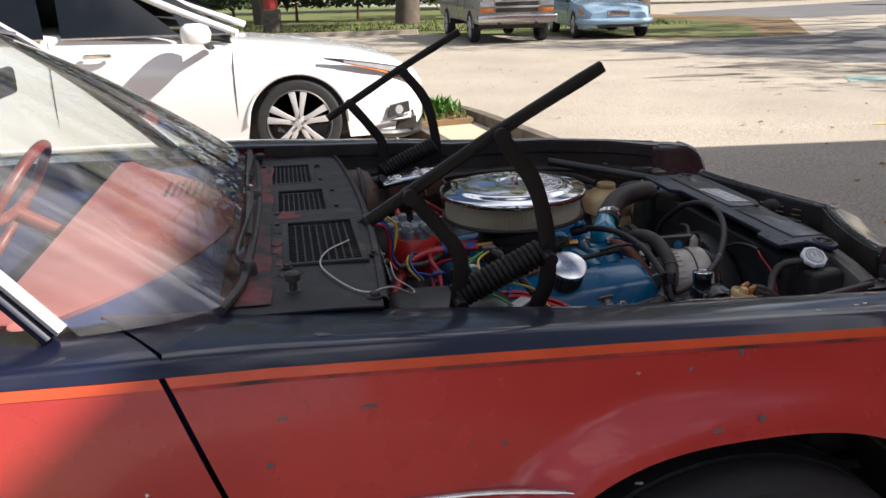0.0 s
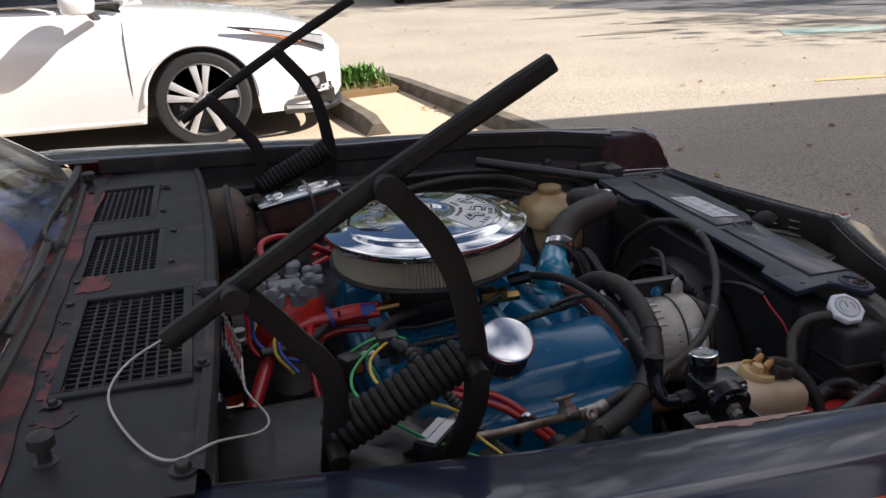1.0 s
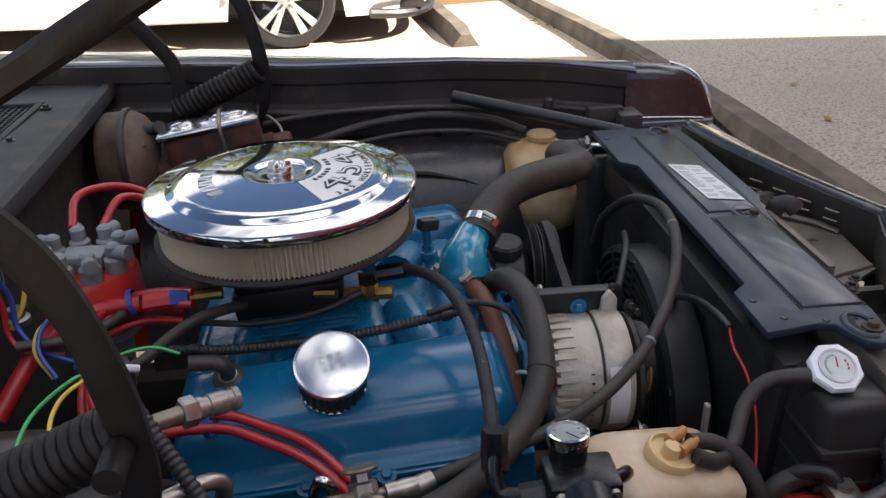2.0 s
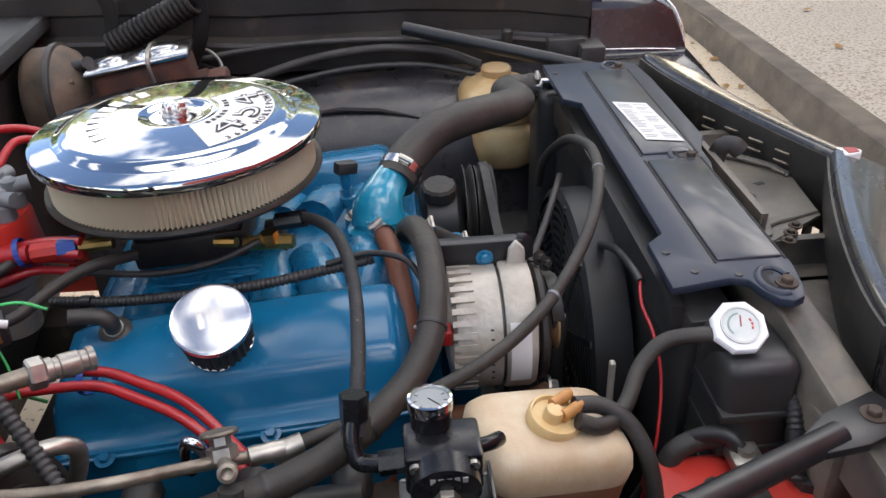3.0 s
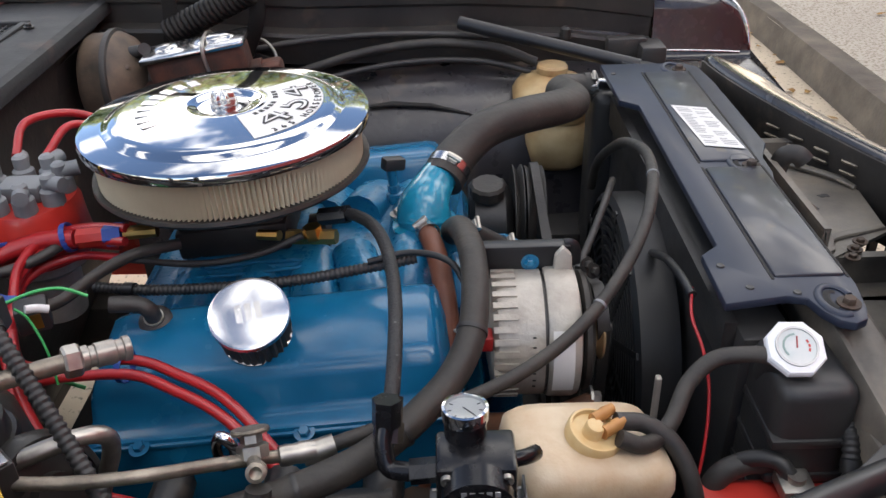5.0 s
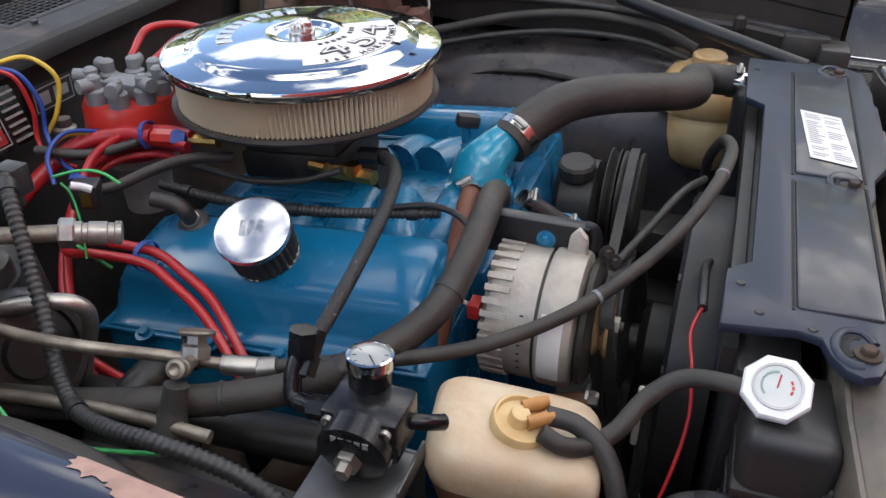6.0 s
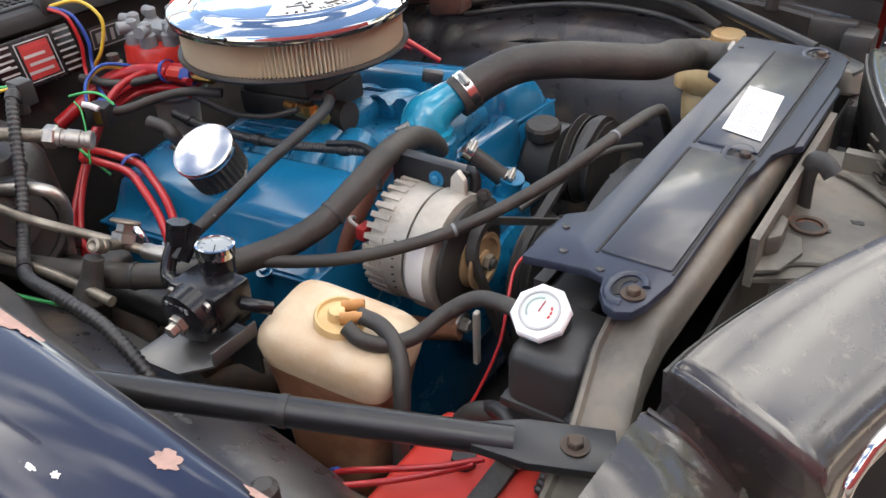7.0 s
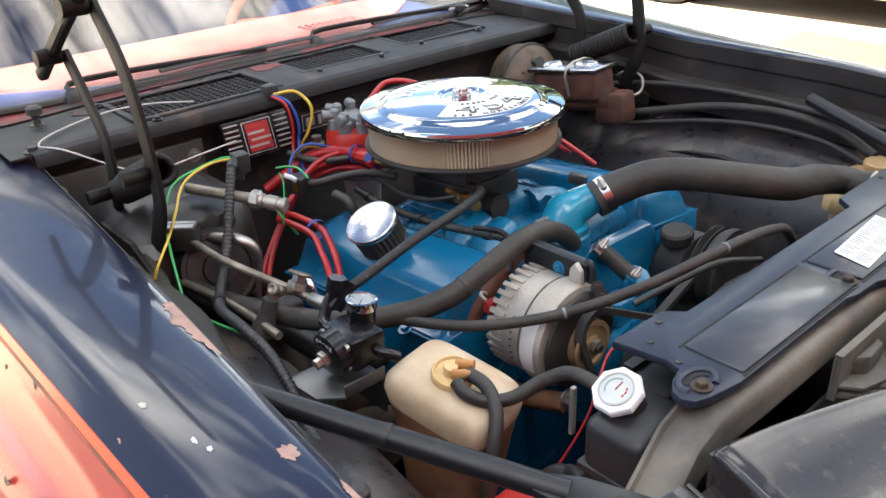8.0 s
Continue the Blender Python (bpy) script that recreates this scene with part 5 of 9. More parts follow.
ws = part("windshield", grid([[glass_pt(MID + 0.657 * math.sin(math.pi / 2 * (i / 24 - 1)), v / 10) for v in range(11)] for i in range(49)]), M["windshield"], car, "raked windshield reflecting sky and branches", 60)
for s in (-1, 1):
    part("windshield_pillar", tube([Vector(glass_pt(MID + s * 0.66, v)) + Vector((-0.01, s * 0.006, 0.004)) for v in (0.0, 0.25, 0.5, 0.75, 1.0)], 0.020, 10, 4, flat=0.6), M["navy"], car, smooth=40)
    part("pillar_trim", tube([Vector(glass_pt(MID + s * 0.668, v)) + Vector((0.006, s * 0.004, 0.016)) for v in (0.0, 0.25, 0.5, 0.75, 1.0)], 0.0150, 10, 4, flat=0.6), M["alloy"], car, "wide bright metal windshield trim", 40)
part("cowl_seal", tube([(glass_base(y) + 0.012, y, 0.956) for y in [MID - 0.60 + 1.20 * i / 12 for i in range(13)]], 0.007, 8, 3), M["rubber"], car, smooth=40)
part("roof", grid([[(x, MID + 0.57 * (j / 8 - 1) , 1.335 + z - 0.035 * (j / 8 - 1) ** 2) for j in range(17)] for x, z in ((-1.60, 0.0), (-1.9, 0.03), (-2.4, 0.03), (-2.8, -0.01))], thick=0.01), M["navy"], car, smooth=40)
part("rear_glass", grid([[(x, MID + w * (j / 6 - 1), z) for j in range(13)] for x, z, w in ((-2.8, 1.32, 0.56), (-3.3, 0.97, 0.62))]), M["windshield"], car)
part("rear_deck", grid([[(x, MID + 0.74 * (j / 8 - 1), z) for j in range(17)] for x, z in ((-3.3, 0.965), (-3.8, 0.95), (-4.2, 0.92), (-4.25, 0.70), (-4.22, 0.35))], thick=0.004), M["navy"], car, smooth=40)
for s in (-1, 1):
    part("rear_pillar", grid(mirror_pts([[(-2.75, 0.56, 1.31), (-2.45, 0.57, 1.33)], [(-3.35, 0.66, 0.96), (-2.75, 0.70, 0.96)]], s), thick=0.03), M["navy"], car, smooth=30)
part("defroster_panel", grid([[(x, MID + 0.60 * (j / 10 - 1), z) for j in range(21)] for x, z in ((-1.075, 0.936), (-1.20, 0.934), (-1.40, 0.928))], thick=0.004), M["blueseat"], car, "dark blue panel between dashboard and glass", 40)
part("dashboard", grid([[(x - (0.30 * (j / 10 - 1) ** 2 if x > -1.2 else 0.12 * (j / 10 - 1) ** 2 if x > -1.3 else 0.0), MID + 0.60 * (j / 10 - 1), z) for j in range(21)] for x, z in ((-1.075, 0.940), (-1.25, 0.952), (-1.40, 0.95), (-1.44, 0.91), (-1.44, 0.66))], thick=0.01), M["dash"], car, "faded red dashboard top with a speaker grille", 40)
for i in range(9):
    for j in range(6):
        part("speaker_hole", lathe([(0, 0.0), (0.005, 0.0)], Matrix.Translation((-1.155 - 0.016 * j, MID + 0.16 + 0.018 * i, 0.9525)), 8), M["ink"], car)
part("cabin_floor", box(-3.2, -1.2, MID - 0.62, MID + 0.62, 0.30, 0.34), M["blueseat"], car)
for y in (MID - 0.33, MID + 0.33):
    part("front_seat", join(box(-2.35, -1.85, y - 0.27, y + 0.27, 0.42, 0.60, 0.05, 3), box(-2.45, -2.28, y - 0.27, y + 0.27, 0.55, 1.10, 0.05, 3), box(-2.46, -2.34, y - 0.12, y + 0.12, 1.10, 1.25, 0.04, 3)), M["blueseat"], car, "blue vinyl front seat", 50)
part("rear_seat", join(box(-2.95, -2.75, MID - 0.58, MID + 0.58, 0.5, 0.95, 0.06, 3)), M["blueseat"], car, smooth=50)
part("steering_wheel", join(lathe([(0.172 + 0.013 * math.cos(a), 0.013 * math.sin(a)) for a in [6.283 * i / 10 for i in range(10)]], axis_m((-1.62, MID + 0.36, 0.90), (-0.85, 0, 0.52)), 40, closed=True),
                            tube([(-1.62, MID + 0.19, 0.90), (-1.615, MID + 0.36, 0.89), (-1.62, MID + 0.53, 0.90)], 0.014, 8, 6), tube([(-1.615, MID + 0.36, 0.89), (-1.45, MID + 0.36, 0.79)], 0.02, 8, 3)), M["wheelrim"], car, "red-brown steering wheel", 50)
part("interior_mirror", box(-1.50, -1.48, MID - 0.09, MID + 0.09, 1.20, 1.255, 0.01), M["plastic"], car, smooth=40)
for s in (-1, 1):
    part("door_trim", grid(mirror_pts([[(x, 0.66, 0.945), (x, 0.655, 0.60), (x, 0.65, 0.34)] for x in (-2.7, -2.0, -1.25)], s), thick=0.01), M["blueseat"], car)

# wipers
def wiper(y, ang):
    w = thing("wiper", "black windshield wiper resting at the glass base", "wiper", (-1.035, y, 0.965), "wipers")
    tip = Vector((glass_base(y + 0.38 * ang) + 0.004, y + 0.38 * ang, 0.972))
    part("wiper_arm", tube([(-1.035, y, 0.965), (-1.05, y + 0.03 * ang, 0.982), tip], 0.006, 8, 4, flat=0.6), M["plastic"], w, smooth=40)
    part("wiper_blade", tube([tip + Vector((-0.004, -0.22 * ang, 0.0)), tip + Vector((-0.006, 0, 0.002)), tip + Vector((-0.010, 0.12 * ang, 0.0))], 0.007, 8, 4, flat=0.5), M["rubber"], w, smooth=40)
    part("wiper_pivot", lathe([(0, 0), (0.016, 0), (0.014, 0.02), (0.008, 0.026), (0, 0.026)], Matrix.Translation((-1.035, y, 0.948)), 16), M["plastic"], w, smooth=40)


wiper(-0.40, 1)
wiper(0.10, 1)

# ---- the engine ----
engine = thing("engine", "blue-painted V8 engine with dull oil stains", "engine", (-0.43, 0, 0.40))


def valve_cover(s):
    sec = [(0.105, 0.772), (0.110, 0.778), (0.128, 0.782), (0.138, 0.800), (0.146, 0.826), (0.153, 0.835), (0.165, 0.8395), (0.200, 0.8335), (0.236, 0.823), (0.247, 0.8165), (0.253, 0.806), (0.262, 0.785), (0.268, 0.775), (0.282, 0.771), (0.284, 0.764)]
    xs = [(-0.607, 0.0), (-0.600, 0.72), (-0.592, 0.93), (-0.575, 1.0), (-0.268, 1.0), (-0.258, 0.94), (-0.249, 0.74), (-0.243, 0.0)]
    rows = []
    for x, k in xs:
        rows.append([(x, s * y, mix(0.772 - 0.012 * max(0, (y - 0.2) / 0.08), z, k) if k > 0 else 0.772 - 0.008 * max(0, (y - 0.2) / 0.08)) for y, z in sec])
    bm = grid(rows)
    bmesh.ops.bevel(bm, geom=[e for e in bm.edges if e.calc_face_angle(0) > 0.7], offset=0.003, segments=2, affect="EDGES")
    vc = part("valve_cover", bm, M["engineblue"], engine, "blue valve cover with a soft sheen", 50)
    part("cover_flange", prism([(-0.610, 0.102), (-0.240, 0.102), (-0.240, 0.286), (-0.610, 0.286)], -0.006, 0.0, Matrix.Translation((0, 0, 0.789)) @ Matrix(((1, 0, 0, 0), (0, s, 0, 0), (0, -0.075, 1, 0), (0, 0, 0, 1))), 0.002), M["engineblue"], vc, smooth=30)
    for x in (-0.55, -0.47, -0.39, -0.31):
        part("cover_bolt", bolt((x, s * 0.286, 0.767), (0, s * 0.3, 1), 0.006, 0.006), M["engineblue"], vc)


for s in (-1, 1):
    valve_cover(s)
    part("cylinder_head", box(-0.605, -0.238, min(s * 0.12, s * 0.284), max(s * 0.12, s * 0.284), 0.62, 0.770, 0.008), M["engineblue"], engine, smooth=40)
    part("exhaust_manifold", join(*[tube([(x, s * 0.275, 0.66), (x + 0.01, s * 0.325, 0.655), (-0.43, s * 0.345, 0.60)], 0.022, 10, 5) for x in (-0.56, -0.47, -0.39, -0.30)], tube([(-0.58, s * 0.34, 0.62), (-0.43, s * 0.35, 0.60), (-0.30, s * 0.34, 0.62)], 0.028, 12, 4)), M["darkrust"], engine, "dark rusty exhaust manifold", 50)
part("block", join(box(-0.62, -0.24, -0.20, 0.20, 0.36, 0.70, 0.02), box(-0.26, -0.22, -0.15, 0.15, 0.42, 0.80, 0.02)), M["engineblue"], engine, smooth=40)
part("oil_pan", box(-0.62, -0.26, -0.13, 0.13, 0.22, 0.36, 0.03), M["engineblue"], engine, smooth=40)

# intake manifold with raised runners
runners = []
mani = [box(-0.615, -0.275, -0.125, 0.125, 0.745, 0.800, 0.012)]
for s in (-1, 1):
    for x, dx in ((-0.545, 0.02), (-0.465, 0.008), (-0.39, -0.01), (-0.325, -0.03)):
        runners.append([(x, s * 0.132, 0.785), (x + dx * 0.5, s * 0.10, 0.805), (x + dx, s * 0.05, 0.812)])
mani.append(box(-0.555, -0.395, -0.085, 0.085, 0.79, 0.836, 0.012))
mani.append(box(-0.600, -0.30, -0.118, 0.118, 0.785, 0.808, 0.010))
im = part("intake_manifold", join(*mani), M["castblue"], engine, "rough cast blue intake manifold", 45)
for run in runners:
    part("runner", tube(run, 0.028, 12, 5), M["castblue"], im, smooth=45)
for s in (-1, 1):
    part("cast_rib", tube([(-0.528, s * 0.079, 0.8352), (-0.418, s * 0.079, 0.8352), (-0.412, s * 0.091, 0.832), (-0.53, s * 0.091, 0.832), (-0.528, s * 0.079, 0.8352)], 0.0022, 6, 3), M["castblue"], im, smooth=40)
    for x in (-0.585, -0.50, -0.43, -0.35, -0.29):
        part("manifold_bolt", bolt((x, s * 0.112, 0.808), r=0.006, h=0.006), M["castblue"], im)
    # end ramp from manifold to head at the front
    part("water_crossover", tube([(-0.285, 0.0, 0.80), (-0.285, s * 0.07, 0.805), (-0.292, s * 0.125, 0.79), (-0.295, s * 0.14, 0.765)], 0.030, 14, 6, radii=(0.034, 0.030, 0.026, 0.024)), M["castblue"], im, smooth=50)

# thermostat housing, water pump
part("thermostat_housing", join(lathe([(0, 0), (0.036, 0), (0.038, 0.006), (0.038, 0.012), (0.030, 0.016), (0.029, 0.028), (0.024, 0.036), (0, 0.040)], Matrix.Translation((-0.270, -0.018, 0.820)), 28),
                                tube([(-0.270, -0.018, 0.832), (-0.268, -0.010, 0.848), (-0.259, 0.010, 0.858), (-0.247, 0.032, 0.866)], 0.0225, 16, 6, radii=(0.033, 0.031, 0.0255, 0.0225))), M["turquoise"], engine, "glossy turquoise-blue thermostat housing", 50)
part("coolant_outlet", lathe([(0, 0), (0.040, 0), (0.040, 0.035), (0.034, 0.042), (0, 0.042)], Matrix.Translation((-0.270, -0.018, 0.785)), 24), M["castblue"], engine, smooth=40)
for dx, dy in ((-0.03, 0.024), (0.032, -0.026)):
    part("housing_bolt", bolt((-0.270 + dx, -0.018 + dy, 0.832), r=0.007, h=0.008), M["zinc"], engine)
sensor = part("temperature_sender", join(lathe([(0, 0), (0.011, 0), (0.011, 0.012), (0.008, 0.014), (0.008, 0.024), (0, 0.024)], Matrix.Translation((-0.308, 0.060, 0.822)), 6),
                                         lathe([(0, 0.024), (0.006, 0.024), (0.006, 0.045), (0, 0.047)], Matrix.Translation((-0.308, 0.060, 0.822)), 12)), M["castblue"], engine, "blue-painted temperature sender", 40)
part("sender_plug", box(-0.014, 0.014, -0.008, 0.008, 0.0, 0.016, 0.003, m=Matrix.Translation((-0.306, 0.060, 0.866)) @ pose(0, 0, 0, 0, 15, 30)), M["plastic"], engine, "black sender plug", 40)
part("water_pump", join(box(-0.225, -0.175, -0.09, 0.09, 0.56, 0.73, 0.02), lathe([(0, 0), (0.055, 0), (0.055, 0.04), (0.02, 0.05), (0.02, 0.08), (0, 0.08)], axis_m((-0.20, 0, 0.65), (1, 0, 0)), 28),
                        tube([(-0.185, 0.02, 0.72), (-0.178, 0.026, 0.752), (-0.172, 0.026, 0.766)], 0.018, 12, 5), box(-0.205, -0.165, -0.03, 0.07, 0.70, 0.742, 0.01)), M["castblue"], engine, "blue water pump", 45)

# pulleys and belts
def pulley(at, r, w, mat="dirtyblack", parent=None):
    return part("pulley", lathe([(0, -w * 0.2), (r * 0.35, -w * 0.2), (r * 0.5, w * 0.1), (r * 0.8, w * 0.1), (r, -w / 2), (r, -w * 0.4), (r * 0.86, 0), (r, w * 0.4), (r, w / 2), (r * 0.9, w / 2), (r * 0.8, w * 0.6), (r * 0.3, w * 0.5), (0, w * 0.5)], axis_m(at, (1, 0, 0)), 36), M[mat], parent or engine, "dark steel belt pulley", 40)


pulley((-0.115, 0.0, 0.65), 0.078, 0.03)
pulley((-0.115, 0.0, 0.46), 0.085, 0.04)


def belt(cs, x, name="drive_belt"):
    """A belt round three pulleys (y, z, r), as an outline swept along x."""
    pts = []
    for (ya, za, ra) in cs:
        for k in range(24):
            a = 2 * math.pi * k / 24
            pts.append(Vector((ya + ra * math.cos(a), za + ra * math.sin(a))))
    hull, pts = [], sorted(pts, key=lambda p: (p.x, p.y))
    for seq in (pts, pts[::-1]):
        side = []
        for p in seq:
            while len(side) > 1 and (side[-1] - side[-2]).cross(p - side[-2]) <= 0:
                side.pop()
            side.append(p)
        hull += side[:-1]
    rows = [[(x - 0.006, p.x, p.y), (x + 0.006, p.x, p.y)] for p in hull + hull[:1]]
    return part(name, grid(rows, thick=0.008), M["rubber"], engine, "black rubber drive belt", 50)


belt([(-0.168, 0.786, 0.032), (0.0, 0.65, 0.074), (0.0, 0.46, 0.08)], -0.092)
belt([(0.185, 0.735, 0.055), (0.0, 0.65, 0.074), (0.0, 0.46, 0.08)], -0.122)

# air cleaner
M["darkzinc"] = material("dull_zinc", (0.045, 0.040, 0.035), 0.55, 0.3, color2=(0.020, 0.018, 0.016), scale=24)
AC = Vector((-0.486, -0.008, 0.0))
air = thing("air_cleaner", "round chrome air cleaner with a pleated paper filter", "air cleaner", (AC.x, AC.y, 0.86))
mz = Matrix.Translation(AC) @ Matrix.Diagonal((0.885, 0.885, 1, 1))
LID = 0.957
part("lid", lathe([(0.1735, LID - 0.010), (0.1775, LID - 0.008), (0.1785, LID - 0.002), (0.177, LID + 0.002), (0.172, LID + 0.0035), (0.150, LID + 0.0052), (0.147, LID + 0.0060), (0.141, LID + 0.0092), (0.135, LID + 0.0114), (0.126, LID + 0.0124),
                   (0.085, LID + 0.0145), (0.050, LID + 0.0165), (0.042, LID + 0.0165), (0.036, LID + 0.0140), (0.030, LID + 0.0132), (0.012, LID + 0.0155), (0, LID + 0.0155)], mz, 96), M["chrome"], air, "polished chrome lid mirroring sky and clouds", 30)
n = 170
bm = bmesh.new()
lo, hi = [], []
for i in range(2 * n):
    a = math.pi * i / n
    r = 0.1462 if i % 2 else 0.1392
    lo.append(bm.verts.new((AC.x + r * math.cos(a), AC.y + r * math.sin(a), 0.905)))
    hi.append(bm.verts.new((AC.x + r * math.cos(a), AC.y + r * math.sin(a), LID - 0.006)))
for i in range(2 * n):
    j = (i + 1) % (2 * n)
    bm.faces.new((lo[i], lo[j], hi[j], hi[i]))
part("filter_element", bm, M["paper"], air, "dusty tan pleated filter element")
part("base_pan", lathe([(0, 0.890), (0.10, 0.890), (0.155, 0.895), (0.170, 0.899), (0.1735, 0.903), (0.1725, 0.907), (0.166, 0.906)], mz, 72), M["dirtyblack"], air, "dark base pan", 40)
mk = Matrix.Translation((AC.x, AC.y, LID + 0.0150))
part("wing_nut", join(lathe([(0, 0), (0.0150, 0), (0.0155, 0.002), (0.0150, 0.0035), (0, 0.004)], mk, 28),
                      lathe([(0, 0.003), (0.0115, 0.003), (0.0120, 0.006), (0.0110, 0.012), (0.008, 0.0145), (0, 0.015)], mk, 48, wave=0.16, lobes=6)), M["worn_chrome"], air, "lobed chrome hold-down knob", 40)
# printed sector: white label with writing
C0 = radians(-8)


def lid_z(r):
    return LID + mix(0.0167, 0.0126, (r - 0.046) / 0.064) + 0.0004


sect = bmesh.new()
rows = []
for i in range(33):
    a = C0 + radians(mix(-54, 54, i / 32))
    rows.append([(AC.x + r * math.cos(a), AC.y + r * math.sin(a), lid_z(r)) for r in (0.048, 0.062, 0.078, 0.094, 0.108)])
part("lid_label", grid(rows), M["white_label"], air, "white printed sector on the lid")


def arc_text(text, r, size, mid, step, mat, parent, name, wide=1.0, grow=0.0, lift=0.0):
    """Writing along an arc, read anticlockwise, tops towards the centre."""
    bms = []
    for i, ch in enumerate(text):
        if ch == " ":
            continue
        a = mid + (i - (len(text) - 1) / 2) * step
        m = Matrix.Translation((AC.x + r * math.cos(a), AC.y + r * math.sin(a), lid_z(r) + 0.0004 + lift)) @ pose(0, 0, 0, 0, 0, math.degrees(a) + 90) @ Matrix.Diagonal((wide, 1, 1, 1))
        bms.append(placed(letters(ch, size, 0.0003, grow), m))
    return part(name, join(*bms), mat, parent)


arc_text("454", 0.0785, 0.052, C0, radians(29), M["ink"], air, "printed_number", 1.3, 0.0011)
arc_text("454", 0.0785, 0.052, C0, radians(29), M["white_label"], air, "number_face", 1.3, -0.0010, 0.0004)
arc_text("365 HORSEPOWER", 0.1025, 0.0115, C0, radians(6.2), M["ink"], air, "printed_writing")
bars = []
for i in range(9):
    if i == 5:
        continue
    a = C0 + radians(-34 + 8.5 * i)
    bars.append(box(-0.0022, 0.0022, -0.0028, 0.0028, 0, 0.0006, m=Matrix.Translation((AC.x + 0.056 * math.cos(a), AC.y + 0.056 * math.sin(a), lid_z(0.056))) @ pose(0, 0, 0, 0, 0, math.degrees(a) + 90)))
part("printed_bars", join(*bars), M["ink"], air)
bars = []
for i in range(9):
    a = C0 + radians(180 - 46 + 11.5 * i)
    part("embossed_mark", box(-0.0055, 0.0055, -0.0085, 0.0085, -0.0004, 0.0004, 0.0003, 1, Matrix.Translation((AC.x + 0.086 * math.cos(a), AC.y + 0.086 * math.sin(a), lid_z(0.086))) @ pose(0, 0, 0, 0, 0, math.degrees(a) + 90)), M["frost_chrome"], air, smooth=30)
# shadow under the air cleaner is put into the carburettor's dark colour
part("carburettor", join(box(-0.55, -0.42, -0.060, 0.055, 0.836, 0.872, 0.006), box(-0.545, -0.425, -0.055, 0.045, 0.832, 0.893, 0.004), lathe([(0, 0), (0.02, 0), (0.02, 0.02), (0, 0.02)], axis_m((-0.40, -0.03, 0.842), (1, 0, 0)), 16)), M["darkzinc"], engine, "zinc carburettor coloured dark for the shadow under the air cleaner", 40)
ff = part("fuel_fitting", join(tube([(-0.415, -0.085, 0.868), (-0.36, -0.096, 0.868)], 0.0085, 6, 2), lathe([(0, 0), (0.010, 0), (0.010, 0.014), (0, 0.014)], axis_m((-0.385, -0.093, 0.868), (0, 0, 1)), 6), tube([(-0.425, -0.08, 0.868), (-0.45, -0.07, 0.866)], 0.006, 8, 2)), M["brass"], engine, "brass fuel fitting", 40)

# breather filter on the near valve cover
nrm = Vector((0.12, -0.48, 0.87)).normalized()
bt = Vector((-0.428, -0.236, 0.876))
M["pleat"] = material("oiled_gauze", (0.060, 0.052, 0.036), 0.6, color2=(0.02, 0.018, 0.014), scale=60)
br = thing("breather_filter", "small chrome-topped crankcase breather on the valve cover", "breather filter", bt - nrm * 0.048)
mb = axis_m(bt - nrm * 0.048, nrm)
part("chrome_top", lathe([(0.030, 0.040), (0.0375, 0.040), (0.0385, 0.043), (0.0375, 0.047), (0.034, 0.0485), (0, 0.0490)], mb, 48), M["frost_chrome"], br, "chrome top", 30)
part("pleats", lathe([(0, 0.002), (0.0335, 0.002), (0.0345, 0.040), (0, 0.040)], mb, 112, wave=0.045, lobes=28), M["pleat"], br, "dark pleated side")
part("base_ring", lathe([(0.0, -0.002), (0.0345, -0.002), (0.0352, 0.000), (0.0345, 0.002), (0.030, 0.003)], mb, 40), M["worn_chrome"], br, smooth=40)
bars = [box(-0.012 + 0.009 * i, -0.006 + 0.009 * i, -0.009, 0.009, 0.0488, 0.0494) for i in range(3)]
part("maker_mark", placed(join(*bars), mb), M["worn_chrome"], br)

# grommet valve at the back of the cover
pv = thing("crankcase_valve", "black elbow valve in a rubber grommet on the valve cover", "valve", (-0.552, -0.180, 0.834))
mp = axis_m((-0.545, -0.176, 0.836), nrm) @ Matrix.Scale(0.78, 4)
part("grommet", lathe([(0, 0), (0.022, 0), (0.022, 0.004), (0.015, 0.009), (0, 0.009)], mp, 24), M["rubber"], pv, smooth=40)
part("ring", lathe([(0, 0.009), (0.013, 0.009), (0.013, 0.014), (0, 0.014)], mp, 20), M["zinc"], pv, smooth=40)
part("elbow", tube([mp @ Vector((0, 0, 0.012)), mp @ Vector((0, 0, 0.032)), mp @ Vector((-0.012, 0.008, 0.040)), mp @ Vector((-0.045, 0.014, 0.046))], 0.0085, 12, 5), M["rubber"], pv, smooth=50)

# ---- distributor ----
DI = Vector((-0.712, -0.045, 0.0))
dist = thing("distributor", "red-capped distributor with grey plug boots", "distributor", (DI.x, DI.y, 0.80))
md = Matrix.Translation(DI)
part("body", lathe([(0, 0.74), (0.03, 0.74), (0.034, 0.80), (0.050, 0.812), (0.050, 0.826), (0, 0.826)], md, 28), M["aluminium"], dist, smooth=40)
part("cap", lathe([(0, 0.826), (0.058, 0.826), (0.060, 0.834), (0.057, 0.862), (0.056, 0.884), (0.052, 0.892), (0, 0.894)], md, 36), M["dist_red"], dist, "red plastic cap", 40)
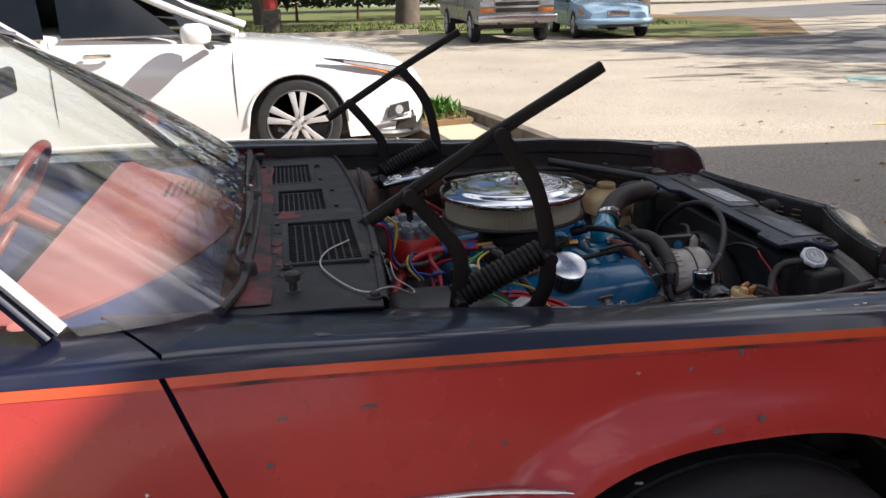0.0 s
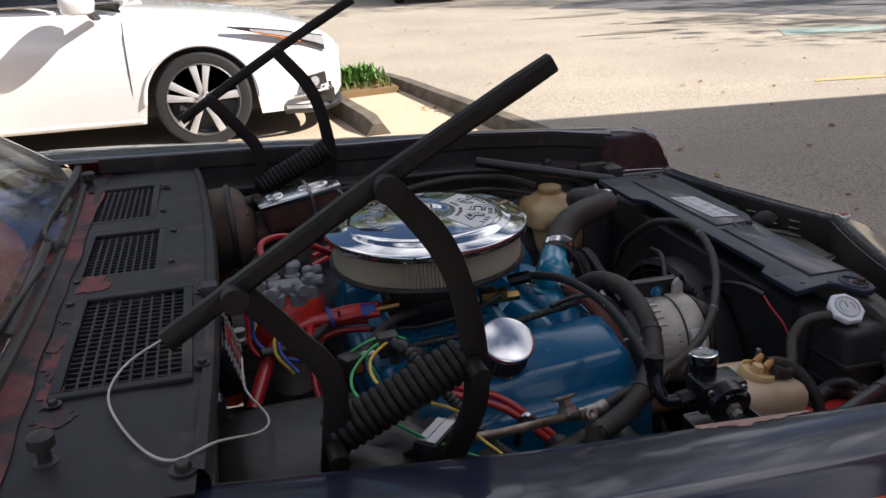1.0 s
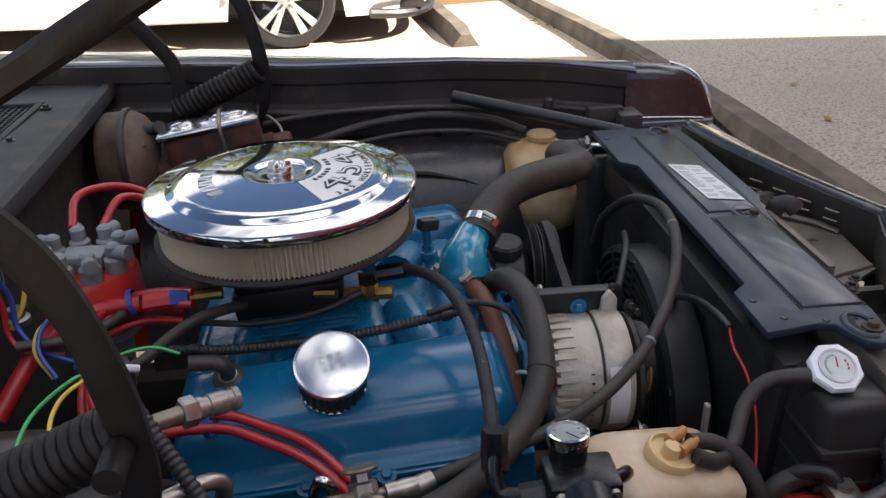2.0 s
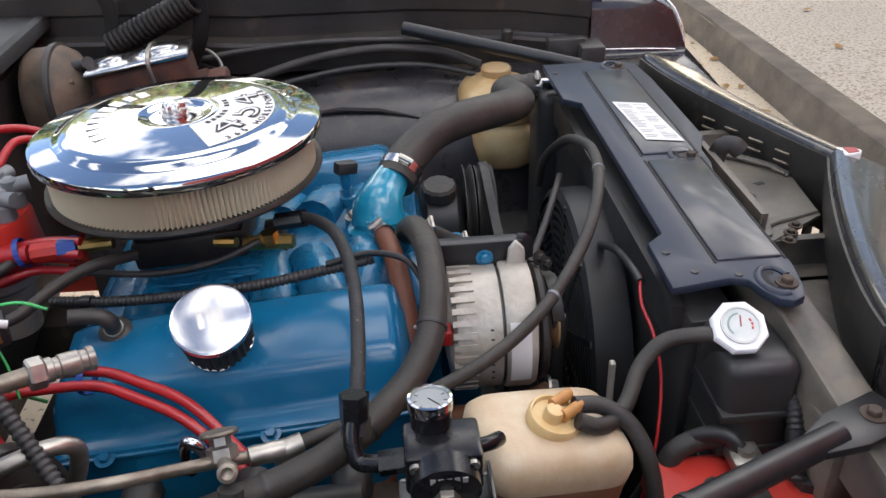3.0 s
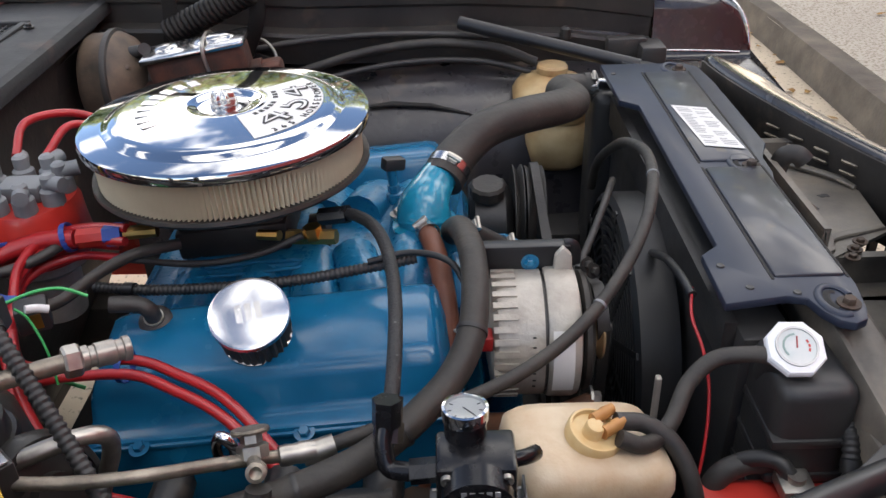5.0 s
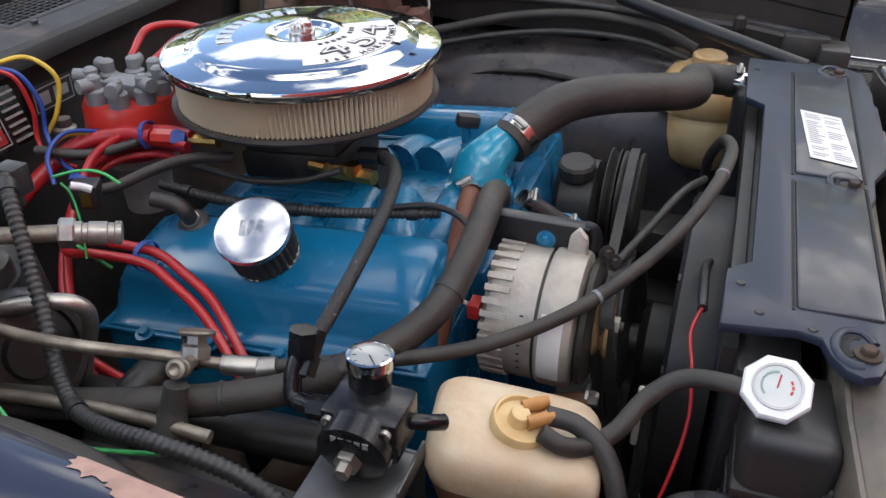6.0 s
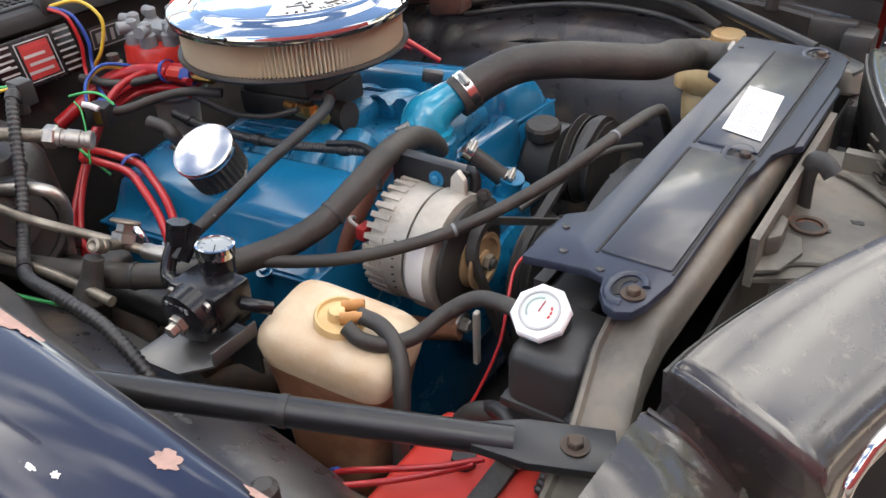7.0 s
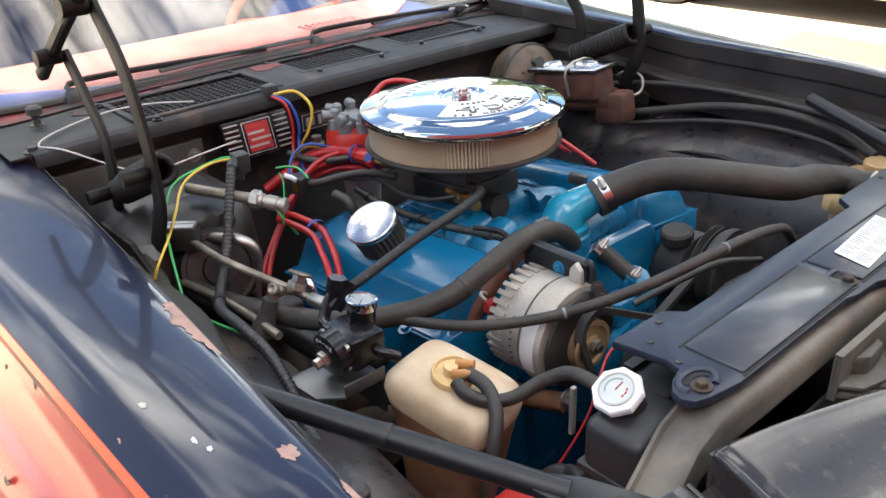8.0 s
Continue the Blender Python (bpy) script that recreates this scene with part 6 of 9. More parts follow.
for i in range(8):
    a = 2 * math.pi * (i + 0.5) / 8
    c = DI + Vector((0.040 * math.cos(a), 0.040 * math.sin(a), 0.890))
    part("plug_boot", join(lathe([(0, 0), (0.0125, 0), (0.0120, 0.018), (0.0085, 0.021), (0.0085, 0.034), (0.005, 0.037), (0, 0.037)], Matrix.Translation(c), 14), tube([c + Vector((0, 0, 0.026)), c + Vector((0.02 * math.cos(a), 0.02 * math.sin(a), 0.027))], 0.0085, 10, 2)), M["boot_grey"], dist, smooth=40)
part("coil_cover", box(-0.024, 0.024, -0.018, 0.018, 0.892, 0.912, 0.004, m=md), M["boot_grey"], dist, smooth=40)


def wire(name, pts, r, mat, label, category="wire", group="", per=8, n=8):
    o = part(name, tube(pts, r, n, per), M[mat], None, "", 60)
    return tagged(o, label, category, group)


# ignition leads
RW = "red silicone spark plug lead"
LEADS = "red spark plug leads"
wire("spark_plug_lead", [(-0.735, 0.0, 0.922), (-0.735, 0.045, 0.945), (-0.69, 0.085, 0.938), (-0.63, 0.10, 0.90), (-0.58, 0.14, 0.86)], 0.0050, "wire_red", RW, group=LEADS)
wire("spark_plug_lead", [(-0.700, 0.0, 0.922), (-0.685, 0.05, 0.938), (-0.64, 0.08, 0.91), (-0.60, 0.10, 0.875)], 0.0050, "wire_red", RW, group=LEADS)
for k, (dy, dz) in enumerate(((0.0, 0.0), (-0.011, -0.010))):
    wire("spark_plug_lead", [(-0.585, -0.104 + dy, 0.882 + dz), (-0.635, -0.086 + dy, 0.874 + dz), (-0.680, -0.094 + dy, 0.866 + dz), (-0.690, -0.140 + dy, 0.860 + dz), (-0.682, -0.178 + dy, 0.848 + dz), (-0.680, -0.205 + dy, 0.822 + dz), (-0.655, -0.243 + dy, 0.812 + dz),
                             (-0.606, -0.248 + dy * 1.6, 0.819 + dz * 0.4), (-0.546, -0.248 + dy * 1.6, 0.819 + dz * 0.3), (-0.505, -0.260 + dy * 1.6, 0.811 + dz * 0.4), (-0.456, -0.282 + dy * 1.4, 0.797 + dz * 0.8), (-0.400, -0.318 + dy, 0.752 + dz)], 0.0052, "wire_red", RW, group=LEADS, per=10)
for k, (dy, dz, end) in enumerate(((0.006, -0.014, -0.575), (-0.004, -0.022, -0.525))):
    wire("spark_plug_lead", [(-0.600, -0.100 + dy, 0.868 + dz), (-0.650, -0.092 + dy, 0.866 + dz), (-0.690, -0.120 + dy, 0.860 + dz), (-0.694, -0.175 + dy, 0.846 + dz), (-0.688, -0.215 + dy, 0.815 + dz), (-0.655, -0.268 + dy, 0.785 + dz), (-0.610, -0.315 + dy, 0.758 + dz), (end, -0.335, 0.715)], 0.0050, "wire_red", RW, group=LEADS, per=10)
wire("spark_plug_lead", [(-0.645, 0.19, 0.86), (-0.60, 0.22, 0.862), (-0.54, 0.235, 0.852), (-0.49, 0.245, 0.835), (-0.44, 0.27, 0.80)], 0.0050, "wire_red", RW, group=LEADS)
wire("spark_plug_lead", [(-0.650, 0.17, 0.85), (-0.60, 0.205, 0.852), (-0.54, 0.225, 0.842), (-0.48, 0.25, 0.82)], 0.0050, "wire_red", RW, group=LEADS)
wire("heater_tube", [(-0.70, -0.02, 0.86), (-0.66, -0.09, 0.862), (-0.70, -0.14, 0.856), (-0.76, -0.16, 0.86)], 0.006, "rubber", "thin black rubber vacuum hose", "hose")
for at, d in (((-0.684, -0.178, 0.840), (0.05, -0.8, -0.6)), ((-0.556, -0.249, 0.813), (1, -0.2, -0.05)), ((-0.655, -0.092, 0.866), (1, 0.1, 0.2))):
    o = part("cable_tie", lathe([(0.0155, -0.003), (0.0165, -0.003), (0.0165, 0.003), (0.0155, 0.003)], axis_m(at, d), 16, closed=True), M["wire_blue"])
    tagged(o, "blue plastic cable tie round the red leads", "cable tie", "blue cable ties")

# red and blue fuel fittings by the carburettor
fl = thing("fuel_line_fitting", "red and blue anodized hose fitting", "fitting", (-0.600, -0.11, 0.872))
part("red_nut", lathe([(0, 0), (0.011, 0), (0.011, 0.03), (0, 0.03)], axis_m((-0.640, -0.098, 0.868), (1, -0.05, 0.12)), 8), M["dist_red"], fl)
part("blue_nut", lathe([(0, 0), (0.0125, 0), (0.0125, 0.02), (0, 0.02)], axis_m((-0.610, -0.0995, 0.8715), (1, -0.05, 0.12)), 6), M["wire_blue"], fl)
part("brass_end", lathe([(0, 0), (0.0075, 0), (0.0075, 0.035), (0, 0.035)], axis_m((-0.590, -0.1005, 0.874), (1, 0.05, 0.05)), 10), M["brass"], fl)
wire("fuel_hose", [(-0.645, -0.098, 0.868), (-0.69, -0.10, 0.865), (-0.74, -0.13, 0.85), (-0.78, -0.2, 0.80)], 0.010, "wire_red", "red braided fuel hose", "hose")

# ---- alternator ----
M["worn_steel"] = material("scuffed_bright_steel", (0.42, 0.40, 0.36), 0.34, 0.7, color2=(0.20, 0.18, 0.16), scale=28, bump=0.1)
M["tanmetal"] = material("tan_filmed_steel", (0.42, 0.28, 0.15), 0.5, 0.4, color2=(0.30, 0.19, 0.10), scale=30)
ALT = Vector((-0.205, -0.172, 0.785))
alt = thing("alternator", "grey cast aluminium alternator with a white sticker", "alternator", ALT)
ma = axis_m(ALT, (1, 0, 0))
part("rear_housing", lathe([(0, -0.004), (0.030, -0.004), (0.055, 0.0), (0.064, 0.006), (0.066, 0.014), (0.066, 0.051), (0, 0.051)], ma, 48), M["aluminium"], alt, smooth=35)
rear = [o for o in alt.children if o.name.startswith("rear_housing")][0]
for i in range(34):
    part("cooling_fin", box(-0.0030, 0.0030, 0.056, 0.0680, 0.001, 0.025, m=ma @ pose(0, 0, 0, 0, 0, 360 * i / 34)), M["aluminium"], rear)
part("stator_ring", lathe([(0.058, 0.051), (0.0630, 0.051), (0.0630, 0.0545), (0.058, 0.0545)], ma, 48, closed=True), M["dirtyblack"], alt)
part("front_housing", lathe([(0, 0.0545), (0.067, 0.0545), (0.0685, 0.058), (0.0685, 0.080), (0.066, 0.086), (0.050, 0.090), (0, 0.092)], ma, 48), M["aluminium"], alt, smooth=35)
rows = []
for i in range(9):
    a = radians(mix(145, 205, i / 8))
    rows.append([ma @ Vector((0.0690 * math.cos(a), 0.0690 * math.sin(a), z)) for z in (0.058, 0.079)])
part("sticker", grid(rows), M["white_label"], alt, "white sticker", 50)
bars = []
for i in range(7):
    a = radians(mix(150, 200, i / 6))
    bars.append(box(-0.0016, 0.0016, -0.001, 0.001, -0.0004, 0.0004, m=Matrix.Translation(ma @ Vector((0.0664 * math.cos(a), 0.0664 * math.sin(a), 0.040)))))
part("stamped_bar", join(*bars), M["ink"], alt)
for m2, r in ((Matrix.Translation((0.066, 0.004, 0)), 0.008),):
    part("mount_ear", lathe([(0, 0.044), (r, 0.044), (r, 0.09), (0, 0.09)], ma @ m2, 16), M["aluminium"], alt, smooth=40)
part("fan", lathe([(0, 0.090), (0.058, 0.090), (0.062, 0.092), (0.062, 0.097), (0.055, 0.101), (0, 0.102)], ma, 48), M["darkzinc"], alt, "dark grey fan disc", 35)
part("alternator_pulley", lathe([(0, 0.101), (0.0315, 0.101), (0.0325, 0.103), (0.024, 0.108), (0.0325, 0.113), (0.0315, 0.1155), (0.026, 0.1155), (0.023, 0.1125), (0.0125, 0.1125), (0.0120, 0.116), (0, 0.116)], ma, 32), M["tanmetal"], alt, "tan rust-filmed pulley", 40)
part("shaft_nut", lathe([(0, 0.116), (0.0095, 0.116), (0.0095, 0.123), (0, 0.123)], ma, 6), M["grimy_alu"], alt)
part("shaft_end", lathe([(0, 0.123), (0.0055, 0.123), (0.0050, 0.127), (0, 0.127)], ma, 12), M["darkzinc"], alt, smooth=40)
part("plug", box(-0.012, 0.0, -0.01, 0.01, -0.008, 0.008, 0.002, m=Matrix.Translation((-0.205, -0.222, 0.812))), M["redlabel"], alt, "red and white plug", 30)
wire("alternator_wire", [(-0.213, -0.222, 0.812), (-0.228, -0.224, 0.82), (-0.238, -0.21, 0.815), (-0.25, -0.18, 0.79)], 0.0022, "wire_white", "thin white alternator wire")
part("alternator_bolt", bolt((-0.102, -0.205, 0.718), (1, 0, 0), 0.008, 0.012), M["zinc"], alt)
br2 = thing("alternator_bracket", "black steel alternator bracket plate with a hooked end", "bracket", (-0.16, -0.15, 0.85))
part("plate", join(box(-0.222, -0.124, -0.152, -0.148, 0.832, 0.872, 0.0015), box(-0.222, -0.122, -0.152, -0.136, 0.870, 0.874, 0.0015)), M["satinblack"], br2, smooth=30)
part("hooked_end", tube([(-0.128, -0.146, 0.872), (-0.121, -0.146, 0.871), (-0.118, -0.146, 0.864), (-0.118, -0.147, 0.850)], 0.0075, 8, 6, flat=0.4, up=(0, 1, 0)), M["satinblack"], br2, smooth=40)
part("bolt_head", bolt((-0.163, -0.152, 0.856), (0, -1, 0), 0.0055, 0.005), M["castblue"], br2, "blue-painted bolt")
part("adjuster_ear", prism([(-0.012, -0.030), (0.012, -0.030), (0.009, 0.022), (0.0, 0.032), (-0.008, 0.022)], -0.004, 0.004, Matrix.Translation((-0.131, -0.158, 0.846)) @ pose(0, 0, 0, 90, 0, 0), 0.002), M["aluminium"], br2, "grey cast ear", 30)
for x, z in ((-0.105, 0.850), (-0.098, 0.842)):
    part("ear_bolt", bolt((x, -0.150, z), (0.5, -0.8, 0.3), 0.0048, 0.007), M["darkzinc"], br2, "dull bolt")
lower = thing("steering_bracket", "rusty steel bracket below the alternator", "bracket", (-0.2, -0.2, 0.70))
part("bar", tube([(-0.25, -0.22, 0.70), (-0.16, -0.225, 0.705), (-0.10, -0.21, 0.715)], 0.013, 10, 4), M["rust"], lower, smooth=40)

# ---- power steering pump ----
ps = thing("power_steering_pump", "black power steering pump with a finned cap", "pump", (-0.19, 0.17, 0.70))
part("body", lathe([(0, 0), (0.05, 0), (0.058, 0.008), (0.058, 0.050), (0.040, 0.062), (0, 0.062)], axis_m((-0.215, 0.175, 0.725), (1, 0, 0)), 28), M["plastic"], ps, smooth=40)
part("filler_neck", lathe([(0, 0), (0.018, 0), (0.018, 0.045), (0, 0.045)], axis_m((-0.188, 0.158, 0.742), (0, -0.15, 1)), 20), M["plastic"], ps, smooth=40)
part("cap", lathe([(0, 0), (0.024, 0), (0.0245, 0.014), (0.021, 0.018), (0, 0.018)], axis_m((-0.189, 0.151, 0.778), (0, -0.15, 1)), 36, wave=0.03, lobes=12), M["rubber2"], ps, smooth=30)
pulley((-0.122, 0.185, 0.735), 0.062, 0.026, "dirtyblack", ps)
pulley((-0.145, 0.185, 0.735), 0.064, 0.014, "dirtyblack", ps)

# ---- radiator, cover, fan ----
rad = thing("radiator", "black radiator with a plastic side tank", "radiator", (0.04, 0.04, 0.38))
part("core", box(0.02, 0.07, -0.27, 0.37, 0.38, 0.84, 0.004), M["plastic"], rad, smooth=30)
tank = part("side_tank", box(0.030, 0.100, -0.345, -0.255, 0.40, 0.842, 0.014, 3), M["plastic"], rad, "ribbed black side tank", 40)
for z in (0.785, 0.745, 0.705, 0.665, 0.62, 0.575, 0.53, 0.485):
    part("tank_rib", box(0.028, 0.102, -0.348, -0.253, z - 0.006, z + 0.004, 0.003), M["plastic"], tank, smooth=40)
part("far_tank", join(box(-0.012, 0.092, 0.352, 0.440, 0.40, 0.838, 0.016, 3)), M["plastic"], rad, smooth=40)
part("filler_neck", lathe([(0, -0.03), (0.020, -0.03), (0.020, 0.024), (0, 0.024)], axis_m((0.048, -0.298, 0.838), (-0.02, -0.50, 0.87)), 24), M["plastic"], rad, smooth=40)
part("upper_inlet", tube([(0.04, 0.395, 0.832), (-0.01, 0.393, 0.836), (-0.03, 0.392, 0.838)], 0.017, 14, 4), M["worn_chrome"], rad, smooth=40)
mc = axis_m((0.047, -0.309, 0.857), (-0.02, -0.50, 0.87)) @ pose(0, 0, 0, 0, 0, 22.5) @ Matrix.Diagonal((0.72, 0.72, 0.8, 1))
cap = part("radiator_cap", lathe([(0, 0), (0.0345, 0), (0.0365, 0.003), (0.0365, 0.009), (0.0345, 0.012), (0.024, 0.013), (0, 0.013)], mc, 8), M["white_plastic"], rad, "white octagonal radiator cap with a round dial")
part("bezel", lathe([(0.0225, 0.0125), (0.0250, 0.0125), (0.0250, 0.0150), (0.0225, 0.0150)], mc, 40, closed=True), M["silverlabel"], cap, "dial ring", 40)
part("dial", lathe([(0.0225, 0.0135), (0, 0.0136)], mc, 40), M["dialface"], cap, "faded pale dial face")
for a in (-40, -18, 4):
    part("dial_red", box(-0.0012, 0.0012, -0.002, 0.002, 0.0137, 0.0141, m=mc @ pose(0, 0, 0, 0, 0, a) @ Matrix.Translation((0.0145, 0, 0))), M["dist_red"], cap)
for a in (80, 102, 124, 146, 168, 190):
    part("dial_green", box(-0.0012, 0.0012, -0.003, 0.003, 0.0137, 0.0141, m=mc @ pose(0, 0, 0, 0, 0, a) @ Matrix.Translation((0.0155, 0, 0))), M["teal"], cap)
part("needle", box(-0.0008, 0.0008, -0.002, 0.013, 0.0139, 0.0146, m=mc @ pose(0, 0, 0, 0, 0, -30)), M["redlabel"], cap)

cover = thing("radiator_cover", "satin black sheet cover over the radiator top", "cover", (0.06, 0.05, 0.87))
OUT = [(0.001, -0.262), (0.060, -0.252), (0.076, -0.256), (0.082, -0.276), (0.092, -0.291), (0.104, -0.296), (0.116, -0.290), (0.122, -0.274), (0.129, -0.235), (0.129, -0.02), (0.134, 0.0), (0.136, 0.04), (0.150, 0.075), (0.152, 0.30), (0.146, 0.37), (0.126, 0.388), (0.0, 0.392), (0.001, 0.238), (0.024, 0.218), (0.022, -0.160), (0.002, -0.178)]
part("cover_sheet", prism(OUT, 0.866, 0.8755, bevel=0.002), M["plateblack"], cover, "satin black sheet with dust", 30)
for ya, yb in ((-0.222, 0.012), (0.030, 0.345)):
    part("raised_panel", prism([(0.058, ya), (0.124, ya), (0.124, yb), (0.058, yb)], 0.8735, 0.8785, bevel=0.003), M["paneldust"], cover, smooth=30)
    part("panel_groove", join(box(0.0545, 0.0572, ya - 0.003, yb + 0.003, 0.8745, 0.8762), box(0.1248, 0.1272, ya - 0.003, yb + 0.003, 0.8745, 0.8762)), M["blackvoid"], cover)
for x, y in ((0.100, -0.262), (0.106, 0.022), (0.106, 0.362)):
    arc = [radians(mix(20, 285, i / 12)) for i in range(13)]
    o = part("slot_lip", tube([(x + 0.0150 * math.cos(a), y + 0.0225 * math.sin(a), 0.8762) for a in arc], 0.0036, 8, 3, flat=0.7), M["plateblack"], cover, smooth=50)
    part("slot_gap", tube([(x + 0.0085 * math.cos(a), y + 0.0150 * math.sin(a), 0.8753) for a in arc[2:11]], 0.0040, 6, 3, flat=0.25), M["blackvoid"], o, "dark curved slot")
    part("cover_bolt", bolt((x + 0.008, y - 0.006, 0.876), r=0.0062, h=0.007), M["darkrust"], o, "rusty bolt")
for x, y in ((0.014, -0.200), (0.030, -0.238), (0.070, -0.248), (0.012, 0.345)):
    part("push_pin", lathe([(0, 0), (0.004, 0), (0.0034, 0.0012), (0.0014, 0.0008), (0, 0.0008)], Matrix.Translation((x, y, 0.8757)), 16), M["plastic"], cover, smooth=40)
part("front_lip", prism([(0.126, 0.08), (0.150, 0.08), (0.158, 0.09), (0.158, 0.27), (0.150, 0.28), (0.126, 0.28)], 0.860, 0.870, bevel=0.003), M["plateblack"], cover, smooth=30)
st = thing("cover_sticker", "white printed sticker on the radiator cover", "sticker", (0.085, 0.13, 0.88))
q = [(0.064, 0.203), (0.109, 0.190), (0.119, 0.056), (0.073, 0.068)]
part("paper", prism(q, 0.8797, 0.8801), M["white_label"], st)
bars = []
rnd = random.Random(5)
for i in range(22):
    v = 0.93 - 0.86 * i / 21
    for u0 in (0.08, 0.55):
        if rnd.random() < 0.15:
            continue
        w = rnd.uniform(0.2, 0.4)
        a = Vector((mix(mix(q[3][0], q[0][0], v), mix(q[2][0], q[1][0], v), u0), mix(mix(q[3][1], q[0][1], v), mix(q[2][1], q[1][1], v), u0), 0.8803))
        b = Vector((mix(mix(q[3][0], q[0][0], v), mix(q[2][0], q[1][0], v), u0 + w), mix(mix(q[3][1], q[0][1], v), mix(q[2][1], q[1][1], v), u0 + w), 0.8803))
        t = Vector((0, 0.0011, 0))
        bm = bmesh.new()
        bm.faces.new([bm.verts.new(p) for p in (a - t, b - t, b + t, a + t)])
        bars.append(bm)
part("print_bar", join(*bars), M["greyink"], st)

fan = thing("cooling_fan", "black plastic electric fan in a ribbed shroud", "fan", (0.0, 0.06, 0.38))
mf = axis_m((0.012, 0.03, 0.62), (-1, 0, 0))
part("shroud", join(lathe([(0.185, 0), (0.195, 0), (0.195, 0.045), (0.185, 0.05)], mf, 48, closed=True), box(0.008, 0.020, -0.25, 0.33, 0.39, 0.43), box(0.008, 0.020, -0.25, 0.33, 0.80, 0.845)), M["plastic"], fan, smooth=40)
for r in [0.055 + 0.013 * k for k in range(10)]:
    part("guard_ring", lathe([(r, 0.046), (r + 0.004, 0.046), (r + 0.004, 0.050), (r, 0.050)], mf, 40, closed=True), M["plastic"], fan, smooth=40)
for a in range(0, 360, 30):
    part("guard_spoke", box(0.05, 0.19, -0.004, 0.004, 0.038, 0.050, m=mf @ pose(0, 0, 0, 0, 0, a)), M["plastic"], fan)
part("motor", lathe([(0, 0.03), (0.052, 0.03), (0.052, 0.075), (0.040, 0.085), (0.022, 0.085), (0.022, 0.10), (0, 0.10)], mf, 32), M["plastic"], fan, smooth=40)
for i in range(8):
    part("blade", box(0.05, 0.18, -0.028, 0.028, 0.014, 0.018, m=mf @ pose(0, 0, 0, 0, 0, 45 * i) @ pose(0, 0, 0, 25, 0, 0)), M["plastic"], fan)
part("grey_tab", box(-0.052, -0.046, -0.262, -0.254, 0.725, 0.79, 0.002), M["aluminium"], fan, "pale plastic tab")

# ---- bottles ----
BT = Vector((-0.125, -0.385, 0.0))


def jug(rows, mat, n=28, pw=0.35):
    """A soft-cornered vessel from rows of (z, x, y, half x, half y)."""
    bm = bmesh.new()
    rings = []
    for z, cx, cy, hx, hy in rows:
        ring = []
        for i in range(n):
            a = 2 * math.pi * i / n
            c, s = math.cos(a), math.sin(a)
            ring.append(bm.verts.new((cx + hx * math.copysign(abs(c) ** pw, c), cy + hy * math.copysign(abs(s) ** pw, s), z)))
        rings.append(ring)
    for a, b in zip(rings, rings[1:]):
        for i in range(n):
            bm.faces.new((a[i], a[(i + 1) % n], b[(i + 1) % n], b[i]))
    bm.faces.new(rings[0][::-1])
    bm.faces.new(rings[-1])
    return bm


bot = thing("coolant_bottle", "yellowed translucent plastic overflow bottle with a tan cap", "bottle", (-0.115, -0.375, 0.60))
part("bottle_body", jug([(0.775, -0.1307, -0.3576, 0.0692, 0.0516), (0.788, -0.133, -0.357, 0.073, 0.0535), (0.800, -0.134, -0.356, 0.0715, 0.0525), (0.808, -0.134, -0.356, 0.066, 0.047), (0.812, -0.134, -0.357, 0.054, 0.037), (0.8135, -0.134, -0.358, 0.040, 0.027)], M["bottle"], 44, 0.36), M["bottle"], bot, "cloudy yellowed plastic with brown stains", 60)
part("bottle_base", jug([(0.56, -0.112, -0.372, 0.035, 0.030), (0.575, -0.112, -0.372, 0.042, 0.036), (0.66, -0.112, -0.368, 0.047, 0.041), (0.70, -0.118, -0.364, 0.054, 0.044), (0.744, -0.1245, -0.360, 0.0605, 0.0475), (0.765, -0.129, -0.358, 0.066, 0.050), (0.7755, -0.1307, -0.3576, 0.0691, 0.0515)], M["fluid"], 44, 0.36), M["fluid"], bot, "lower bottle tinted brown by the fluid inside", 60)
mcap = axis_m((-0.134, -0.360, 0.811), (0.05, -0.12, 1)) @ Matrix.Diagonal((0.72, 0.72, 0.9, 1))
part("bottle_cap", join(lathe([(0, 0), (0.034, 0), (0.0350, 0.004), (0.0345, 0.012), (0.0325, 0.0145), (0.0300, 0.0145), (0.0285, 0.010), (0, 0.0095)], mcap, 40),
                        lathe([(0, 0), (0.0125, 0), (0.0120, 0.011), (0.0105, 0.013), (0, 0.013)], mcap @ Matrix.Translation((-0.004, 0, 0.009)), 20)), M["yellowcap"], bot, "pale tan cap with a raised rim", 40)
for dy in (-0.010, 0.011):
    part("hose_spigot", lathe([(0, 0), (0.0075, 0), (0.0070, 0.014), (0.0080, 0.016), (0.0065, 0.030), (0, 0.030)], mcap @ Matrix.Translation((0.002, dy, 0.017)) @ pose(0, 0, 0, 0, 78, 0), 14), M["capstain"], bot, "orange-stained hose spigot", 40)
over = thing("washer_bottle", "stained amber plastic washer bottle", "bottle", (-0.06, 0.52, 0.6))
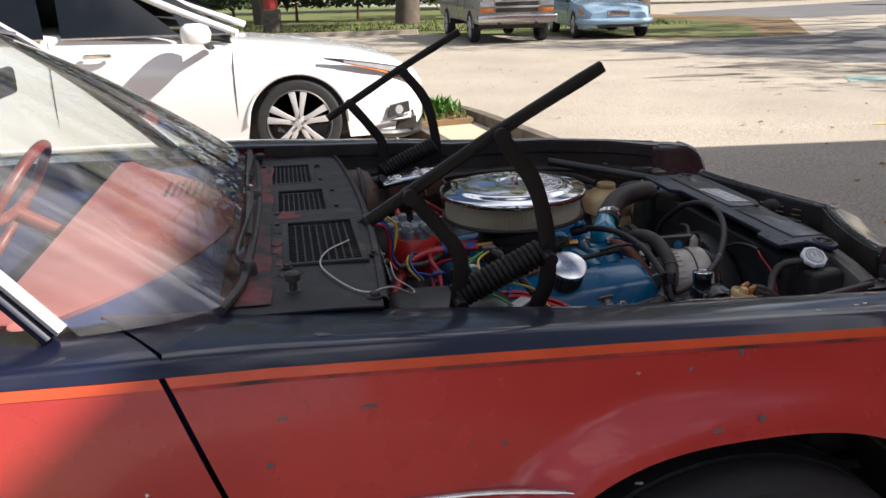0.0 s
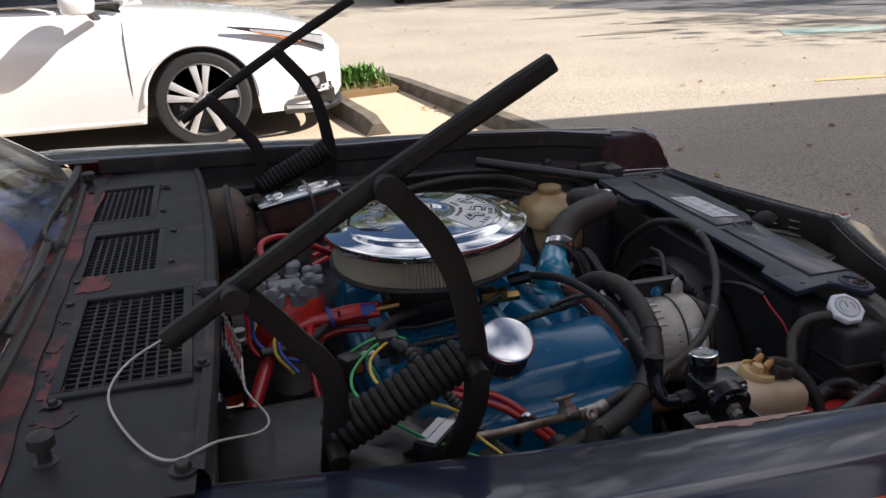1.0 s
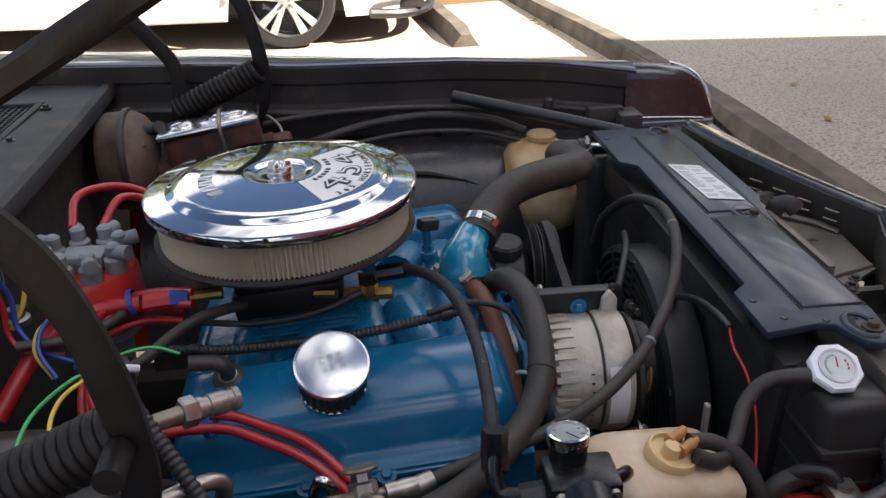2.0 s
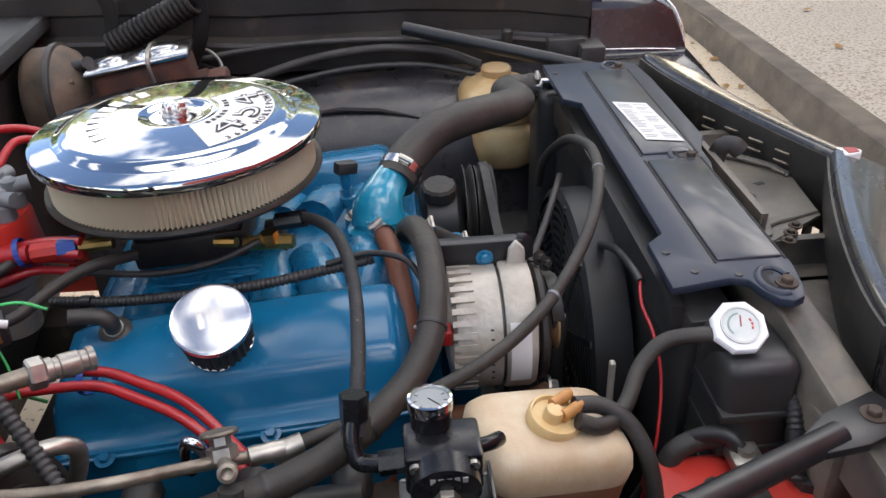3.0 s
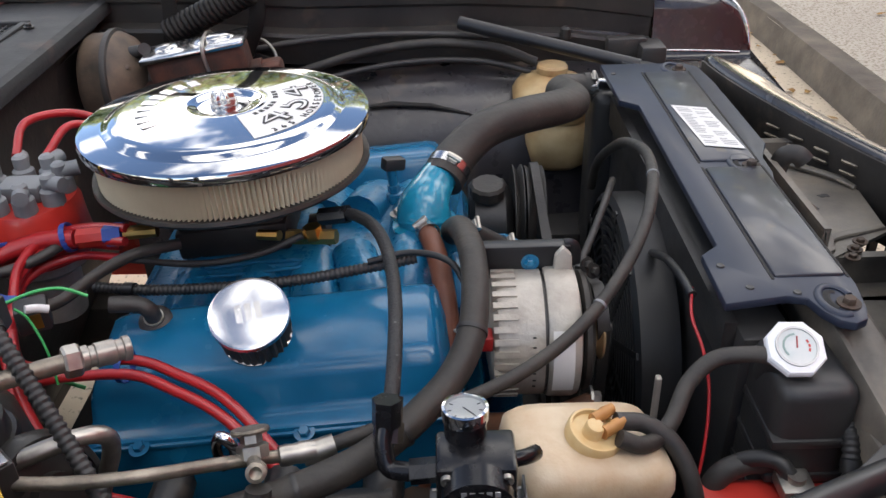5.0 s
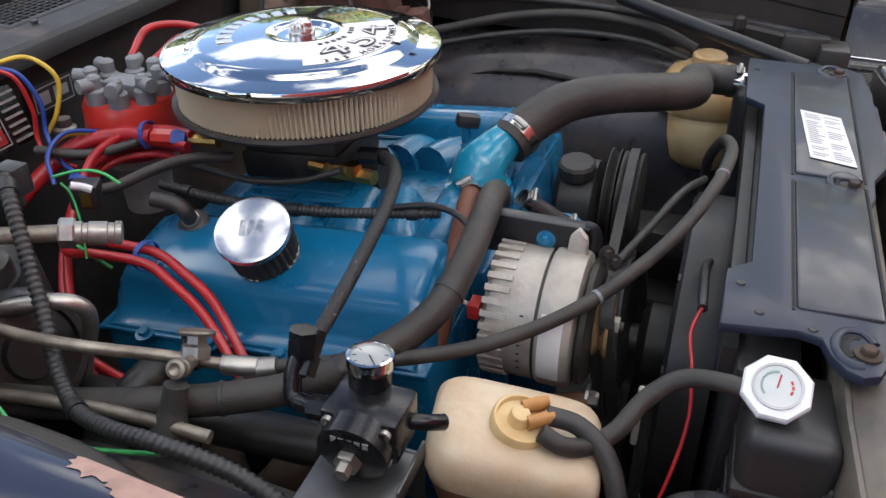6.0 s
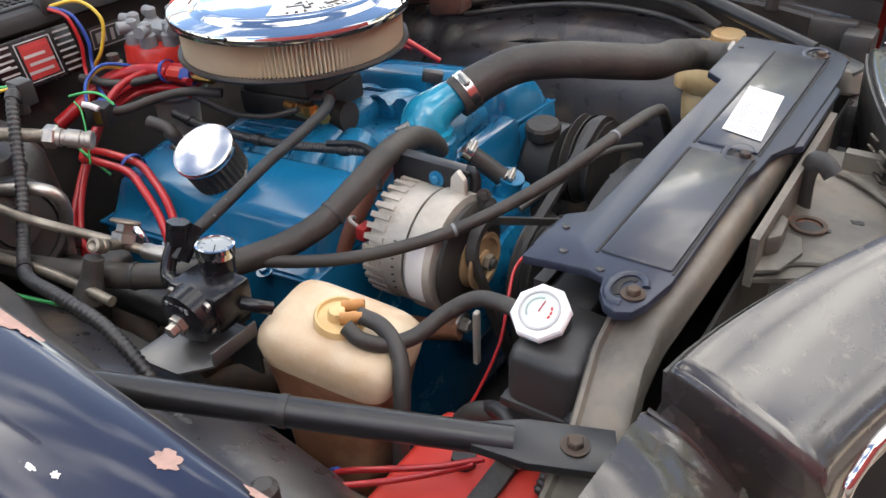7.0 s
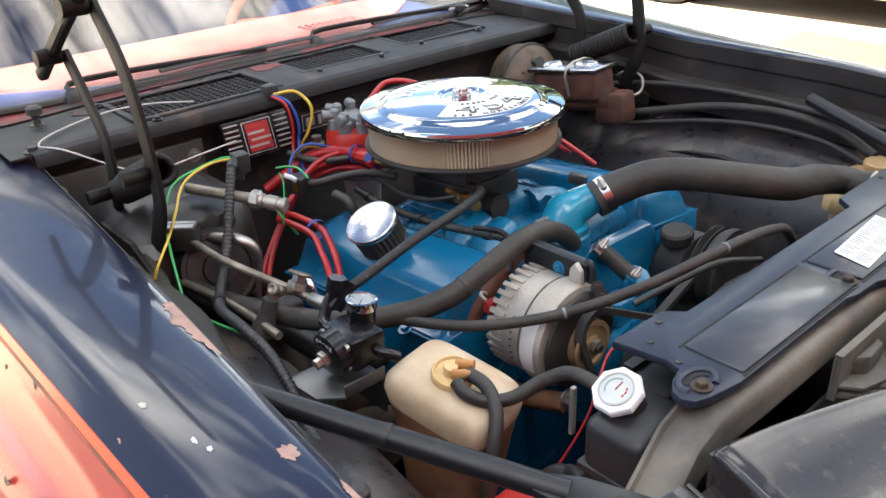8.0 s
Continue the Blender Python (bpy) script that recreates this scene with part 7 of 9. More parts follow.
part("bottle_body", jug([(0.655, -0.045, 0.515, 0.035, 0.045), (0.668, -0.045, 0.515, 0.050, 0.060), (0.70, -0.047, 0.515, 0.056, 0.066), (0.735, -0.050, 0.515, 0.056, 0.066), (0.745, -0.052, 0.518, 0.052, 0.062), (0.752, -0.057, 0.522, 0.066, 0.072), (0.785, -0.058, 0.524, 0.066, 0.070), (0.802, -0.058, 0.526, 0.054, 0.058), (0.812, -0.057, 0.528, 0.030, 0.035), (0.818, -0.056, 0.529, 0.022, 0.022)], M["amber"], 32, 0.6), M["amber"], over, "amber plastic, browned at the shoulder", 60)
part("bottle_cap", lathe([(0, 0), (0.027, 0), (0.027, 0.010), (0.024, 0.013), (0, 0.013)], Matrix.Translation((-0.056, 0.529, 0.818)), 28), M["amber"], over, smooth=40)
o = part("yellow_tag", prism([(-0.085, 0.49), (-0.04, 0.485), (-0.05, 0.50), (-0.035, 0.515), (-0.06, 0.512), (-0.085, 0.52)], 0.57, 0.574, bevel=0.001), M["wire_yellow"])
tagged(o, "scrap of yellow plastic lying low in the bay", "tag")
part("tray", box(-0.15, 0.02, 0.40, 0.62, 0.52, 0.565, 0.006), M["dirtyblack"], car, smooth=30)

bot.matrix_basis = Matrix.Translation((-0.120, -0.383, 0)) @ Matrix.Translation((0, 0, 0.815)) @ pose(0, 0, 0, 0, 9, 0) @ Matrix.Translation((0, 0, -0.815)) @ pose(0, 0, 0, 0, 0, 10) @ Matrix.Diagonal((0.95, 0.95, 1, 1)) @ Matrix.Translation((0.126, 0.383, 0)) @ bot.matrix_basis

# ---- battery ----
bat = thing("battery", "red-topped car battery in the front corner", "battery", (0.05, -0.40, 0.5))
part("case", box(-0.035, 0.145, -0.475, -0.335, 0.52, 0.70, 0.008), M["plastic"], bat, smooth=30)
part("battery_top", box(-0.037, 0.147, -0.477, -0.333, 0.695, 0.735, 0.010, 3), M["battery_red"], bat, "red top", 40)
for x, y in ((0.10, -0.385), (0.015, -0.385)):
    part("vent_cap", lathe([(0, 0), (0.012, 0), (0.011, 0.010), (0, 0.010)], Matrix.Translation((x, y, 0.734)), 8), M["plastic"], bat)
part("hold_down", join(box(0.040, 0.060, -0.49, -0.32, 0.736, 0.742, 0.001), tube([(0.05, -0.328, 0.60), (0.05, -0.328, 0.76)], 0.005, 8, 2), lathe([(0, 0), (0.009, 0), (0.009, 0.01), (0, 0.01)], Matrix.Translation((0.05, -0.36, 0.742)), 6)), M["dirtyblack"], bat, "black hold-down bar", 30)
part("battery_tray", box(-0.06, 0.16, -0.50, -0.31, 0.50, 0.52), M["dirtyblack"], car)
wire("battery_cable", [(0.055, -0.365, 0.742), (0.035, -0.345, 0.765), (0.0, -0.33, 0.74), (-0.03, -0.31, 0.64)], 0.008, "plastic", "thick black battery cable", "cable")

# ---- fuel pressure regulator ----
RG = Vector((-0.232, -0.430, 0.0))
reg = thing("fuel_regulator", "black anodized fuel pressure regulator with a chrome-rimmed gauge", "regulator", (RG.x, RG.y, 0.80))
part("body", join(box(RG.x - 0.030, RG.x + 0.030, -0.452, -0.408, 0.812, 0.850, 0.004), lathe([(0, 0), (0.027, 0), (0.027, 0.018), (0.020, 0.022), (0, 0.022)], axis_m((RG.x, -0.446, 0.829), (0, -1, -0.15)), 28)), M["anodized"], reg, "black anodized body", 40)
part("adjuster", lathe([(0, 0.018), (0.010, 0.018), (0.010, 0.028), (0.006, 0.028), (0.006, 0.036), (0, 0.036)], axis_m((RG.x, -0.446, 0.829), (0, -1, -0.15)), 6), M["zinc"], reg, "zinc adjuster nut")
for dx, dz in ((-0.022, 0.012), (0.022, 0.012), (-0.022, -0.012), (0.022, -0.012)):
    part("screw", lathe([(0, 0), (0.0045, 0), (0.0045, 0.004), (0.002, 0.004), (0, 0.002)], axis_m((RG.x + dx, -0.4525, 0.831 + dz), (0, -1, 0)), 12), M["zinc"], reg)
bars = [box(-0.012 + 0.006 * i, -0.008 + 0.006 * i, -0.4702, -0.4696, 0.842, 0.847) for i in range(5)]
part("maker_mark", placed(join(*bars), Matrix.Translation((RG.x, 0, 0))), M["silverlabel"], reg)
mg = axis_m((-0.237, -0.403, 0.848), (0.0, 0.10, 1)) @ Matrix.Diagonal((0.76, 0.76, 1.05, 1))
gauge = part("gauge", lathe([(0, 0), (0.0215, 0), (0.0215, 0.028), (0, 0.028)], mg, 32), M["anodized"], reg, "black gauge case", 40)
part("gauge_rim", lathe([(0.0205, 0.026), (0.0232, 0.026), (0.0236, 0.030), (0.0232, 0.036), (0.0205, 0.0365), (0.0195, 0.034)], mg, 40, closed=True), M["chrome"], gauge, "chrome rim", 40)
part("gauge_face", lathe([(0.0205, 0.0335), (0, 0.0336)], mg, 32), M["white_label"], gauge, "white dial")
part("gauge_glass", lathe([(0.0205, 0.0352), (0, 0.0360)], mg, 32), M["clear"], gauge, "clear gauge glass", 40)
part("gauge_needle", box(-0.0006, 0.0006, -0.003, 0.014, 0.0338, 0.0342, m=mg @ pose(0, 0, 0, 0, 0, 40)), M["ink"], gauge)
part("gauge_ticks", join(*[box(-0.0005, 0.0005, 0.014, 0.018, 0.0337, 0.0340, m=mg @ pose(0, 0, 0, 0, 0, a)) for a in range(-120, 121, 40)]), M["ink"], gauge)
lb = grid([[mg @ Vector((0.0217 * math.cos(a), 0.0217 * math.sin(a), z)) for z in (0.004, 0.020)] for a in [radians(mix(300, 335, i / 6)) for i in range(7)]])
part("gauge_label", lb, M["white_label"], gauge, "small white label")
part("inlet_fitting", join(tube([(RG.x - 0.028, -0.428, 0.828), (RG.x - 0.05, -0.428, 0.826)], 0.010, 6, 2), tube([(RG.x - 0.05, -0.428, 0.826), (RG.x - 0.066, -0.424, 0.827), (-0.302, -0.414, 0.842), (-0.3, -0.405, 0.856)], 0.0075, 12, 6), lathe([(0, 0), (0.0115, 0), (0.0115, 0.022), (0, 0.022)], axis_m((-0.2995, -0.404, 0.852), (0.05, 0.25, 1)), 6)), M["anodized"], reg, "black hose fitting", 40)
part("outlet_fitting", join(tube([(RG.x + 0.028, -0.42, 0.828), (RG.x + 0.040, -0.415, 0.826), (RG.x + 0.048, -0.405, 0.820)], 0.0065, 10, 4)), M["anodized"], reg, smooth=40)
part("bracket", join(prism([(RG.x - 0.034, -0.482), (RG.x - 0.028, -0.490), (RG.x + 0.02, -0.486), (RG.x + 0.040, -0.462), (RG.x + 0.040, -0.408), (RG.x - 0.034, -0.408)], 0.8055, 0.8085, bevel=0.0006), box(RG.x + 0.038, RG.x + 0.0405, -0.462, -0.408, 0.807, 0.822, 0.0006), box(RG.x - 0.032, RG.x + 0.040, -0.411, -0.408, 0.76, 0.809)), M["clearplate"], reg, "plain steel mounting bracket", 30)

for o in reg.children:
    if not o.name.startswith(("gauge", "bracket")):
        o.matrix_parent_inverse = Matrix.Translation((0.002, 0.010, 0.012)) @ o.matrix_parent_inverse

# ---- master cylinder and booster ----
boo = thing("brake_booster", "rust-brown round brake booster on the firewall", "brake booster", (-0.79, 0.47, 0.80))
mbo = axis_m((-0.785, 0.455, 0.845), (1, 0, 0.06)) @ Matrix.Diagonal((0.70, 0.70, 1, 1))
part("drum", lathe([(0, -0.03), (0.112, -0.03), (0.118, -0.022), (0.118, 0.010), (0.122, 0.014), (0.118, 0.020), (0.105, 0.036), (0.060, 0.056), (0.034, 0.062), (0.030, 0.10), (0, 0.10)], mbo, 48), M["booster"], boo, "dull tan and rust drum", 40)
part("seam_ring", lathe([(0.117, 0.008), (0.125, 0.009), (0.126, 0.014), (0.125, 0.018), (0.117, 0.020)], mbo, 48), M["dirtyblack"], boo, "dark crimped seam", 40)
for a in (40, 140, 220, 320):
    part("dent_rib", box(0.050, 0.092, -0.006, 0.006, 0.036, 0.048, 0.003, m=mbo @ pose(0, 0, 0, 0, 0, a)), M["booster"], boo, smooth=40)
part("check_valve", tube([mbo @ Vector((-0.02, 0.075, 0.040)), mbo @ Vector((-0.02, 0.078, 0.062)), mbo @ Vector((-0.035, 0.085, 0.070))], 0.010, 12, 4), M["rubber"], boo, "black check valve", 50)
mas = thing("master_cylinder", "brake master cylinder with a chromed lid and rusty body", "master cylinder", (-0.64, 0.445, 0.84))
mm = Matrix.Translation((-0.638, 0.437, 0.90)) @ pose(0, 0, 0, 0, -9, 4) @ Matrix.Translation((0, 0, -0.90))
part("body", join(box(-0.078, 0.078, -0.033, 0.033, 0.845, 0.905, 0.010, 3, mm), tube([mm @ Vector((-0.10, 0, 0.845)), mm @ Vector((0.095, 0, 0.845))], 0.024, 14, 2)), M["oldrust"], mas, "rusty maroon cast body", 40)
part("lid", box(-0.084, 0.084, -0.040, 0.040, 0.904, 0.914, 0.004, 2, mm), M["worn_chrome"], mas, "worn chrome lid", 40)
for x, rx in ((-0.046, 0.022), (0.032, 0.034)):
    part("lid_dome", lathe([(0, 0.008), (0.6, 0.0075), (0.9, 0.004), (1.0, 0)], mm @ Matrix.Translation((x, 0, 0.9135)) @ Matrix.Diagonal((rx, 0.024, 1, 1)), 28), M["worn_chrome"], mas, smooth=40)
part("lid_bail", tube([mm @ Vector((0.02, -0.043, 0.86)), mm @ Vector((0.02, -0.043, 0.916)), mm @ Vector((0.02, 0.043, 0.916)), mm @ Vector((0.02, 0.043, 0.86))], 0.003, 6, 3), M["zinc"], mas, smooth=40)
part("rusty_block", box(0.060, 0.125, -0.02, 0.03, 0.80, 0.86, 0.008, 2, mm), M["oldrust"], mas, smooth=40)
wire("brake_pipe", [(-0.55, 0.47, 0.85), (-0.53, 0.52, 0.86), (-0.56, 0.56, 0.88), (-0.62, 0.57, 0.87), (-0.65, 0.55, 0.80)], 0.003, "zinc", "thin steel brake pipe", "pipe")

# the engine sits with its tail low
lean = Matrix.Translation((-0.27, 0, 0.80)) @ pose(0, 0, 0, 0, -5.0, 0) @ Matrix.Translation((0.27, 0, -0.80))
for o in (engine, br, pv):
    o.matrix_basis = lean @ o.matrix_basis
air.matrix_basis = Matrix.Translation((AC.x, AC.y, LID)) @ pose(0, 0, 0, 0, -0.8, 0) @ Matrix.Translation((-AC.x, -AC.y, 0.009 - LID)) @ air.matrix_basis

# resistor block on the heater case
blk = thing("resistor_block", "black electrical block with a bare metal top on the heater case", "electrical block", (-0.552, -0.438, 0.87))
mblk = Matrix.Translation((-0.592, -0.445, 0.876)) @ pose(0, 0, 0, 0, 0, 47)
part("block_base", box(-0.027, 0.027, -0.014, 0.014, -0.034, 0.0, 0.003, m=mblk), M["plastic"], blk, smooth=30)
part("block_top", box(-0.024, 0.024, -0.012, 0.010, 0.0002, 0.0022, 0.0006, m=mblk), M["silverlabel"], blk, "bare metal top plate")
part("block_rib", box(-0.024, 0.024, -0.0005, 0.0015, 0.0022, 0.0034, 0.0004, m=mblk), M["silverlabel"], blk)

# ---- hoses, pipes and wiring ----


def hose(name, pts, r, mat, label, per=10, n=16, pitch=0.0, depth=0.0, category="hose", radii=None):
    o = part(name, tube(pts, r, n, per, pitch, depth, radii=radii), M[mat], None, "", 60)
    return tagged(o, label, category)


def band(parent, pts, k, r, wide, mat, name="band"):
    """A ring round a hose between its k-th point and the next."""
    line = spline(pts, 10)
    i = min(len(line) - 2, int(k * 10))
    part(name, lathe([(r - 0.002, -wide), (r + 0.0008, -wide), (r + 0.0012, 0), (r + 0.0008, wide), (r - 0.002, wide)], axis_m(line[i], line[i + 1] - line[i]), 20), M[mat], parent, smooth=40)


def clamp(at, d, r, mat="worn_chrome"):
    m = axis_m(at, d)
    c = thing("hose_clamp", "bright steel worm-drive hose clamp", "hose clamp", at, "hose clamps")
    part("band", lathe([(r, -0.006), (r + 0.0012, -0.006), (r + 0.0012, 0.006), (r, 0.006)], m, 28, closed=True), M[mat], c, smooth=40)
    part("screw", join(box(-0.006, 0.006, r, r + 0.005, -0.005, 0.005, 0.001, m=m @ pose(0, 0, 0, 0, 0, 30)), placed(lathe([(0, -0.009), (0.0034, -0.009), (0.0034, 0.009), (0, 0.009)], Matrix(), 8), m @ pose(0, 0, 0, 0, 0, 30) @ Matrix.Translation((0, r + 0.005, 0)) @ pose(0, 0, 0, 0, 90, 0))), M["zinc"], c)
    return c


UPPER = [(-0.251, 0.026, 0.864), (-0.232, 0.058, 0.880), (-0.198, 0.095, 0.896), (-0.150, 0.128, 0.900), (-0.100, 0.170, 0.893), (-0.066, 0.225, 0.880), (-0.066, 0.290, 0.866), (-0.068, 0.340, 0.852), (-0.055, 0.378, 0.843), (-0.025, 0.390, 0.839), (-0.006, 0.392, 0.838)]
o = hose("radiator_hose", UPPER,
     0.0235, "rubber2", "thick dusty black upper radiator hose", n=20, radii=(0.026, 0.0245, 0.0235, 0.0235, 0.0235, 0.0235, 0.0225, 0.0215, 0.021))
for k in (0.25, 9.5):
    band(o, UPPER, k, 0.0255 if k < 1 else 0.0222, 0.009, "rubber2", "hose_cuff")
clamp((-0.243, 0.039, 0.871), (0.45, 0.75, 0.42), 0.0262)
clamp((-0.010, 0.392, 0.838), (1, 0.05, 0), 0.0222)
HEATER = [(-0.250, -0.010, 0.800), (-0.238, -0.055, 0.842), (-0.230, -0.105, 0.868), (-0.222, -0.165, 0.874), (-0.222, -0.225, 0.858), (-0.232, -0.270, 0.838), (-0.262, -0.318, 0.822), (-0.330, -0.378, 0.806), (-0.450, -0.425, 0.795), (-0.58, -0.45, 0.785), (-0.72, -0.46, 0.78)]
o = hose("heater_hose", HEATER,
     0.0138, "rubber2", "grey-black heater hose looping over the engine front", n=18)
for k in (4.6, 6.5, 7.4):
    band(o, HEATER, k, 0.0140, 0.0022, "plastic", "cable_tie")
hose("bypass_hose", [(-0.222, 0.002, 0.806), (-0.205, 0.012, 0.792), (-0.172, 0.026, 0.764)], 0.0125, "rubber", "short black bypass hose")
clamp((-0.222, 0.002, 0.806), (0.7, 0.35, -0.6), 0.0132)
clamp((-0.178, 0.023, 0.769), (0.7, 0.35, -0.6), 0.0132)
hose("brown_hose", [(-0.270, -0.050, 0.836), (-0.262, -0.090, 0.842), (-0.254, -0.135, 0.834), (-0.248, -0.190, 0.808), (-0.248, -0.240, 0.762), (-0.262, -0.268, 0.705), (-0.30, -0.28, 0.64)], 0.0115, "brownrubber", "rust-brown rubber coolant hose clamped to the engine")
clamp((-0.268, -0.056, 0.838), (0.3, -0.9, 0.15), 0.0122)
an = thing("braided_fuel_hose", "black braided fuel hose with anodized ends", "hose", (-0.30, -0.30, 0.85))
AN = [(-0.372, -0.095, 0.884), (-0.345, -0.108, 0.893), (-0.318, -0.150, 0.900), (-0.302, -0.205, 0.900), (-0.294, -0.270, 0.894), (-0.293, -0.335, 0.878), (-0.296, -0.385, 0.862), (-0.298, -0.402, 0.850)]
part("braid", tube(AN, 0.0064, 14, 10), M["braid"], an, "black nylon braid with pale flecks", 60)
part("hose_end", lathe([(0, -0.02), (0.0105, -0.02), (0.0105, 0.0), (0.012, 0.0), (0.012, 0.016), (0, 0.016)], axis_m((-0.296, -0.388, 0.861), (-0.05, -0.6, -0.6)), 8), M["anodized"], an)
part("upper_end", lathe([(0, -0.02), (0.010, -0.02), (0.010, 0.014), (0, 0.014)], axis_m((-0.362, -0.099, 0.888), (1, -0.4, 0.3)), 8), M["anodized"], an)
LONG = [(-0.365, -0.362, 0.806), (-0.310, -0.342, 0.812), (-0.240, -0.318, 0.818), (-0.180, -0.285, 0.824), (-0.125, -0.240, 0.836), (-0.080, -0.185, 0.852), (-0.042, -0.120, 0.872), (-0.018, -0.050, 0.888), (-0.008, 0.020, 0.890), (-0.010, 0.080, 0.878), (-0.018, 0.135, 0.855), (-0.03, 0.20, 0.80), (-0.03, 0.24, 0.74)]
o = hose("refrigerant_hose", LONG,
     0.0066, "rubber2", "long black hose sweeping across to the radiator")
for k in (1.6, 4.5, 7.3):
    band(o, LONG, k, 0.0062, 0.0016, "boot_grey", "paint_ring")
band(o, LONG, 0.15, 0.0086, 0.014, "zinc", "crimp_collar")
hose("small_hose", [(-0.10, -0.08, 0.80), (-0.075, -0.03, 0.82), (-0.05, 0.03, 0.835), (-0.03, 0.10, 0.82)], 0.0045, "rubber", "thin black hose beside the fan")
cr = thing("ac_pipe", "dull aluminium air-conditioning pipe with a service port", "pipe", (-0.40, -0.38, 0.82))
part("pipe", tube([(-0.60, -0.440, 0.862), (-0.545, -0.432, 0.850), (-0.490, -0.420, 0.842), (-0.430, -0.392, 0.826), (-0.380, -0.367, 0.809)], 0.0054, 12, 8), M["grimy_alu"], cr, smooth=60)
part("crimp", lathe([(0, 0), (0.0085, 0), (0.0092, 0.006), (0.0085, 0.012), (0.0092, 0.018), (0.0085, 0.030), (0, 0.030)], axis_m((-0.390, -0.372, 0.812), (1, 0.35, -0.1)), 14), M["zinc"], cr, smooth=40)
part("pipe_nut", lathe([(0, 0), (0.013, 0), (0.013, 0.010), (0.009, 0.012), (0.009, 0.022), (0, 0.022)], axis_m((-0.408, -0.382, 0.822), (-0.1, 0.5, 0.8)), 6), M["zinc"], cr)
part("nut_flange", lathe([(0, 0), (0.0155, 0), (0.0160, 0.002), (0.0150, 0.004), (0, 0.004)], axis_m((-0.410, -0.372, 0.839), (-0.1, 0.5, 0.8)), 20), M["grimy_alu"], cr, smooth=40)
part("service_port", join(tube([(-0.408, -0.385, 0.822), (-0.40, -0.405, 0.834)], 0.006, 10, 3), lathe([(0, 0), (0.008, 0), (0.008, 0.005), (0.0068, 0.006), (0.0068, 0.009), (0.008, 0.010), (0.008, 0.015), (0.005, 0.016), (0, 0.011)], axis_m((-0.398, -0.410, 0.836), (0.15, -0.8, 0.6)), 16)), M["grimy_alu"], cr, smooth=40)
part("second_pipe", tube([(-0.58, -0.46, 0.80), (-0.50, -0.452, 0.806), (-0.43, -0.445, 0.806), (-0.36, -0.44, 0.80)], 0.0056, 12, 6), M["grimy_alu"], cr, smooth=60)
hose("grommet_hose", [(-0.395, -0.425, 0.832), (-0.397, -0.432, 0.812), (-0.400, -0.442, 0.788)], 0.012, "rubber", "short flared rubber hose stub", radii=(0.010, 0.011, 0.017))
# black shapes added to darken the space below the valve cover
ex = thing("exhaust_manifold", "added black log shape for the dark space below the valve cover", "exhaust manifold", (-0.45, -0.375, 0.74))
part("log", tube([(-0.66, -0.372, 0.715), (-0.56, -0.374, 0.732), (-0.44, -0.374, 0.740), (-0.30, -0.368, 0.742)], 0.022, 14, 6, flat=0.85), M["casing"], ex, smooth=60)
for x in (-0.60, -0.50, -0.40, -0.31):
    part("port", tube([(x, -0.330, 0.742), (x, -0.352, 0.742), (x - 0.004, -0.372, 0.738)], 0.019, 12, 4), M["casing"], ex, smooth=60)
hk = thing("engine_hook", "small bright lifting hook on the cylinder head", "hook", (-0.452, -0.336, 0.78))
part("hook", tube([(-0.455, -0.325, 0.755), (-0.455, -0.332, 0.785), (-0.448, -0.338, 0.803), (-0.438, -0.340, 0.796), (-0.437, -0.338, 0.782)], 0.0055, 10, 6), M["chrome"], hk, smooth=50)
sv = thing("silver_fitting", "bare aluminium pipe end with a hexagon nut", "fitting", (-0.54, -0.37, 0.91))
part("pipe", tube([(-0.645, -0.398, 0.902), (-0.600, -0.374, 0.899), (-0.552, -0.346, 0.896)], 0.0078, 14, 6), M["grimy_alu"], sv, smooth=60)
mfit = axis_m((-0.556, -0.348, 0.8962), (0.80, 0.55, -0.15))
part("hex_nut", lathe([(0, 0), (0.0120, 0), (0.0135, 0.002), (0.0135, 0.012), (0.0120, 0.014), (0, 0.014)], mfit, 6), M["zinc"], sv)
part("end_ring", lathe([(0, 0.014), (0.0105, 0.014), (0.0105, 0.019), (0.0090, 0.020), (0.0090, 0.024), (0.0105, 0.025), (0.0105, 0.040), (0.0092, 0.041), (0.0092, 0.046), (0.0108, 0.047), (0.0108, 0.052), (0.0085, 0.053), (0.0, 0.050)], mfit, 22), M["worn_steel"], sv, smooth=40)
hose("looped_pipe", [(-0.640, -0.425, 0.838), (-0.590, -0.408, 0.846), (-0.545, -0.385, 0.850), (-0.527, -0.372, 0.840), (-0.530, -0.366, 0.815), (-0.548, -0.365, 0.77), (-0.565, -0.36, 0.72)], 0.0075, "zinc", "bent metal heater pipe", category="pipe")

# heater and air-conditioning case on the firewall
hc = thing("heater_case", "black moulded heater and blower case on the firewall", "heater case", (-0.70, -0.42, 0.68))
part("case", jug([(0.60, -0.715, -0.415, 0.10, 0.105), (0.64, -0.715, -0.415, 0.118, 0.118), (0.78, -0.712, -0.415, 0.118, 0.118), (0.840, -0.716, -0.412, 0.112, 0.112), (0.868, -0.726, -0.408, 0.095, 0.095), (0.882, -0.736, -0.405, 0.06, 0.06)], None, 40, 0.55), M["casing"], hc, "dusty black case", 50)
part("blower_drum", lathe([(0, 0.0), (0.056, 0.0), (0.062, 0.005), (0.062, 0.012), (0.059, 0.014), (0.059, 0.070), (0.052, 0.080), (0.046, 0.080), (0.044, 0.076), (0.024, 0.078), (0.022, 0.086), (0, 0.087)], axis_m((-0.630, -0.392, 0.775), (0.86, -0.22, 0.40)), 36), M["casing"], hc, "round grimy black blower housing", 40)
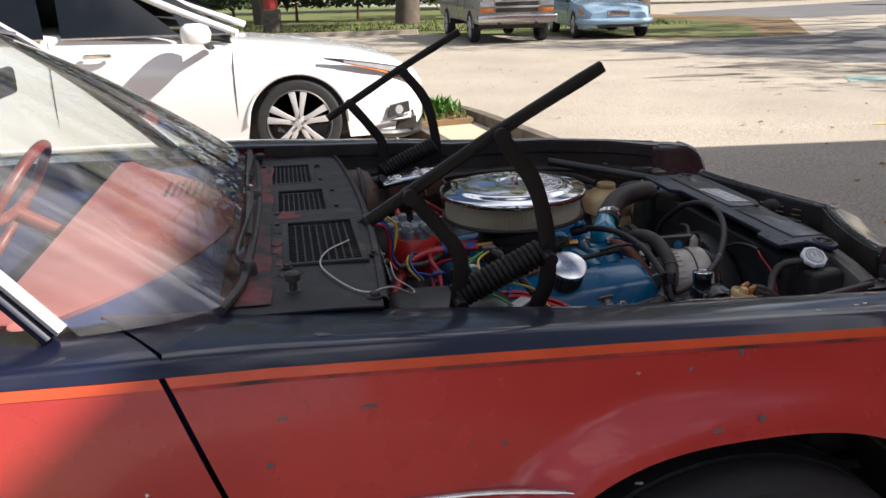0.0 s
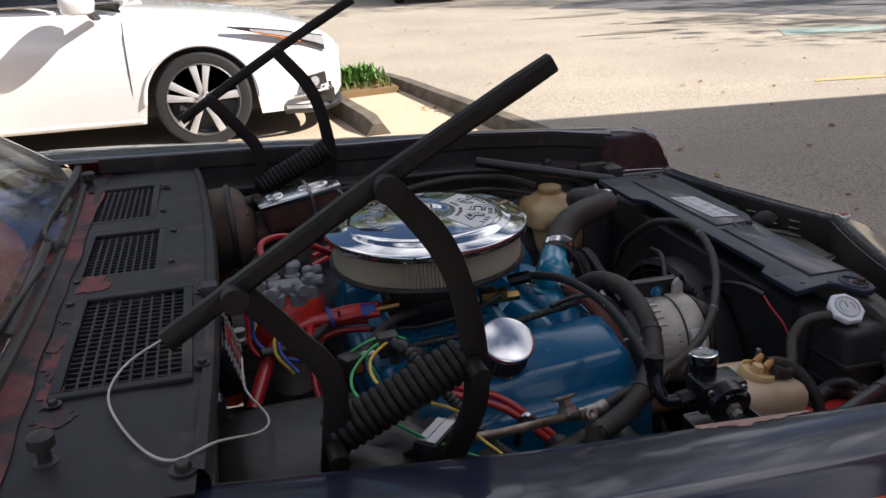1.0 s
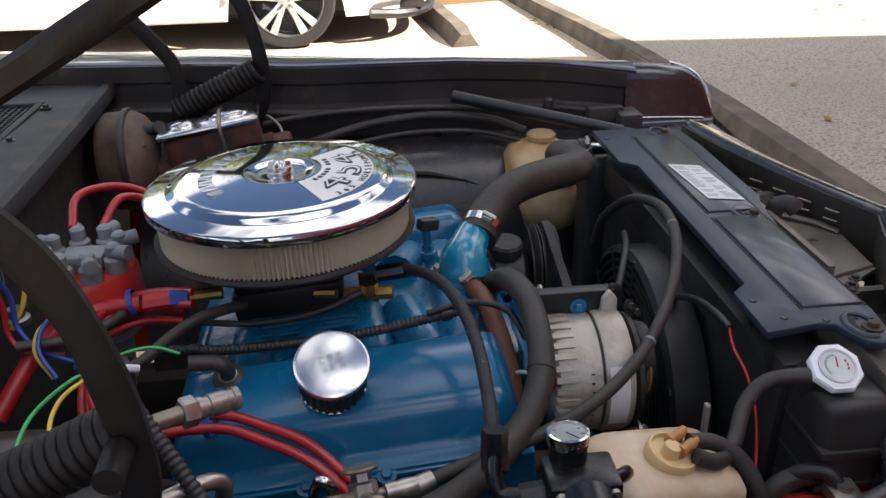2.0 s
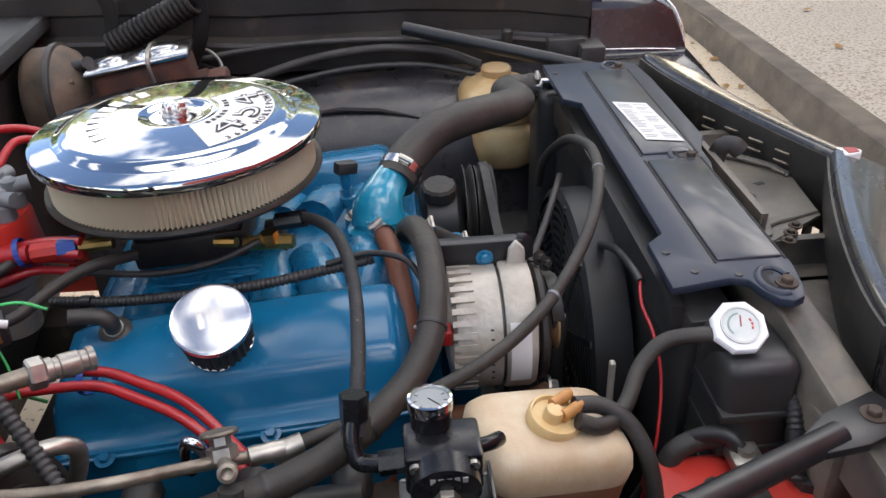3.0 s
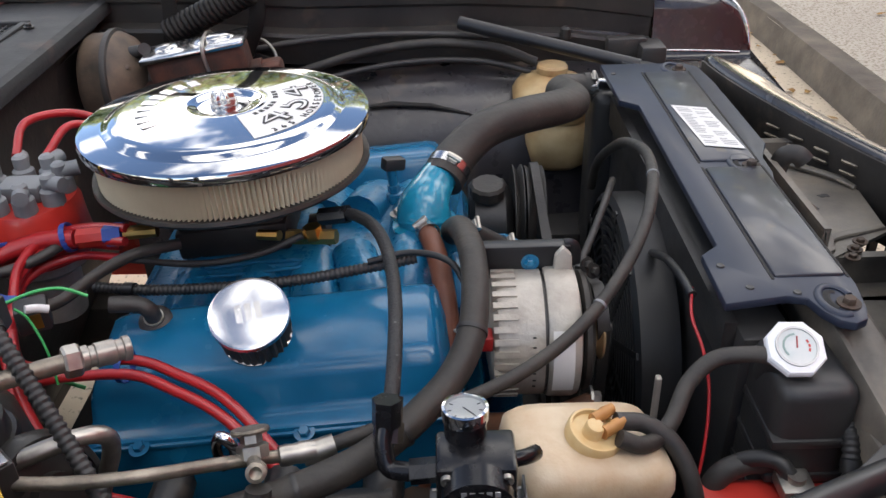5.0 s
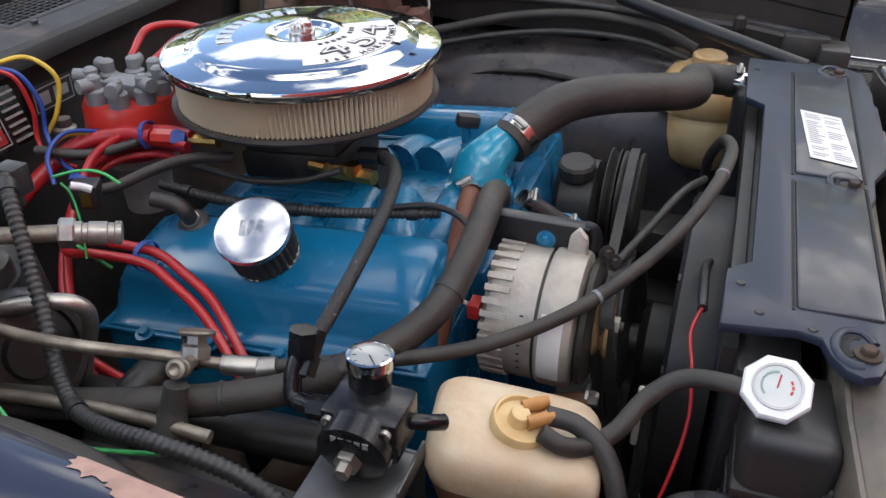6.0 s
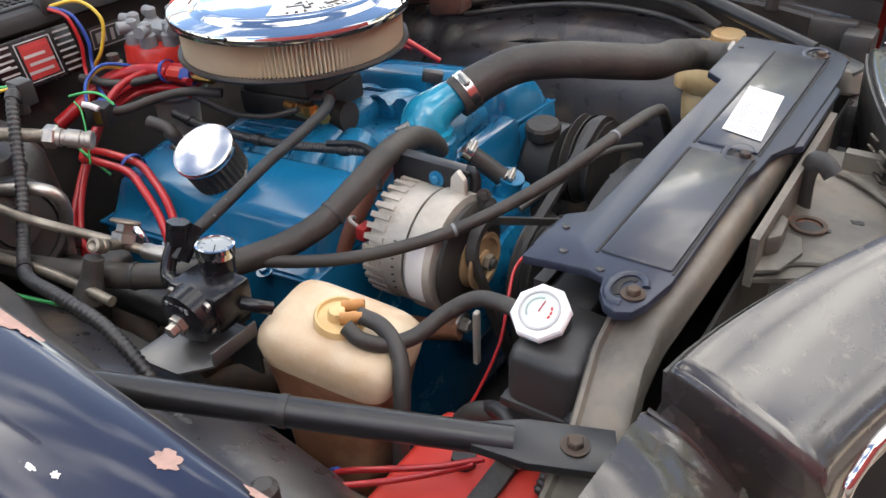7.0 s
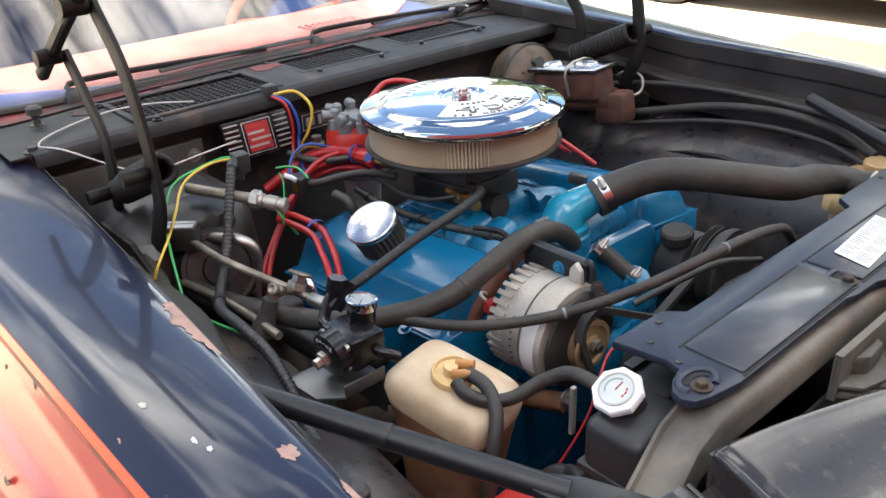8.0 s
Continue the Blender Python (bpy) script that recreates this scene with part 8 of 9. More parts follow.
part("case_lid", jug([(0.850, -0.655, -0.405, 0.060, 0.060), (0.868, -0.655, -0.405, 0.058, 0.058), (0.880, -0.655, -0.405, 0.040, 0.040)], None, 30, 0.7), M["casing"], hc, smooth=50)
part("lid_rim", jug([(0.842, -0.655, -0.405, 0.064, 0.064), (0.846, -0.655, -0.405, 0.065, 0.065), (0.851, -0.655, -0.405, 0.063, 0.063)], None, 30, 0.7), M["casing"], hc, smooth=50)
part("silver_label", box(-0.022, 0.022, -0.011, 0.011, 0.0, 0.0012, m=axis_m((-0.600, -0.492, 0.848), (0.45, -0.75, 0.5)) @ pose(0, 0, 0, 0, 0, 10)), M["silverlabel"], hc, "silver label")
part("drum_strap", lathe([(0.0592, 0.036), (0.0606, 0.036), (0.0606, 0.046), (0.0592, 0.046)], axis_m((-0.630, -0.392, 0.775), (0.86, -0.22, 0.40)), 36, closed=True), M["darkzinc"], hc, smooth=40)
part("mount_flange", box(-0.832, -0.822, -0.54, -0.28, 0.62, 0.905, 0.004), M["dirtyblack"], hc, smooth=30)
for y, z in ((-0.52, 0.88), (-0.30, 0.88), (-0.52, 0.70), (-0.30, 0.72)):
    part("case_bolt", bolt((-0.822, y, z), (1, 0, 0), 0.007, 0.008), M["zinc"], hc)

# ignition box on the firewall
ig = thing("ignition_box", "black finned ignition box with a red and silver face", "ignition box", (-0.815, -0.193, 0.86))
mi = Matrix.Translation((-0.806, -0.193, 0.889)) @ pose(0, 0, 0, 0, -16, 0)
part("box", box(-0.016, 0.012, -0.062, 0.062, -0.034, 0.034, 0.003, m=mi), M["anodized"], ig, smooth=30)
for k in range(7):
    z = -0.027 + 0.009 * k
    for y0, y1 in ((-0.060, -0.034), (0.034, 0.060)):
        part("fin", box(0.012, 0.0145, y0, y1, z - 0.0013, z + 0.0013, m=mi), M["silverlabel"], ig)
part("face_plate", box(0.0121, 0.0135, -0.033, 0.033, -0.032, 0.032, m=mi), M["anodized"], ig, "black face")
part("face_border", join(*[box(0.0135, 0.0139, y0, y1, z0, z1, m=mi) for y0, y1, z0, z1 in ((-0.026, 0.026, 0.026, 0.0275), (-0.026, 0.026, -0.0275, -0.026), (-0.0275, -0.026, -0.0275, 0.0275), (0.026, 0.0275, -0.0275, 0.0275))]), M["silverlabel"], ig, "silver border")
part("red_panel", box(0.0136, 0.0142, -0.022, 0.022, -0.024, 0.024, m=mi), M["redlabel"], ig, "red panel")
for k, (y0, y1) in enumerate(((-0.018, 0.020), (-0.020, 0.012), (-0.016, 0.022), (-0.022, 0.016))):
    z = 0.018 - 0.011 * k
    part("print_bar", box(0.0143, 0.0147, y0, y1, z - 0.002, z + 0.002, m=mi), M["silverlabel"] if k else M["wire_red"], ig)
bd = thing("firewall_badge", "small black badge with silver marks on the firewall", "badge", (-0.822, -0.06, 0.86))
mbd = Matrix.Translation((-0.815, -0.058, 0.884))
part("plate", box(-0.004, 0.0, -0.036, 0.034, -0.017, 0.017, m=mbd), M["plastic"], bd)
part("border", join(box(0.0, 0.0006, -0.034, 0.032, 0.013, 0.0145, m=mbd), box(0.0, 0.0006, -0.034, 0.032, -0.0145, -0.013, m=mbd), box(0.0, 0.0006, -0.034, -0.0325, -0.013, 0.013, m=mbd), box(0.0, 0.0006, 0.0305, 0.032, -0.013, 0.013, m=mbd)), M["silverlabel"], bd)
for y0, y1, z0, z1 in ((-0.026, -0.008, -0.008, 0.008), (0.0, 0.006, -0.009, 0.009), (0.012, 0.024, -0.006, 0.007)):
    part("badge_mark", box(0.0, 0.0005, y0, y1, z0, z1, m=mbd), M["silverlabel"], bd)
sp = thing("firewall_stud", "zinc-capped stud on the firewall", "stud", (-0.79, -0.085, 0.85))
part("stud", lathe([(0, 0), (0.014, 0), (0.014, 0.006), (0.009, 0.008), (0.009, 0.018), (0, 0.018)], Matrix.Translation((-0.785, -0.085, 0.848)), 16), M["zinc"], sp, smooth=40)
cn = thing("wiring_plug", "black plug clipped above the heater case", "plug", (-0.616, -0.322, 0.93))
part("plug", join(box(-0.012, 0.012, -0.010, 0.010, 0.0, 0.028, 0.002, m=Matrix.Translation((-0.616, -0.325, 0.914))), lathe([(0, 0), (0.006, 0), (0.006, 0.012), (0, 0.012)], Matrix.Translation((-0.610, -0.332, 0.906)), 10)), M["plastic"], cn, smooth=30)
cs = thing("cowl_switch", "small black switch on the cowl edge", "switch", (-0.815, -0.15, 0.94))
part("switch", box(-0.825, -0.803, -0.162, -0.138, 0.940, 0.968, 0.004), M["plastic"], cs, smooth=40)

WG = "coloured ignition wires"
wire("ignition_wire", [(-0.805, -0.150, 0.952), (-0.780, -0.120, 0.955), (-0.755, -0.108, 0.930), (-0.760, -0.115, 0.890), (-0.775, -0.125, 0.862)], 0.0028, "wire_yellow", "thin yellow ignition wire", group=WG)
wire("ignition_wire", [(-0.805, -0.153, 0.950), (-0.782, -0.142, 0.938), (-0.772, -0.138, 0.900), (-0.772, -0.142, 0.866), (-0.755, -0.150, 0.846), (-0.72, -0.145, 0.838)], 0.0028, "wire_red", "thin red ignition wire", group=WG)
wire("ignition_wire", [(-0.805, -0.151, 0.951), (-0.780, -0.136, 0.940), (-0.766, -0.130, 0.905), (-0.765, -0.134, 0.870), (-0.74, -0.15, 0.848), (-0.69, -0.17, 0.838)], 0.0028, "wire_blue", "thin blue ignition wire", group=WG)
wire("ignition_wire", [(-0.71, -0.10, 0.86), (-0.735, -0.135, 0.872), (-0.74, -0.165, 0.858), (-0.72, -0.185, 0.835)], 0.0026, "wire_yellow", "thin yellow ignition wire", group=WG)
wire("ignition_wire", [(-0.71, -0.10, 0.866), (-0.73, -0.140, 0.878), (-0.734, -0.170, 0.862), (-0.715, -0.19, 0.838)], 0.0026, "wire_blue", "thin blue ignition wire", group=WG)
wire("ignition_wire", [(-0.650, -0.250, 0.888), (-0.622, -0.243, 0.896), (-0.598, -0.240, 0.897), (-0.576, -0.240, 0.888)], 0.0017, "wire_green", "thin green ignition wire", group=WG)
wire("ignition_wire", [(-0.640, -0.252, 0.884), (-0.630, -0.252, 0.872), (-0.617, -0.262, 0.845), (-0.611, -0.272, 0.812)], 0.0013, "wire_green", "thin green ignition wire", group=WG)
wire("ignition_wire", [(-0.640, -0.272, 0.838), (-0.630, -0.268, 0.826), (-0.612, -0.262, 0.808), (-0.595, -0.258, 0.795)], 0.0020, "wire_green", "thin green ignition wire", group=WG)
wire("ground_wire", [(-0.615, -0.325, 0.934), (-0.640, -0.340, 0.932), (-0.668, -0.368, 0.916), (-0.662, -0.412, 0.905), (-0.612, -0.454, 0.880), (-0.582, -0.466, 0.867), (-0.525, -0.486, 0.840), (-0.492, -0.495, 0.815), (-0.463, -0.497, 0.813), (-0.404, -0.487, 0.815), (-0.352, -0.474, 0.816)], 0.0019, "wire_green", "loose green wire running along the inner fender", per=12)
wire("loose_wire", [(-0.611, -0.327, 0.937), (-0.644, -0.360, 0.927), (-0.636, -0.406, 0.914), (-0.570, -0.454, 0.902), (-0.553, -0.476, 0.880), (-0.530, -0.504, 0.862), (-0.535, -0.514, 0.835)], 0.0019, "wire_yellow", "loose yellow wire over the heater case", per=12)
wire("string", [(-0.861, -0.267, 0.956), (-0.905, -0.330, 0.957), (-0.918, -0.400, 0.955), (-0.889, -0.485, 0.952), (-0.856, -0.522, 0.948), (-0.815, -0.500, 0.945), (-0.775, -0.430, 0.905), (-0.765, -0.385, 0.895), (-0.785, -0.310, 0.892), (-0.785, -0.240, 0.898)], 0.0014, "wire_white", "thin off-white cord lying on the cowl", "cord", per=12)
wire("white_connector", [(-0.634, -0.246, 0.879), (-0.626, -0.240, 0.876), (-0.618, -0.236, 0.872)], 0.0042, "white_plastic", "short white plastic wire connector", "connector")

# corrugated looms
def loom(pts, r, label, pitch=0.006):
    o = hose("wiring_loom", pts, r, "plastic", label, pitch=pitch, depth=0.08, n=12, category="wiring loom")
    for k in (0.6, 0.5 * len(pts) - 0.5, len(pts) - 1.6):
        band(o, pts, k, r + 0.0008, 0.006, "wire_black", "tape_wrap")
    return o


loom([(-0.612, -0.335, 0.935), (-0.596, -0.352, 0.925), (-0.566, -0.378, 0.888), (-0.536, -0.405, 0.850), (-0.508, -0.432, 0.822), (-0.468, -0.460, 0.815), (-0.420, -0.480, 0.828), (-0.360, -0.488, 0.836), (-0.300, -0.488, 0.826), (-0.24, -0.495, 0.80), (-0.20, -0.50, 0.76)], 0.0066, "black corrugated loom beside the heater case")
loom([(-0.63, -0.115, 0.816), (-0.56, -0.130, 0.820), (-0.48, -0.140, 0.828), (-0.40, -0.142, 0.836), (-0.33, -0.135, 0.844), (-0.28, -0.125, 0.848)], 0.0058, "black corrugated loom along the valve cover", 0.005)
hose("taped_wire", [(-0.33, -0.137, 0.852), (-0.285, -0.130, 0.858), (-0.245, -0.150, 0.858), (-0.225, -0.175, 0.835)], 0.0035, "wire_black", "thin black taped wire", category="wire")
hose("sensor_cable", [(-0.640, -0.205, 0.852), (-0.625, -0.190, 0.853), (-0.600, -0.160, 0.862), (-0.570, -0.135, 0.868), (-0.53, -0.11, 0.865)], 0.0062, "rubber2", "taped black sensor cable behind the carburettor", category="cable")
sc = thing("sensor_plug", "open black multi-pin plug", "plug", (-0.655, -0.232, 0.845))
part("shell", box(-0.017, 0.014, -0.014, 0.014, -0.014, 0.014, 0.004, m=Matrix.Translation((-0.645, -0.215, 0.852)) @ pose(0, 0, 0, 0, 0, 25)), M["plastic"], sc, smooth=40)
part("pins", box(-0.004, 0.006, -0.0146, -0.0141, -0.008, 0.008, m=Matrix.Translation((-0.645, -0.215, 0.852)) @ pose(0, 0, 0, 0, 0, 25)), M["brass"], sc)
hose("vacuum_line", [(-0.60, -0.10, 0.842), (-0.52, -0.108, 0.838), (-0.45, -0.112, 0.850), (-0.40, -0.105, 0.868)], 0.0038, "rubber", "thin black vacuum line")

# overflow and drain hoses
hose("overflow_hose", [(-0.112, -0.376, 0.826), (-0.095, -0.376, 0.818), (-0.078, -0.364, 0.812), (-0.060, -0.344, 0.815), (-0.042, -0.318, 0.832), (-0.018, -0.306, 0.848), (0.012, -0.308, 0.854), (0.032, -0.312, 0.854)], 0.0075, "rubber2", "black overflow hose from bottle to radiator neck")
hose("drain_hose", [(-0.112, -0.358, 0.828), (-0.086, -0.356, 0.822), (-0.062, -0.366, 0.806), (-0.048, -0.385, 0.775), (-0.042, -0.400, 0.72), (-0.04, -0.405, 0.62)], 0.0078, "rubber", "black hose hanging in front of the bottle")
hose("lower_hose", [(-0.03, -0.37, 0.60), (-0.028, -0.355, 0.68), (-0.012, -0.340, 0.735), (0.015, -0.335, 0.752), (0.04, -0.335, 0.75)], 0.0105, "rubber", "black lower hose by the side tank")
wire("fan_wire", [(-0.010, -0.200, 0.852), (-0.018, -0.235, 0.842), (-0.012, -0.262, 0.822), (-0.008, -0.285, 0.785), (-0.018, -0.318, 0.735), (-0.036, -0.345, 0.690)], 0.0017, "wire_red", "thin red fan wire")
hose("fan_lead", [(-0.010, -0.05, 0.80), (-0.014, -0.12, 0.835), (-0.014, -0.17, 0.848), (-0.012, -0.21, 0.850)], 0.0045, "wire_black", "black sleeved fan lead", category="wire")
wire("fan_wire", [(-0.030, -0.335, 0.72), (-0.020, -0.36, 0.70), (-0.005, -0.37, 0.685), (0.01, -0.38, 0.68)], 0.0022, "wire_blue", "thin blue fan wire")
wire("battery_wire", [(-0.10, -0.445, 0.70), (-0.07, -0.450, 0.735), (-0.03, -0.440, 0.752), (0.01, -0.415, 0.755), (0.035, -0.385, 0.75)], 0.003, "wire_red", "red wire laid over the battery")
wire("battery_wire", [(-0.07, -0.475, 0.74), (-0.03, -0.455, 0.75), (0.0, -0.43, 0.752), (0.03, -0.395, 0.75)], 0.003, "wire_red", "red wire laid over the battery")
wire("battery_wire", [(-0.105, -0.440, 0.695), (-0.09, -0.443, 0.715), (-0.075, -0.447, 0.730)], 0.0042, "wire_blue", "blue heat-shrink joint on a red wire")
tm = thing("battery_terminal", "corroded lead battery terminal", "terminal", (0.05, -0.36, 0.742))
part("clamp", join(box(0.035, 0.065, -0.375, -0.345, 0.742, 0.756, 0.003), lathe([(0, 0), (0.009, 0), (0.008, 0.020), (0, 0.020)], Matrix.Translation((0.05, -0.36, 0.742)), 16)), M["zinc"], tm, smooth=30)

# hoses along the far inner fender
hose("vacuum_hose", [(-0.62, 0.50, 0.795), (-0.50, 0.545, 0.822), (-0.38, 0.572, 0.848), (-0.26, 0.580, 0.858), (-0.15, 0.575, 0.848), (-0.08, 0.560, 0.825)], 0.0085, "rubber2", "black hose clipped along the inner fender")
hose("vacuum_hose", [(-0.55, 0.52, 0.79), (-0.42, 0.555, 0.815), (-0.30, 0.572, 0.828), (-0.18, 0.572, 0.826), (-0.09, 0.555, 0.81)], 0.0055, "rubber", "thinner black hose along the inner fender")
hose("harness", [(-0.70, 0.53, 0.84), (-0.55, 0.575, 0.862), (-0.40, 0.590, 0.872), (-0.25, 0.600, 0.868), (-0.10, 0.600, 0.855)], 0.006, "rubber", "taped harness under the far fender lip", category="wiring loom")
rnd = random.Random(12)
seal = [(x, MID - lookup(INNER_Y, x) + 0.042 + rnd.uniform(-0.006, 0.006), z + rnd.uniform(-0.004, 0.004)) for x, z in [(-0.60 + 0.042 * i, 0.846 - 0.0042 * i) for i in range(13)]]
sl = part("hood_seal", tube(seal, 0.013, 12, 6, flat=0.28), M["rubber2"], None, "", 60)
tagged(sl, "peeling black rubber splash seal on the inner fender", "seal")
loom([(-0.20, -0.512, 0.800), (-0.15, -0.520, 0.783), (-0.10, -0.526, 0.75), (-0.07, -0.528, 0.70)], 0.007, "black corrugated loom under the fender brace")

loom([(0.104, -0.175, 0.80), (0.110, -0.215, 0.810), (0.106, -0.255, 0.812), (0.100, -0.300, 0.808), (0.096, -0.345, 0.790), (0.090, -0.385, 0.740)], 0.0075, "black corrugated loom beside the radiator support", 0.0055)

# ---- the other vehicles ----


# dark grey that paints the shade behind the wheel spokes
M["rimwell"] = material("rim_well_shade", (0.10, 0.10, 0.10), 0.5, 0.3, scale=14)


def car_wheel(root, c, r, w, s, rim="alloy", spokes=5):
    m = axis_m(c, (0, s, 0))
    t = part("wheel", lathe([(r * 0.74, -w / 2), (r * 0.82, -w * 0.53), (r * 0.95, -w / 2), (r, -w * 0.33), (r, w * 0.33), (r * 0.95, w / 2), (r * 0.82, w * 0.53), (r * 0.74, w / 2)], m, 44, closed=True), M["tyre"], root, "black tyre", 40)
    part("rim", lathe([(r * 0.775, w * 0.50), (r * 0.745, w * 0.54), (r * 0.72, w * 0.46), (r * 0.70, -w * 0.1), (0, -w * 0.1)], m, 44), M["rimwell"], t, "rim well coloured dark for the shade behind the spokes", 40)
    for k in range(spokes):
        for d in (-11, 11):
            sp = prism([(r * 0.10, -r * 0.060), (r * 0.38, -r * 0.055), (r * 0.745, -r * 0.082), (r * 0.745, r * 0.082), (r * 0.38, r * 0.055), (r * 0.10, r * 0.060)], w * 0.36, w * 0.52, m @ pose(0, 0, 0, 0, 0, 360 * k / spokes + 90) @ Matrix.Translation((0, 0, 0)) @ pose(0, 0, 0, 0, 0, d), r * 0.012)
            part("spoke", sp, M["alloy"], t, smooth=40)
    part("hub", lathe([(0, w * 0.54), (r * 0.10, w * 0.54), (r * 0.17, w * 0.50), (r * 0.18, w * 0.25), (0, w * 0.25)], m, 24), M["alloy"], t, smooth=40)
    for k in range(5):
        a = 2 * math.pi * k / 5 + 0.3
        part("lug_nut", lathe([(0, 0), (r * 0.035, 0), (r * 0.03, 0.02), (0, 0.02)], m @ Matrix.Translation((r * 0.13 * math.cos(a), r * 0.13 * math.sin(a), w * 0.50)), 6), M["zinc"], t)


def vehicle(name, label, at, heading, L, W, bottom, belt, hood, half, wheels, r, cabin, paint, group=""):
    """A car built nose-first along its own x; profile keys run from the tail (-L) to the nose (0)."""
    root = new(name)
    root.empty_display_size = 0.3
    tagged(root, label, "car" if "car" in name or "hatch" in name else "truck", group)

    def shell_cols(n=90):
        rows = []
        for i in range(n + 1):
            x = -L + L * i / n
            w, zb, zs, zt = lookup(half, x) * W, lookup(bottom, x), lookup(belt, x), lookup(hood, x)
            arch = zb
            for wx in wheels:
                u = (x - wx) / (r + 0.060)
                if abs(u) < 1:
                    arch = max(arch, r + (r + 0.060) * math.sqrt(1 - u * u) * 0.97)
            sec = []
            for k in range(8):
                z = mix(arch, zs, k / 7)
                v = (z - zb) / max(0.05, zs - zb)
                yy = w * (0.955 + 0.045 * math.sin(math.pi * min(1, max(0, v * 0.85 + 0.12)))) * (1 - 0.035 * max(0, v - 0.75) / 0.25)
                sec.append((yy, z))
            yt = sec[-1][0]
            sec += [(yt - 0.03, zs + 0.018), (yt * 0.80, mix(zs, zt, 0.55) + 0.012), (yt * 0.55, mix(zs, zt, 0.85) + 0.008), (yt * 0.25, zt), (0.0, zt)]
            rows.append([Vector((x, y, z)) for y, z in sec] + [Vector((x, -y, z)) for y, z in sec[-2::-1]])
        return rows
    rows = shell_cols()
    bm = grid(rows)
    for rr in (rows[0], rows[-1]):
        vs = [min(bm.verts, key=lambda q, p=p: (q.co - p).length) for p in rr]
        try:
            bm.faces.new(vs)
        except ValueError:
            pass
    body = part("body", bm, paint, root, "", 38)
    # underbody and wheel wells
    part("underbody", box(-L * 0.97, -0.10, -W * 0.80, W * 0.80, lookup(bottom, -L / 2) + 0.02, lookup(bottom, -L / 2) + 0.12), M["dirtyblack"], root)
    for wx in wheels:
        part("wheel_well", box(wx - r - 0.06, wx + r + 0.06, -W * 0.86, W * 0.86, r * 0.9, r * 2.18), M["dirtyblack"], root)
        for s in (-1, 1):
            car_wheel(root, Vector((wx, s * (W - 0.105), r)), r, 0.21, s)
            pts = []
            for k in range(25):
                a = math.pi * k / 24
                x = wx + (r + 0.060) * math.cos(a)
                z = r + (r + 0.060) * math.sin(a) * 0.97
                pts.append((x, s * (lookup(half, x) * W * 0.985 + 0.012), z))
            part("arch_lip", tube(pts, 0.014, 6, 1), paint, root, smooth=50)
    # cabin
    xf, xrf, xrr, xr, zr, wr = cabin["xf"], cabin["xrf"], cabin["xrr"], cabin["xr"], cabin["zr"], cabin["wr"]
    zf, zb2 = lookup(hood, xf), lookup(hood, xr)

    base_w = lookup(half, (xf + xr) / 2) * W * 0.93
    top = [(xrf, zr - 0.03), ((xrf + xrr) / 2, zr), (xrr, zr - 0.03)]
    roof_rows = [[(x, wr * (j / 5 - 1), z - 0.06 * (j / 5 - 1) ** 4) for j in range(11)] for x, z in top]
    part("roof", grid(roof_rows, thick=0.02), paint, root, smooth=40)
    part("windshield", grid([[(mix(xf, xrf, v), (mix(base_w, wr, v) * 0.94) * (j / 4 - 1), mix(zf, zr - 0.05, v) - 0.03 * (j / 4 - 1) ** 2 * (1 - v)) for j in range(9)] for v in (0, 0.5, 1)]), M["darkglass"], root, "dark windshield", 40)
    part("rear_window", grid([[(mix(xr, xrr, v), (mix(base_w, wr, v) * 0.94) * (j / 4 - 1), mix(zb2, zr - 0.05, v)) for j in range(9)] for v in (0, 1)]), M["darkglass"], root, smooth=40)
    zs = lookup(belt, (xf + xr) / 2)

    def side(x, v, s, out=0.0):
        return Vector((x, s * (mix(base_w * 1.015, wr * 0.99, v) + out), mix(zs, zr - 0.075, v)))
    for s in (-1, 1):
        part("pillar", tube([side(xf + 0.05, 0, s), side(mix(xf, xrf, 0.5), 0.5, s), side(xrf, 1, s)], 0.032, 8, 5), paint, root, smooth=50)
        part("roof_rail", tube([side(xrf, 1, s), side((xrf + xrr) / 2, 1.10, s), side(xrr, 1, s), side(mix(xrr, xr, 0.5), 0.5, s), side(xr, 0, s)], 0.035, 8, 6), paint, root, smooth=50)
        for (a0, a1, b0, b1) in cabin["panes"]:
            part("side_window", grid([[side(a0, 0.0, s, 0.004), side(a1, 0.0, s, 0.004)], [side(mix(a0, b0, 0.5), 0.5, s, 0.004), side(mix(a1, b1, 0.5), 0.5, s, 0.004)], [side(b0, 0.97, s, 0.004), side(b1, 0.97, s, 0.004)]]), M["darkglass"], root, "dark tinted side window", 40)
            part("window_trim", tube([side(a0, -0.01, s, 0.008), side(a1, -0.01, s, 0.008)], 0.008, 6, 2), M["worn_chrome"] if cabin.get("chrome") else M["plastic"], root, smooth=40)
        for x in cabin["seams"]:
            part("door_seam", tube([(x, s * (lookup(half, x) * W * (0.955 + 0.045 * math.sin(math.pi * min(1, v * 0.85 + 0.12))) * (1 - 0.035 * max(0, v - 0.75) / 0.25) + 0.0008), mix(lookup(bottom, x) + 0.07, lookup(belt, x) - 0.015, v)) for v in (0, 0.25, 0.5, 0.75, 0.9, 1.0)], 0.004, 6, 3), M["ink"], root)
        for x in cabin["handles"]:
            z = lookup(belt, x) - 0.12
            y = s * (lookup(half, x) * W * 0.995)
